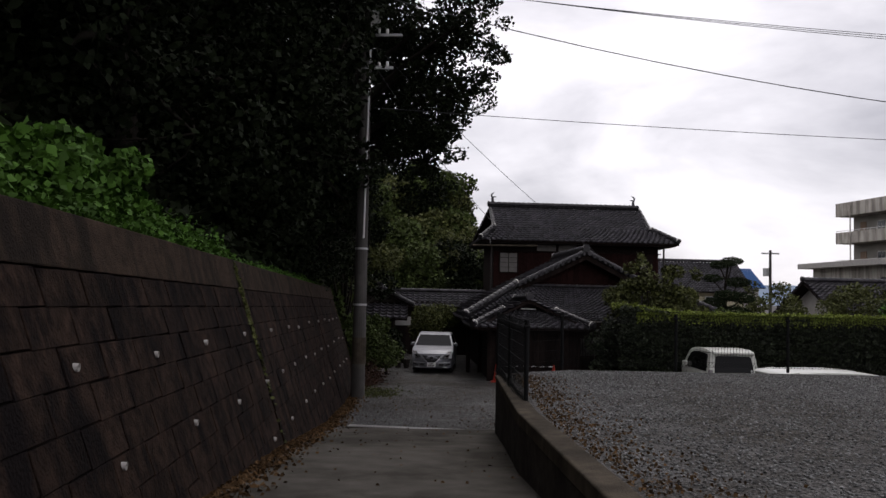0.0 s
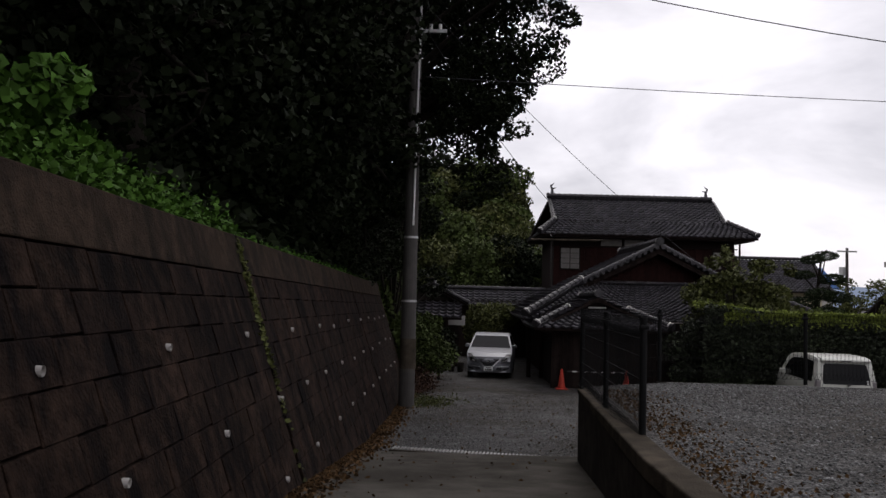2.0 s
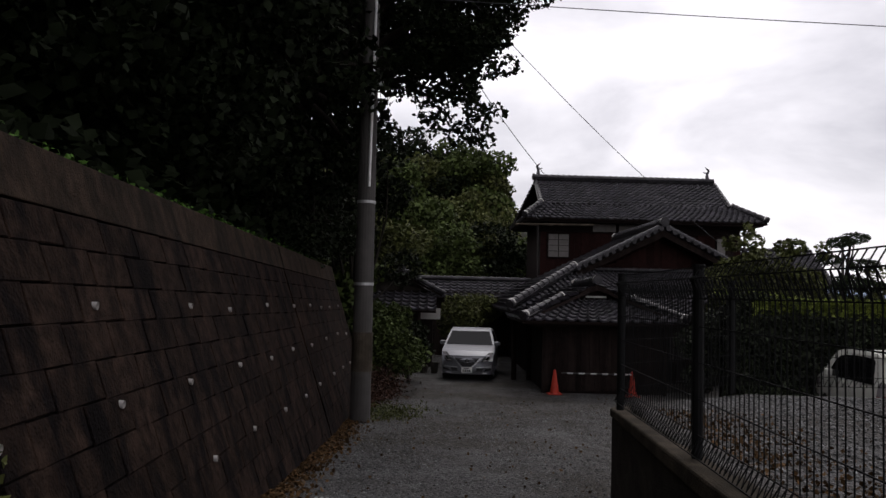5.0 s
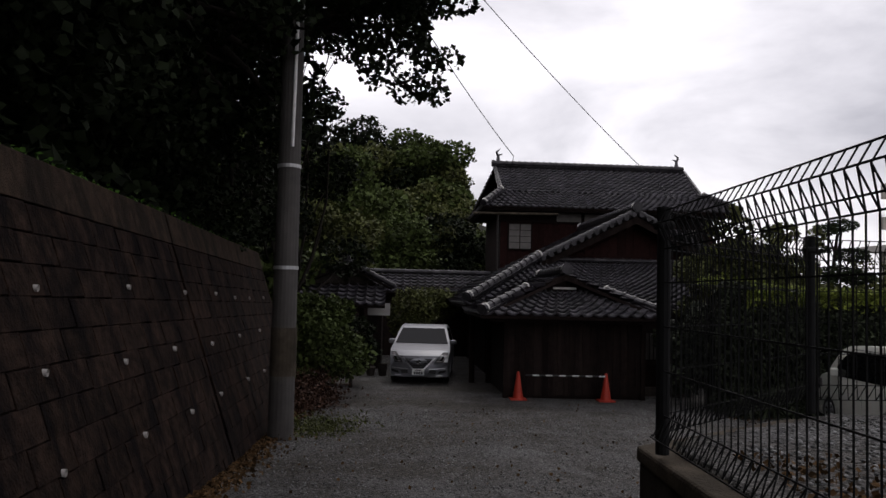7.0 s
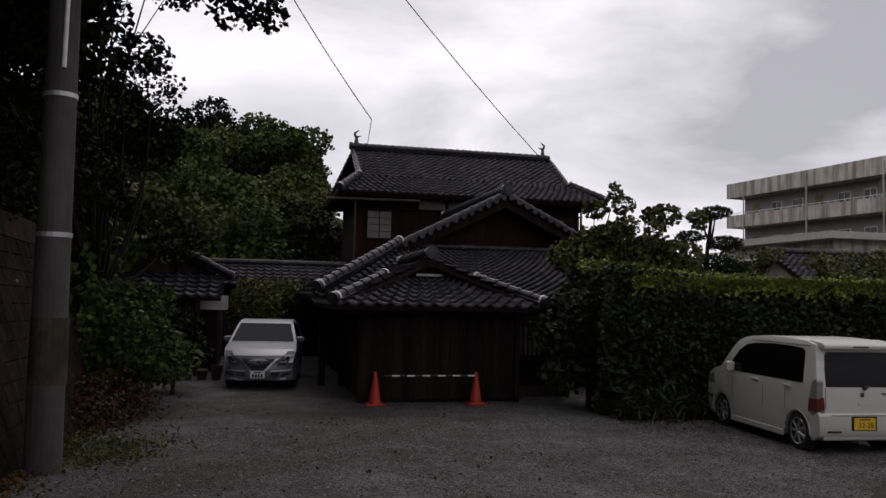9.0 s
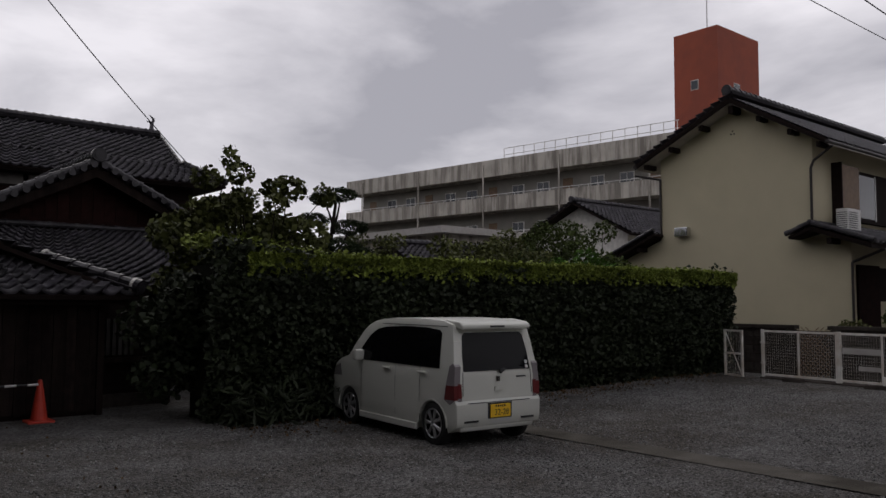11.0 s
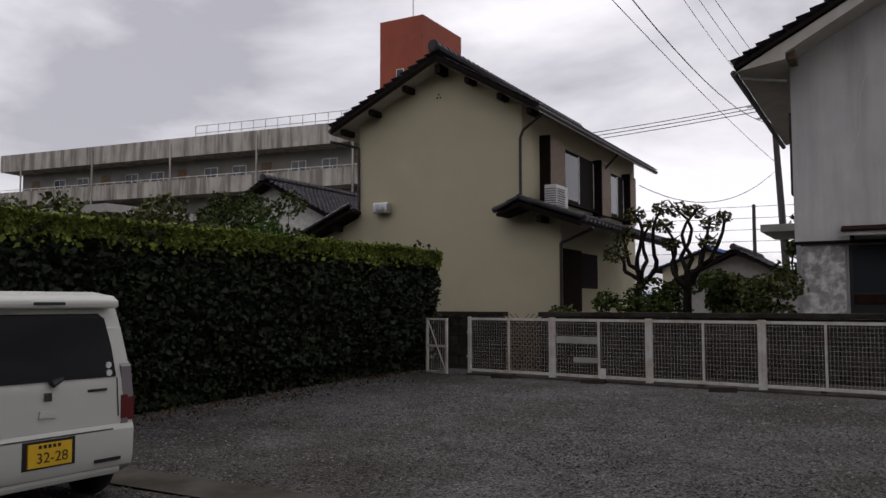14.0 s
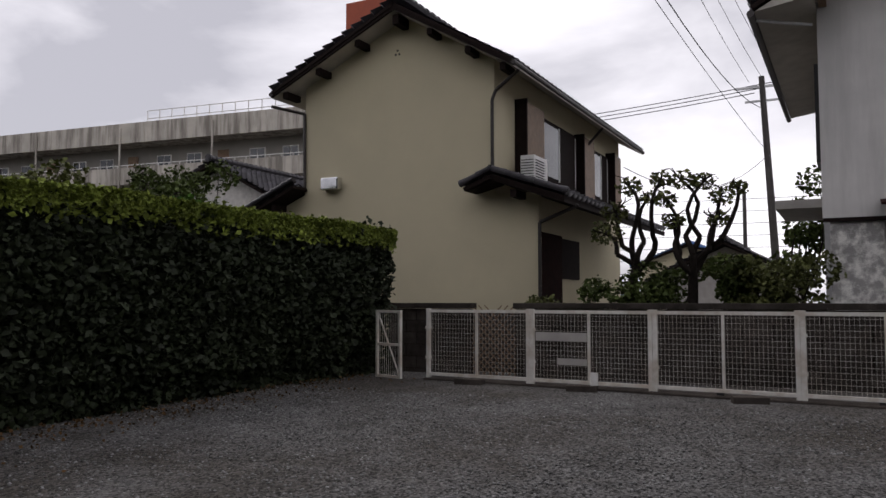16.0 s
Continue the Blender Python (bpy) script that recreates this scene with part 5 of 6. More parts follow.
bx = boxpart("vent_hood", (GX - 0.2, GX, 27.5, 27.95, 2.35, 2.62), M_CHROME, yh, "shiny metal vent hood", bevel=0.03)
# windows, shutters and door on the garden side
def window(x0, x1, z0, z1, y):
    w = boxpart("window", (x0 - 0.06, x1 + 0.06, y - 0.07, y + 0.02, z0 - 0.06, z1 + 0.06), M_DARKW, yh)
    m = (x0 + x1) / 2
    for a, b, o in ((x0, m + 0.02, 0.0), (m - 0.02, x1, 0.02)):
        boxpart("pane", (a + 0.04, b - 0.04, y - 0.085 + o, y - 0.06 + o, z0 + 0.04, z1 - 0.04), M_GLASS, w)
        for p, q in ((a, a + 0.045), (b - 0.045, b)):
            boxpart("sash", (p, q, y - 0.095 + o, y - 0.05 + o, z0, z1), M_WHITE, w)
    boxpart("sill", (x0 - 0.1, x1 + 0.1, y - 0.14, y, z0 - 0.1, z0 - 0.06), M_DARKW, w)


window(24.75, 27.3, 2.75, 4.02, 23.95)
window(28.8, 30.2, 2.75, 3.95, 23.95)
for x0, x1 in ((23.5, 24.6), (27.45, 28.4), (30.3, 31.05)):
    boxpart("shutter_box", (x0, x1, 23.72, 23.95, 2.6, 4.1), M_SHUT, yh)
    boxpart("shutter_edge", (x0 - 0.05, x0, 23.68, 23.95, 2.55, 4.15), M_DARKW, yh)
boxpart("door", (24.8, 26.2, 23.88, 23.96, -1.2, 1.5), M_RED, yh)
# dark panel beside the door stands for the shadowed porch wall
boxpart("porch_shade_panel", (26.25, 27.6, 23.9, 23.96, 0.5, 1.45), M_DARKW, yh)
ac = thing("air_conditioner", "pale outdoor air conditioning unit on the lower roof", "air conditioner", (23.25, 23.45, 2.3))
boxpart("case", (-0.38, 0.38, -0.15, 0.15, 0, 0.55), M_WHITE, ac, bevel=0.015)
bm = bmesh.new()
for i in range(8):
    bm_box(bm, -0.39, -0.38, -0.13, 0.13, 0.06 + i * 0.055, 0.075 + i * 0.055)
    bm_box(bm, -0.33, 0.15, -0.165, -0.15, 0.06 + i * 0.055, 0.075 + i * 0.055)
part("grille", bm, M_TRIMB, ac)

# ---- grey mortar house ----
wh = thing("grey_house", "grey mortar two-storey house with peeling lower wall", "house")
WX = 22.0
bm = bmesh.new()
bm_prism(bm, [(18.2, 1.25), (18.2, 4.75), (14.2, 6.9), (8.0, 4.75), (8.0, 1.25)], "x", WX, 29)
part("upper_wall", bm, M_GREYW, wh)
boxpart("lower_wall", (WX + 0.06, 29, 8.0, 18.14, -1.3, 1.25), M_GREYW, wh)
boxpart("peeling_panel", (WX + 0.03, WX + 0.06, 17.36, 18.12, -0.1, 1.18), M_PEEL, wh)
boxpart("dark_band", (WX - 0.02, WX + 0.05, 8.0, 18.2, 1.2, 1.26), M_DARKW, wh)
boxpart("corner_pipe", (WX - 0.01, WX + 0.05, 18.1, 18.18, -0.6, 1.2), M_STEEL, wh)
wi = boxpart("window", (WX, WX + 0.055, 15.2, 17.30, -0.12, 1.16), M_TRIMB, wh)
boxpart("glass", (WX - 0.006, WX, 15.3, 17.24, 0.3, 1.1), M_GLASS, wi)
boxpart("wood_rail", (WX - 0.012, WX, 15.3, 17.24, 0.08, 0.26), M_RED, wi)
boxpart("sill", (WX - 0.1, WX + 0.03, 15.3, 17.7, -0.2, -0.12), M_SHOJI, wi)
bm = bmesh.new()
bm_prism(bm, [(WX - 0.5, 1.42), (WX + 0.03, 1.53), (WX + 0.03, 1.50), (WX - 0.5, 1.38)], "y", 14.8, 17.4)
can = part("window_canopy", bm, M_RED, wh, "rusty red sheet canopy")
boxpart("fascia", (WX - 0.48, WX - 0.44, 14.8, 17.36, 1.31, 1.39), M_SHOJI, can)
boxpart("bracket", (WX - 0.44, WX, 17.2, 17.26, 1.24, 1.40), M_DARKW, can)
tile_surface("tiles", (29.5, 19.1, 4.55), (21.2, 19.1, 4.55), (29.5, 14.2, 7.2), (21.2, 14.2, 7.2), wh)
tile_surface("tiles", (21.2, 7.2, 4.55), (29.5, 7.2, 4.55), (21.2, 14.2, 7.2), (29.5, 14.2, 7.2), wh)
bm = bmesh.new()
bm_prism(bm, [(19.05, 4.46), (14.2, 7.08), (14.2, 6.92), (18.2, 4.7), (18.2, 4.58)], "x", 21.25, 29.4)
part("soffit", bm, M_EAVE, wh)
boxpart("purlin", (21.4, WX + 0.02, 18.05, 18.17, 4.62, 4.8), M_SHUT, wh)
pipe_run([(21.2, 19.1, 4.42), (29.4, 19.1, 4.42)], 0.06, wh)
pipe_run([(21.5, 19.05, 4.4), (WX, 18.27, 4.36)], 0.03, wh, M_STEEL)
boxpart("shutter", (WX + 0.3, WX + 1.0, 18.2, 18.27, 2.2, 3.8), M_TRIMB, wh)
boxpart("side_canopy", (23.5, 26.0, 18.2, 19.0, 1.6, 1.75), M_SHOJI, wh)
bm = bmesh.new()
for i in range(14):
    y = 17.3 - 0.03 * i + 0.05 * math.sin(i * 0.7)
    bm_tube(bm, (WX - 0.003, y, 2.2 + i * 0.16), (WX - 0.003, y - 0.03 + 0.05 * math.sin((i + 1) * 0.7) - 0.05 * math.sin(i * 0.7), 2.36 + i * 0.16), 0.006, None, 4)
part("filled_crack", bm, M_LIME, wh)

# ---- apartment block ----
ap = thing("apartment_block", "long stained concrete apartment block with open galleries", "apartment block", (41.0, 74.0, 0), math.degrees(math.atan2(-28.6, 3.2)))
LN = 31.5
ZT = 11.0
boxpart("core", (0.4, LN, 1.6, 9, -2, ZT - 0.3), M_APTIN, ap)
for k in range(5):
    zt = ZT - 2.78 * k
    h = 1.05 if k else 1.25
    boxpart("parapet", (0, LN, 0, 0.15, zt - h, zt), M_APT, ap)
    boxpart("floor_slab", (0, LN, 0.15, 1.7, zt - h, zt - h + 0.18), M_APT, ap)
    boxpart("end_parapet", (0, 0.15, 0.15, 1.6, zt - h, zt), M_APT, ap)
    if k:
        bm = bmesh.new()
        bm_tube(bm, (0, 0.07, zt + 0.16), (LN, 0.07, zt + 0.16), 0.025, None, 5)
        for i in range(40):
            bm_tube(bm, (i * LN / 40, 0.07, zt), (i * LN / 40, 0.07, zt + 0.16), 0.02, None, 4)
        part("hand_rail", bm, M_WHITE, ap)
        for i in range(13):
            x = 1.4 + i * 2.3
            if i % 3 == 0:
                boxpart("door", (x, x + 0.8, 1.55, 1.6, zt - 1.0, zt + 1.0), M_SHUT, ap)
            else:
                w = boxpart("window", (x, x + 1.1, 1.56, 1.6, zt - 0.1, zt + 0.95), M_WHITE, ap)
                boxpart("pane", (x + 0.06, x + 0.52, 1.54, 1.56, zt - 0.04, zt + 0.89), M_GLASS, w)
                boxpart("pane", (x + 0.58, x + 1.04, 1.54, 1.56, zt - 0.04, zt + 0.89), M_GLASS, w)
for i in range(5):
    x = 2.2 + i * 6.9
    bm = bmesh.new()
    bm_tube(bm, (x, -0.08, -1), (x, -0.08, ZT - 0.3), 0.06, None, 8)
    part("rain_pipe", bm, M_APT, ap)
bm = bmesh.new()
for i in range(16):
    bm_tube(bm, (17 + i * 0.94, 1.2, ZT), (17 + i * 0.94, 1.2, ZT + 1.0), 0.03, None, 4)
for z in (0.5, 1.0):
    bm_tube(bm, (17, 1.2, ZT + z), (31.2, 1.2, ZT + z), 0.03, None, 4)
part("roof_rail", bm, M_WHITE, ap)
tw = thing("stair_tower", "tall red-brown rendered stair tower on the apartment block", "tower")
boxpart("wall", (51, 56.5, 43.5, 46.95, -2, 19.5), M_TOWER, tw)
for y, z in ((45.5, 15.3),):
    w = boxpart("window", (50.97, 51.02, y - 0.5, y + 0.1, z, z + 0.7), M_WHITE, tw)
    boxpart("pane", (50.94, 50.98, y - 0.45, y + 0.05, z + 0.05, z + 0.65), M_GLASS, w)
w = boxpart("window", (53.0, 53.8, 43.47, 43.52, 15.0, 15.8), M_WHITE, tw)
boxpart("pane", (53.05, 53.75, 43.44, 43.48, 15.05, 15.75), M_GLASS, w)
tubepart("antenna", (52.2, 45, 19.4), (52.2, 45, 24), 0.04, M_STEEL, tw)

# ---- smaller buildings beyond the hedge ----
def gable_house(name, label, x0, x1, y0, y1, zw, zr, wall, along="x", roof=None, windows=()):
    th = thing(name, label, "house")
    boxpart("wall", (x0, x1, y0, y1, -1.5, zw), wall, th)
    o = 0.6
    bm = bmesh.new()
    if along == "x":
        m = (y0 + y1) / 2
        bm_prism(bm, [(y0, zw), (y1, zw), (m, zr - 0.15)], "x", x0, x1)
        part("gable_wall", bm, wall, th)
        s = (zr - zw) / ((y1 - y0) / 2)
        tile_surface("tiles", (x0 - o, y0 - o, zw - s * o), (x1 + o, y0 - o, zw - s * o), (x0 - o, m, zr), (x1 + o, m, zr), th, material=roof)
        tile_surface("tiles", (x1 + o, y1 + o, zw - s * o), (x0 - o, y1 + o, zw - s * o), (x1 + o, m, zr), (x0 - o, m, zr), th, material=roof)
        ridge_run("ridge", (x0 - o, m, zr), (x1 + o, m, zr), th, 0.12, 2, material=roof)
    else:
        m = (x0 + x1) / 2
        bm_prism(bm, [(x0, zw), (x1, zw), (m, zr - 0.15)], "y", y0, y1)
        part("gable_wall", bm, wall, th)
        s = (zr - zw) / ((x1 - x0) / 2)
        tile_surface("tiles", (x0 - o, y1 + o, zw - s * o), (x0 - o, y0 - o, zw - s * o), (m, y1 + o, zr), (m, y0 - o, zr), th, material=roof)
        tile_surface("tiles", (x1 + o, y0 - o, zw - s * o), (x1 + o, y1 + o, zw - s * o), (m, y0 - o, zr), (m, y1 + o, zr), th, material=roof)
        ridge_run("ridge", (m, y0 - o, zr), (m, y1 + o, zr), th, 0.12, 2, material=roof)
    for x, z in windows:
        w = boxpart("window", (x, x + 1.2, y0 - 0.04, y0, z, z + 1.0), M_WHITE, th)
        boxpart("pane", (x + 0.06, x + 0.57, y0 - 0.06, y0 - 0.03, z + 0.06, z + 0.94), M_GLASS, w)
        boxpart("pane", (x + 0.63, x + 1.14, y0 - 0.06, y0 - 0.03, z + 0.06, z + 0.94), M_GLASS, w)
    return th


gable_house("white_gabled_house", "white plastered house with a dark tiled gable roof", 30.0, 38, 35.4, 40.6, 3.6, 4.9, M_LIME)
gable_house("low_tiled_house", "low house with a brown tiled roof behind the hedge", 20.5, 27, 36, 42, 1.0, 2.6, M_SHOJI, roof=M_TILE)
gable_house("low_tiled_house", "low house with a brown tiled roof behind the hedge", 28.5, 36, 42.5, 48, 0.9, 2.9, M_SHOJI, along="x")
fb = thing("flat_roofed_house", "pale flat-roofed concrete house", "house")
boxpart("wall", (28.3, 35.5, 45.5, 54, -1.5, 3.9), M_APT, fb)
boxpart("roof_slab", (27.6, 36.2, 44.9, 54.8, 3.9, 4.25), M_SHOJI, fb)
w = boxpart("window", (28.25, 28.3, 50.5, 52.6, 2.0, 3.2), M_WHITE, fb)
boxpart("pane", (28.22, 28.26, 50.6, 52.5, 2.1, 3.1), M_GLASS, w)
gable_house("blue_roofed_house", "distant house with a blue roof", 37, 43, 95, 102, 3.5, 5.4, M_SHOJI, roof=M_BLUE)
gable_house("yellow_house", "distant pale yellow house with dark tiled roof", 18.5, 26, 60, 66, 2.6, 4.6, M_STUCCO, windows=((20, 0.9), (23, 0.9)))
gable_house("distant_house", "distant white house with dark tiled roof", 40, 47, 19.8, 24.4, 1.0, 2.2, M_SHOJI)
gable_house("distant_house", "distant low house with blue roof", 60, 70, 24, 30, 2.4, 3.6, M_STUCCO, roof=M_BLUE)
for k, (x, y, s) in enumerate(((120, 620, 1.0), (320, 700, 1.2), (560, 520, 1.0), (700, 260, 0.9))):
    bm = bmesh.new()
    n = 40
    pts = [(-260 + 520 * i / n, 15 * s * math.exp(-((i - n / 2) / (n * 0.22)) ** 2) + 6 * noise.noise((i * 0.3, k, 0))) for i in range(n + 1)]
    for dy in (0,):
        top = [bm.verts.new((px, 0, max(0.5, pz))) for px, pz in pts]
        bot = [bm.verts.new((px * 1.05, -120, -3)) for px, pz in pts]
        for i in range(n):
            bm.faces.new((bot[i], bot[i + 1], top[i + 1], top[i]))
    ob = part("backdrop", bm, M_MOUNT, None, smooth=True)
    ob.matrix_basis = pose(x, y, -2, 0, 0, -math.degrees(math.atan2(x, y)))
    tagged(ob, "hazy blue distant wooded mountain", "mountain", kind="structure")

# ---- utility poles and cables ----
up = thing("utility_pole", "tall grey concrete utility pole with a pale band", "utility pole", (-1.18, 21.6, -1.35))
up.matrix_basis = pose(-1.15, 21.6, -1.35, 0, -1.4, 0)
tubepart("shaft", (0, 0, 0), (0.28, 0, 11.6), 0.19, M_POLE, up, 0.115, 20)
tubepart("number_band", (0.03, 0, 1.05), (0.047, 0, 1.75), 0.192, M_KERB, up, 0.188, 20)
for z in (2.6, 4.1, 6.5, 9.0):
    tubepart("strap", (0.024 * z, 0, z), (0.024 * z + 0.001, 0, z + 0.05), 0.2 - 0.006 * z, M_STEEL, up, None, 20)
tubepart("cable_duct", (0.16, -0.16, 4.4), (0.38, -0.12, 11), 0.025, M_WHITE, up)
for z, l in ((9.0, 0.75), (9.9, 1.0)):
    boxpart("cross_arm", (0.2, 0.2 + l, -0.2, -0.13, z, z + 0.07), M_STEEL, up)
    for k in range(3):
        tubepart("insulator", (0.35 + k * 0.22, -0.16, z + 0.07), (0.35 + k * 0.22, -0.16, z + 0.2), 0.04, M_WHITE, up)
boxpart("junction_box", (0.35, 0.6, -0.3, -0.05, 10.1, 10.6), M_WHITE, up)
boxpart("step_bracket", (0.15, 0.45, -0.06, 0.0, 6.3, 6.36), M_STEEL, up)


def cable(name, a, b, sag, r=0.012, label="thin dark overhead cable", n=24):
    bm = bmesh.new()
    a, b = Vector(a), Vector(b)
    last = a
    for i in range(1, n + 1):
        t = i / n
        p = a.lerp(b, t) - Vector((0, 0, sag * 4 * t * (1 - t)))
        bm_tube(bm, last, p, r, None, 5, False)
        last = p
    bmesh.ops.remove_doubles(bm, verts=bm.verts, dist=r * 0.45)
    ob = part(name, bm, M_WIRE)
    return tagged(ob, label, "cable")


cable("overhead_cable", (-0.95, 21.45, 7.8), (3.08, 27.6, 4.11), 0.25, 0.009)
cable("overhead_cable", (3.08, 27.6, 4.11), (4.4, 41.1, 4.6), 0.5, 0.007)
cable("overhead_cable", (-0.9, 21.45, 8.3), (7.3, 27.1, 2.6), 0.3, 0.008)
cable("overhead_cable", (-0.9, 21.45, 9.7), (44.8, 21.1, 8.3), 2.4, 0.014)
cable("overhead_cable", (-0.9, 21.45, 6.6), (44.9, 21.0, 6.5), 0.5, 0.009)
for k in range(3):
    cable("overhead_cable", (-0.6 + 0.22 * k, 21.44, 10.05), (44.8, 20.4 + 0.6 * k, 9.5), 1.0, 0.009)
for k in range(3):
    cable("overhead_cable", (44.8, 20.6 + 0.4 * k, 9.4 - 0.2 * k), (50, 60, 10.5 - 0.2 * k), 0.8, 0.02)
for x, y in ((62, 5), (58, 52)):
    p6 = thing("utility_pole", "far concrete utility pole", "utility pole", (x, y, -1.5), group="far poles")
    tubepart("shaft", (0, 0, 0), (0, 0, 9), 0.16, M_POLE, p6, 0.11, 10)
for k in range(6):
    cable("overhead_cable", (62, 5, 6.6 - 0.75 * k), (58, 52, 6.8 - 0.75 * k), 0.4, 0.016)
cable("overhead_cable", (32.5, 24.0, 4.1), (44.9, 21.0, 6.2), 1.0, 0.014)
p2 = thing("utility_pole", "distant leaning concrete utility pole with cross arms", "utility pole", (45.3, 20.6, -1.5))
tubepart("shaft", (0, 0, 0), (-0.5, 0.5, 11.2), 0.19, M_POLE, p2, 0.12, 14)
boxpart("cross_arm", (-0.55, -0.45, -0.6, 1.6, 10.7, 10.8), M_STEEL, p2)
boxpart("cross_arm", (-0.5, -0.4, -0.2, 1.2, 10.1, 10.18), M_STEEL, p2)
p3 = thing("utility_pole", "thin dark far pole", "utility pole", (40.2, 21.4, -1.5), group="far poles")
tubepart("shaft", (0, 0, 0), (0, 0, 5.6), 0.09, M_POLE, p3, 0.07, 10)
p4 = thing("utility_pole", "distant pole with cross arm and transformer", "utility pole", (36.5, 78, -1.5), group="far poles")
tubepart("shaft", (0, 0, 0), (0, 0, 8.2), 0.17, M_POLE, p4, 0.12, 10)
boxpart("cross_arm", (-0.9, 0.9, -0.06, 0.06, 7.8, 7.95), M_STEEL, p4)
tubepart("transformer", (-0.45, 0, 5.6), (-0.45, 0, 6.4), 0.28, M_STEEL, p4)
p5 = thing("utility_pole", "distant slim pole beside the pine", "utility pole", (14.5, 44, -1.5), group="far poles")
tubepart("shaft", (0, 0, 0), (0, 0, 5.9), 0.07, M_POLE, p5, 0.05, 10)

# ---- hillside ----
def hill_z(x, y):
    xt, zt = wall_top(min(max(y, -6), 26.6))
    d = xt - 0.25 - x
    up = zt - 0.05 + max(0, d) * 0.42 + max(0, d - 2.2) * 0.8
    if y > 26.6:
        k = ease(26.6, 33, y)
        up = up * (1 - k) + (-1.4 + max(0, -6 - x) * 0.5) * k
    return min(up, 16) + 0.15 * noise.noise((x * 0.6, y * 0.6, 1)) * min(1, max(0, d))


HX = [-90, -60, -40, -28, -20, -15, -12, -10, -8, -7, -6, -5.2, -4.6, -4, -3.5, -3.1, -2.8, -2.6]
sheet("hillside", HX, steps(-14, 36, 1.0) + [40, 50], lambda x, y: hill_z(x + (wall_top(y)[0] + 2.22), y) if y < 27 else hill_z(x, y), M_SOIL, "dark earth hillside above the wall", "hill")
sheet("far_hill", steps(-90, 30, 4), steps(50, 130, 4), lambda x, y: -1.5 + 10.5 * ease(46, 80, y - 0.25 * x) * (1 - ease(-2, 26, x - (y - 60) * 0.15)) + 0.6 * noise.noise((x * 0.2, y * 0.2, 2)), M_SOIL, "wooded hill behind the house", "hill")

# ---- weeds and grass on top of the wall ----
def tops(n, y0, y1, w, h):
    pts = []
    for _ in range(n):
        y = R.uniform(y0, y1)
        x = wall_top(y)[0] - 0.2 - abs(R.gauss(0, w))
        pts.append((x, y, hill_z(x, y) + abs(R.gauss(0, h))))
    return pts


def stuff(name, pts, size, material, label, category, droop=0.1, aspect=0.4):
    return tagged(new(name, leaf_mesh(name, pts, size, material, droop, aspect)), label, category, kind="stuff")


stuff("undergrowth", tops(26000, 2, 11.5, 1.1, 0.16), 0.06, L_WEED, "bright green low weeds on top of the wall", "weeds")
stuff("undergrowth", tops(5000, 10.5, 26, 0.35, 0.07), 0.06, L_WEED, "short green weeds along the wall top", "weeds")
for k, (y, h) in enumerate(((5.6, 0.3), (6.7, 0.55), (7.4, 0.62), (8.2, 0.3))):
    x = wall_top(y)[0] - 0.75
    tree("tall_weed", "bright green leafy weed growing above the wall", (x, y, hill_z(x, y) - 0.05), [(x + R.uniform(-0.35, 0.3), y + R.uniform(-0.45, 0.45), hill_z(x, y) + h * R.uniform(0.35, 1.0), 0.22, 0.24, 0.2) for _ in range(9)], L_WEED, 0.095, 420, 0.018, 0.35, category="weed")
stuff("leaf_litter", [(wall_x(y, ground_z(0, y)) + abs(R.gauss(0, 0.16)), y, ground_z(0, y) + 0.04) for y in [R.uniform(3, 26) for _ in range(5200)]], 0.055, L_DRY, "brown fallen leaves along the wall foot", "leaf litter", 0)
stuff("leaf_litter", [(x, y, ground_z(x, y) + 0.035) for x, y in [(R.uniform(-1.3, 5), R.uniform(6, 27)) for _ in range(700)]], 0.04, L_DRY, "scattered brown fallen leaves", "leaf litter", 0)
stuff("leaf_litter", [(x, y, ground_z(x, y) + 0.03) for x, y in [(R.uniform(7, 19), 25.5 - 0.07 * R.uniform(0, 10) - abs(R.gauss(0, 0.5))) for _ in range(1300)]], 0.04, L_DRY, "brown fallen leaves before the hedge", "leaf litter", 0)
stuff("leaf_litter", [(rwall_x(y) + 0.25 + abs(R.gauss(0, 0.32)), y, lot_z(y) + 0.015) for y in [R.uniform(3, 12.9) for _ in range(2600)]], 0.028, L_DRY, "dry grass and leaves beside the low wall", "leaf litter", 0)
stuff("grass_tuft", [(-1.0 + R.gauss(0.3, 0.35), 22.6 + R.gauss(0, 0.5), -1.22 + abs(R.gauss(0, 0.06))) for _ in range(1100)], 0.08, L_OLIVE, "green weeds at the foot of the pole", "weeds", -0.5, 0.15)
stuff("undergrowth", [(-1.3 + R.gauss(0, 0.32), 25.8 + R.gauss(0, 0.7), -1.28 + abs(R.gauss(0, 0.24))) for _ in range(7000)], 0.055, L_RUST, "rusty brown undergrowth beside the wall end", "undergrowth")

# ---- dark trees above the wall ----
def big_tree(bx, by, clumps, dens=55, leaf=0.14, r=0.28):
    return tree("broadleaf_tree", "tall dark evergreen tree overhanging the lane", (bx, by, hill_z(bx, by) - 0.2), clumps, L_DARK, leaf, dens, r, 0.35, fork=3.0)


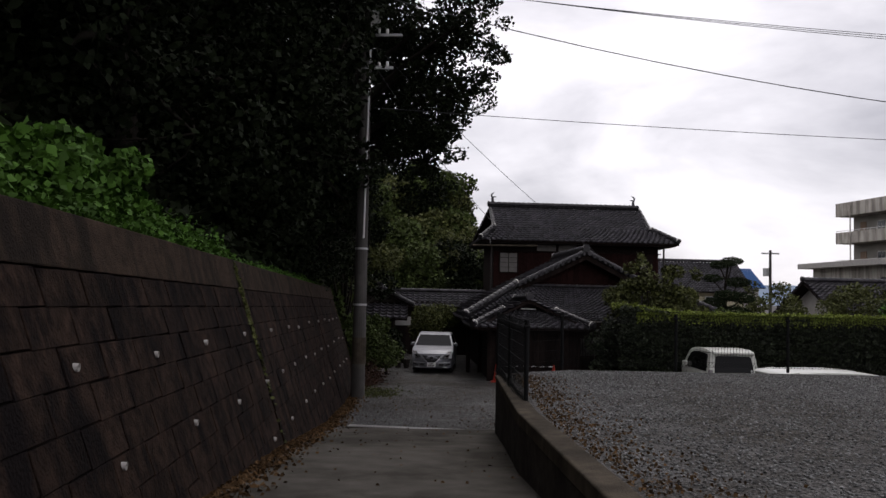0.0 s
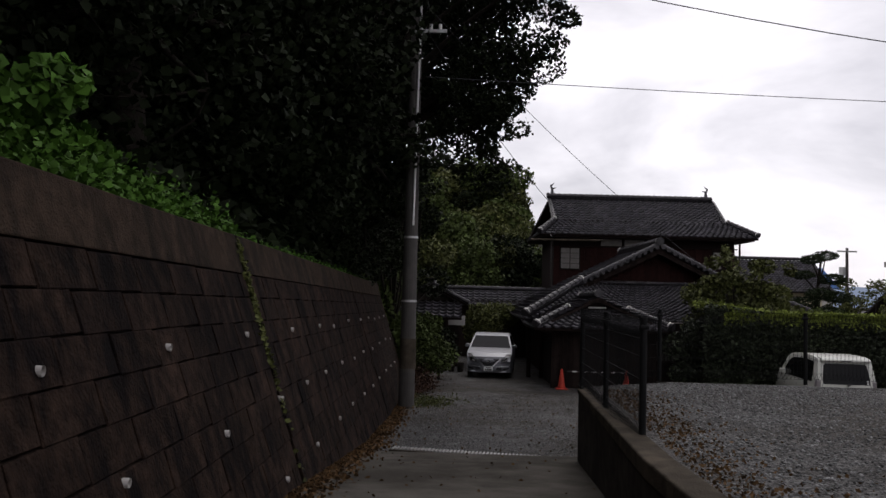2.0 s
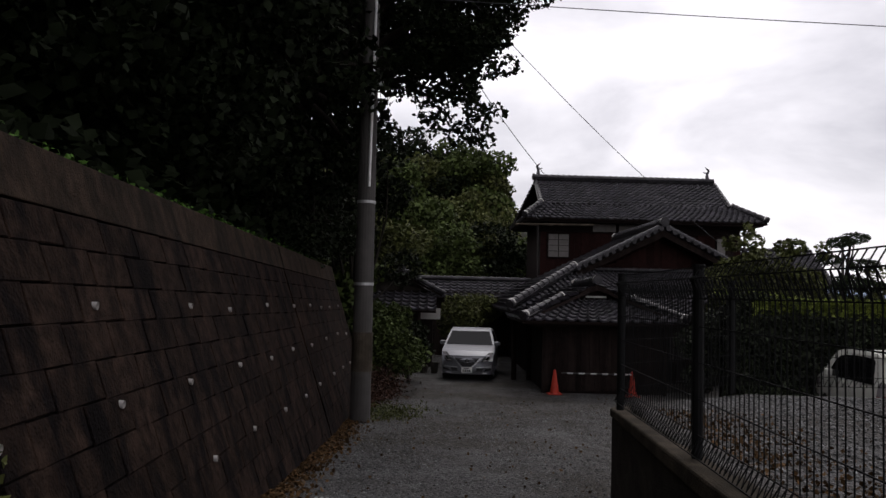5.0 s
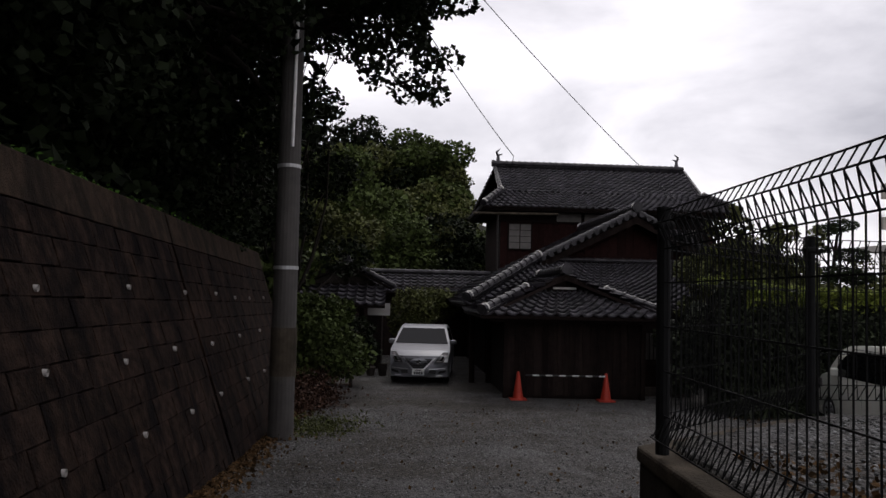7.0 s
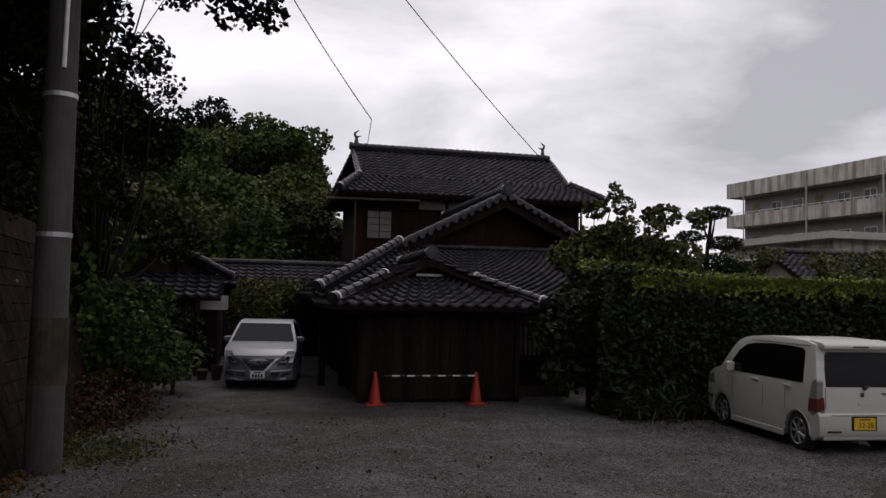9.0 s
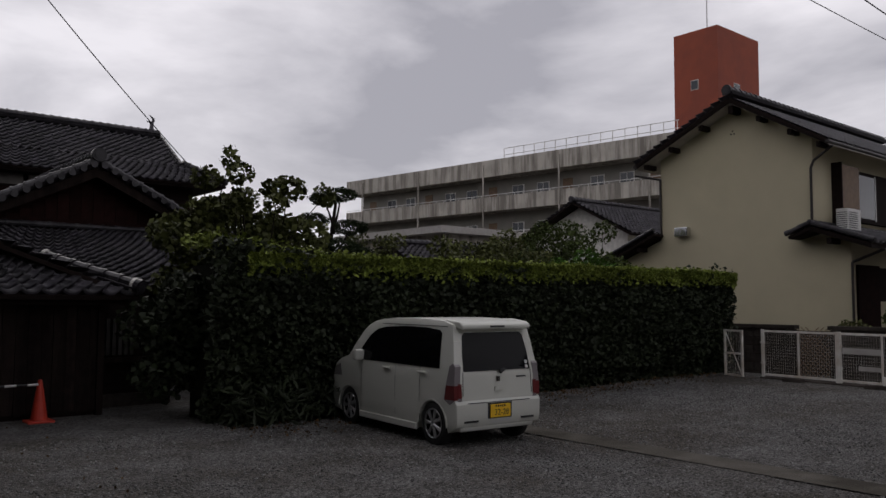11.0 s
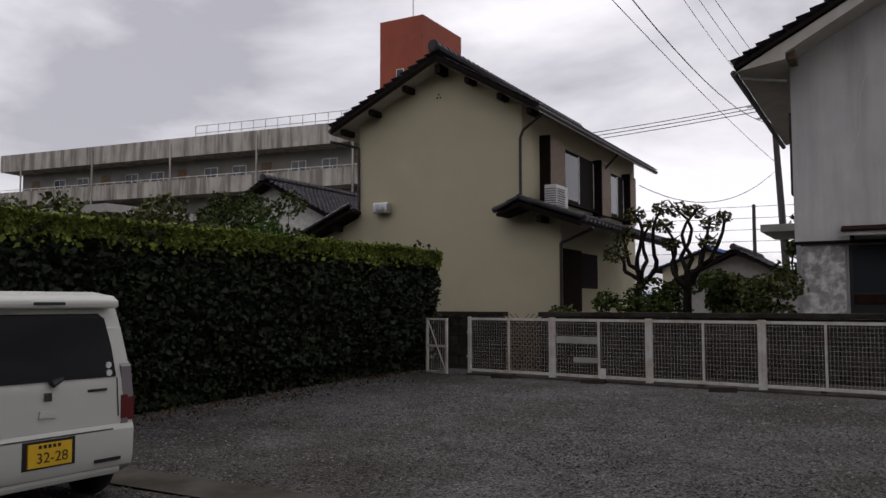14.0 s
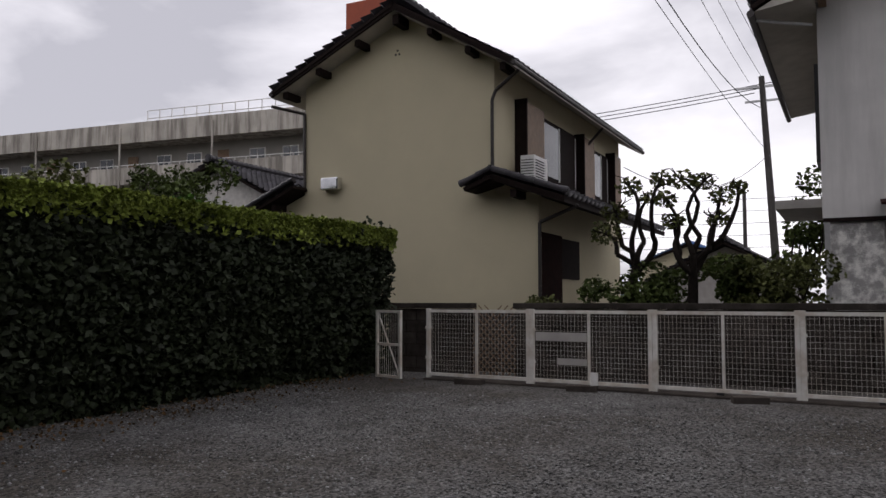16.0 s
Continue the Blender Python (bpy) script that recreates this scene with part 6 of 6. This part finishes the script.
big_tree(-5.2, 8.5, scatter_clumps(26, (-9, -3.6, 4, 12, 4.6, 10), (1.2, 1.9)), 34)
big_tree(-5.0, 14.5, scatter_clumps(28, (-8.5, -3.2, 11, 18, 3.6, 10.5), (1.1, 1.8)), 38)
big_tree(-4.5, 20.5, scatter_clumps(20, (-7, -2.6, 17, 23, 3.0, 11), (1.0, 1.7)) + scatter_clumps(20, (-3.0, -1.2, 19, 25, 2.6, 10.5), (0.6, 1.1)), 60)
big_tree(-4.2, 24.5, scatter_clumps(14, (-5, -2.2, 23, 27.5, 1.8, 9), (0.8, 1.4)) + scatter_clumps(18, (-1.6, 0.6, 22.5, 26, 6.0, 11), (0.7, 1.1))
         + scatter_clumps(12, (0.2, 1.5, 21.5, 24, 6.2, 11), (0.45, 0.8)) + scatter_clumps(9, (0.0, 1.0, 21.5, 23, 4.9, 6.6), (0.3, 0.5)) + scatter_clumps(10, (1.3, 2.3, 21.5, 23, 6.9, 10.0), (0.3, 0.55)) + scatter_clumps(12, (0.1, 1.5, 22.2, 24, 7.2, 9.6), (0.45, 0.75)) + scatter_clumps(9, (2.0, 2.75, 21.5, 23, 7.9, 10.5), (0.25, 0.45)) + scatter_clumps(16, (-0.1, 1.2, 21.6, 23, 4.1, 5.9), (0.22, 0.42)) + scatter_clumps(9, (-0.5, 0.4, 21.6, 23, 5.6, 7.6), (0.4, 0.6)) + scatter_clumps(8, (0.7, 1.5, 21.6, 23, 5.4, 7.0), (0.3, 0.5)), 95, 0.10)
big_tree(-9, 3.5, scatter_clumps(18, (-13, -6, -2, 8, 5, 11), (1.5, 2.4)), 16, 0.2)
big_tree(-11, 14, scatter_clumps(26, (-16, -8, 7, 22, 4, 13), (1.8, 2.6)), 16, 0.22)
big_tree(-9.5, 25, scatter_clumps(26, (-14, -6, 20, 32, 3, 13), (1.6, 2.4)), 20, 0.2)
big_tree(-7, -4, scatter_clumps(14, (-11, -4, -9, 1, 6, 12), (1.5, 2.2)), 14, 0.2)

big_tree(-7.5, 11, scatter_clumps(24, (-11, -5, 6, 16, 5, 11), (1.3, 2.0)), 22, 0.18)
big_tree(-7.5, 19, scatter_clumps(28, (-11, -4.5, 14, 24, 3.5, 12), (1.3, 2.0)), 26, 0.17)
big_tree(-6.0, 29, scatter_clumps(22, (-9, -3.4, 26.5, 33, 0.5, 8.5), (1.0, 1.6)), 34, 0.15)
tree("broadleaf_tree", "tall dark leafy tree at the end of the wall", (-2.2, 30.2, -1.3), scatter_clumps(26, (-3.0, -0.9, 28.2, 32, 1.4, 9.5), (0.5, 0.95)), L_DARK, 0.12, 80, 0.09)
# boughs of the same trees added over the lane, out of view, to shade it
big_tree(-9.0, 11.5, scatter_clumps(22, (-4, 0.6, 2, 18, 9.5, 12.5), (1.0, 1.6)), 26, 0.16)
cover = []
for _ in range(26000):
    x, y = R.uniform(-14, -2.9), R.uniform(-4, 32)
    cover.append((x, y, hill_z(x, y) + abs(R.gauss(0, 0.25))))
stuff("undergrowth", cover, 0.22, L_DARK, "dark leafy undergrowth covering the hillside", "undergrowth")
# ivy in the wall's open joint
stuff("ivy", [(wall_x(y, z) + 0.02, y, z) for y, z in [(10.4 + R.gauss(0, 0.05), 1.95 - abs(R.gauss(0, 0.75))) for _ in range(420)]], 0.05, L_OLIVE, "small ivy growing in the open wall joint", "ivy")

# ---- wooded hill behind the house ----
def far_z(x, y):
    return -1.5 + 10.5 * ease(46, 80, y - 0.25 * x) * (1 - ease(-2, 26, x - (y - 60) * 0.15))


for k in range(56):
    y = R.uniform(50, 74)
    x = R.uniform(-16, 3.2 + (y - 60) * 0.1)
    z = far_z(x, y)
    top = R.uniform(5.0, 7.0)
    mt = R.choice((L_MID, L_MID, L_DARK, L_OLIVE))
    q = scatter_clumps(11, (x - 2.0, x + 2.0, y - 1.8, y + 1.8, z + 1.6, z + top), (0.9, 1.5))
    tree("woodland_tree", "leafy green tree on the hill behind the house", (x, y, z), q, mt, 0.27, 26, 0.2, 0.2)
for k, (x, y, h) in enumerate(((-3.6, 31, 4.2), (-4.4, 36, 5.5), (-2.4, 44, 5.2), (0.5, 47, 5.0), (-5.5, 42, 7.5), (2.0, 52, 5.6), (-4, 50, 8), (4.1, 51, 5.4), (3.4, 56, 7.0), (5.2, 55, 5.2))):
    q = scatter_clumps(10, (x - 1.5, x + 1.5, y - 1.5, y + 1.5, 0.2 if k < 2 else 1.5, h - 1), (0.8, 1.3))
    tree("woodland_tree", "leafy green tree behind the small house", (x, y, -1.4), q, (L_MID, L_DARK, L_OLIVE)[k % 3], 0.2, 38, 0.14, 0.2)

# ---- shrubs beside and behind the parked car ----
tree("garden_shrub", "dense dark green shrub beside the gravel", (-1.0, 27.2, -1.38), scatter_clumps(10, (-1.7, -0.6, 26.6, 28, -0.9, 0.6), (0.4, 0.65)), L_MID, 0.1, 190, 0.06, category="shrub")
tree("garden_shrub", "dense dark green shrub beside the gravel", (-0.5, 29.3, -1.38), scatter_clumps(7, (-1.0, -0.3, 28.8, 30, -1.0, 0.2), (0.3, 0.5)), L_DARK, 0.1, 190, 0.05, category="shrub")
tree("garden_shrub", "rounded green shrub behind the parked car", (1.5, 36.2, -1.4), scatter_clumps(9, (0.8, 2.3, 35.6, 37, -0.2, 1.2), (0.45, 0.7)), L_OLIVE, 0.11, 150, 0.06, category="shrub")

# ---- hedge ----
def hedge_y(x):
    return 25.55 - 0.072 * (x - 9)


he = thing("hedge", "clipped tall dark green hedge with a fresh green top", "hedge")
pts, tpts = [], []
for _ in range(52000):
    x = R.uniform(7.0, 19.55)
    u = R.random()
    zt = 1.12 + 0.06 * noise.noise((x * 0.8, 0, 0)) + 0.25 * ease(9.5, 7, x)
    if u < 0.72:
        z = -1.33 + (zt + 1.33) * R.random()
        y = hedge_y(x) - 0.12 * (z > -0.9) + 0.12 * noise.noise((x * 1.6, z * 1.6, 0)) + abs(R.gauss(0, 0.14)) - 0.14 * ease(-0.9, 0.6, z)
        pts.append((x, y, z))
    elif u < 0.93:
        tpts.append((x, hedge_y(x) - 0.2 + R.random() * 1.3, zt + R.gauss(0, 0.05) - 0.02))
    else:
        pts.append((19.5 + abs(R.gauss(0, 0.08)), hedge_y(19.5) - 0.2 + R.random() * 1.2, R.uniform(-1.3, zt)))
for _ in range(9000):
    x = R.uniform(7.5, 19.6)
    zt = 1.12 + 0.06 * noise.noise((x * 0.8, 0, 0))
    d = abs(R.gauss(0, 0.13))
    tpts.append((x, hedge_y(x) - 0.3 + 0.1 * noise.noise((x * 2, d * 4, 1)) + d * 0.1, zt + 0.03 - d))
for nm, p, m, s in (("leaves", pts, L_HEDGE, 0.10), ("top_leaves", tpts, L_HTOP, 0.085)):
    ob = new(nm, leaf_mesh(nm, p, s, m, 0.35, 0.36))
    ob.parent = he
# added dark block that stands for the shade between the inner leaves
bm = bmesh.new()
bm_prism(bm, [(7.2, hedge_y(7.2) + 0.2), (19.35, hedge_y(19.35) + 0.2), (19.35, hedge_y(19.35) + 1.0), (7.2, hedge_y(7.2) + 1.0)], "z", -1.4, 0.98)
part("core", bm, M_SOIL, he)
for k in range(20):
    x = 7.3 + k * 0.62
    bm = bmesh.new()
    branch(bm, (x, hedge_y(x) + 0.2, -1.4), (x + R.uniform(-0.2, 0.2), hedge_y(x) + 0.05, 0.2), 0.02, 0.008, 0.1, 3, 5)
    part("stem", bm, M_BARK, he)
tree("garden_shrub", "tall dark shrub at the end of the hedge beside the shed", (7.2, 26.6, -1.38), scatter_clumps(12, (6.7, 8.3, 26.2, 27.2, -0.8, 1.0), (0.4, 0.6)), L_HEDGE, 0.11, 150, 0.07, category="shrub")
stuff("ground_lilies", [(R.uniform(7.2, 9.3), 25.45 + R.gauss(-0.15, 0.2), -1.3 + abs(R.gauss(0, 0.22))) for _ in range(900)], 0.3, L_HEDGE, "long-leaved plants at the foot of the hedge", "plants", -0.6, 0.08)
# shrubs and trees behind the hedge
tree("garden_tree", "leafy garden tree with large glossy leaves behind the hedge", (8.9, 28.2, -1.38), scatter_clumps(20, (7.6, 10.3, 27.4, 29.2, 0.4, 1.9), (0.4, 0.65)) + scatter_clumps(12, (7.9, 10.0, 27.6, 28.8, 2.0, 2.7), (0.22, 0.4)) + [(8.4, 28, 3.0, 0.18, 0.18, 0.25), (10.4, 28, 2.5, 0.2, 0.2, 0.25)], L_OLIVE, 0.115, 150, 0.06, -0.3)


def cloud_pine(base, pads, label):
    th = thing("pine_tree", label, "tree", base)
    bm = bmesh.new()
    h = max(p[2] for p in pads)
    branch(bm, (0, 0, -0.2), (0.1, 0, h * 0.95), 0.11, 0.04, 0.05, 6, 8)
    part("trunk", bm, M_BARK, th, smooth=True)
    bm = bmesh.new()
    for x, y, z, r in pads:
        branch(bm, (0.05, 0, z * 0.8), (x, y, z - r * 0.2), 0.04, 0.015, 0.1)
    part("branching", bm, M_BARK, th, smooth=True)
    ob = new("foliage", leaf_mesh("foliage", shell_points([(x, y, z, r, r, r * 0.42) for x, y, z, r in pads], 620), 0.10, L_PINE, -0.2, 0.16))
    ob.parent = th
    return th


cloud_pine((13.1, 32, -1.4), [(-0.25, 0, 4.45, 0.42), (0.3, 0.1, 4.6, 0.45), (-0.5, 0.1, 3.9, 0.4), (0.5, 0, 3.75, 0.5), (0.0, -0.2, 3.2, 0.55), (0.75, 0.1, 3.1, 0.5), (-0.5, 0, 2.9, 0.5), (0.3, 0, 2.5, 0.7), (0.9, 0, 2.4, 0.5), (-0.6, 0.2, 2.2, 0.6)], "clipped garden pine with layered needle pads")
for x, y, r, zt, m in ((14.5, 28.5, 0.8, 1.6, L_OLIVE), (17, 29.5, 0.9, 1.9, L_OLIVE), (20.3, 29.0, 0.8, 2.3, L_MID), (21.0, 31.5, 1.0, 2.7, L_MID), (19.0, 33, 0.9, 2.2, L_OLIVE), (16, 34, 1.0, 2.2, L_OLIVE), (23, 34, 1.0, 2.8, L_MID), (11.8, 29, 0.7, 1.5, L_MID), (18.3, 28, 0.6, 1.6, L_WEED)):
    tree("garden_shrub", "loose green garden shrub behind the hedge", (x, y, -1.4), scatter_clumps(11, (x - r * 1.2, x + r * 1.2, y - 0.6, y + 0.6, zt - 1.2, zt + 0.15), (0.3, 0.5)), m, 0.09, 130, 0.05, category="shrub")
# pruned trees and low shrubs by the block wall
def pruned(base, lean, knobs, label):
    """A low crooked trunk with gnarled limbs that end in leafy knobs."""
    th = thing("pruned_tree", label, "tree", base)
    top = Vector((0.05, lean, 1.45))
    bm = bmesh.new()
    branch(bm, (0, 0, 0), top, 0.1, 0.075, 0.16, 6, 9)
    part("trunk", bm, M_BARK, th, smooth=True)
    bm = bmesh.new()
    for x, y, z, r in knobs:
        mid = Vector((x * 0.5, lean + (y - lean) * 0.65, 1.45 + (z - 1.45) * 0.35))
        branch(bm, top - Vector((0, 0, 0.15 * R.random())), mid, 0.055, 0.04, 0.2, 4)
        branch(bm, mid, (x, y, z), 0.04, 0.022, 0.25, 4)
        for _ in range(9):
            branch(bm, (x, y, z), (x + R.uniform(-r, r), y + R.uniform(-r, r), z + R.uniform(-0.15, r)), 0.02, 0.007, 0.35, 3, 4)
    part("branching", bm, M_BARK, th, smooth=True)
    ob = new("crown", leaf_mesh("crown", shell_points([(x, y, z, r, r, r * 0.7) for x, y, z, r in knobs], 260), 0.075, L_OLIVE, 0, 0.4))
    ob.parent = th
    return th


pruned((21.3, 20.8, -0.9), 0.15, [(0, 0.5, 2.35, 0.24), (0, 0.25, 2.75, 0.22), (0.1, -0.25, 2.85, 0.2), (0, 0.65, 2.0, 0.28), (0, -0.05, 2.55, 0.15)], "pruned garden tree with knobbly branches")
pruned((21.2, 20.2, -0.95), -0.15, [(0, 0.25, 2.55, 0.2), (0, 0.0, 2.85, 0.22), (0, -0.35, 2.8, 0.2), (0, -0.6, 2.55, 0.2), (0, -0.85, 2.68, 0.16), (0.1, 0.15, 2.2, 0.2), (0, -0.55, 2.2, 0.2)], "pruned garden tree with knobbly branches")
for x, y, zt, m in ((21.0, 22.0, 0.1, L_OLIVE), (20.9, 21.3, 0.6, L_MID), (21.0, 19.6, 0.85, L_MID), (20.9, 19.0, 0.7, L_OLIVE), (20.8, 18.6, 0.75, L_OLIVE), (21.1, 20.4, 0.8, L_MID), (23.5, 20.8, 0.9, L_MID), (24.5, 19.8, 0.9, L_OLIVE), (23.0, 18.9, 0.7, L_OLIVE)):
    tree("garden_shrub", "low clipped shrub behind the block wall", (x, y, -1.35), scatter_clumps(6, (x - 0.3, x + 0.3, y - 0.4, y + 0.4, zt - 1.0, zt - 0.2), (0.22, 0.34)), m, 0.075, 240, 0.04, category="shrub")
tree("garden_tree", "leafy tree beside the grey house", (34, 19.2, -1.4), scatter_clumps(9, (33.5, 34.6, 18.6, 19.6, 1.0, 3.6), (0.4, 0.6)), L_MID, 0.16, 50, 0.1)
# dense crown closing the row of trees above the wall
big_tree(-6.4, 18.5, [(-9.5 + 1.25 * i + 0.4 * (k % 2), 18.0 + 0.9 * ((i + k) % 3), 5.8 + 1.25 * k, 1.1, 1.1, 0.95) for i in range(7) for k in range(6)], 30, 0.16)
big_tree(-5.5, 29.5, scatter_clumps(30, (-7.5, -2.2, 26, 31, 4.5, 14), (1.0, 1.4)) + scatter_clumps(22, (-4.5, -0.4, 25.5, 29, 7.8, 14), (0.9, 1.25)), 44, 0.15)
big_tree(-13, 33, scatter_clumps(44, (-19, -6.5, 29, 40, 2.5, 14), (1.7, 2.4)), 18, 0.24)
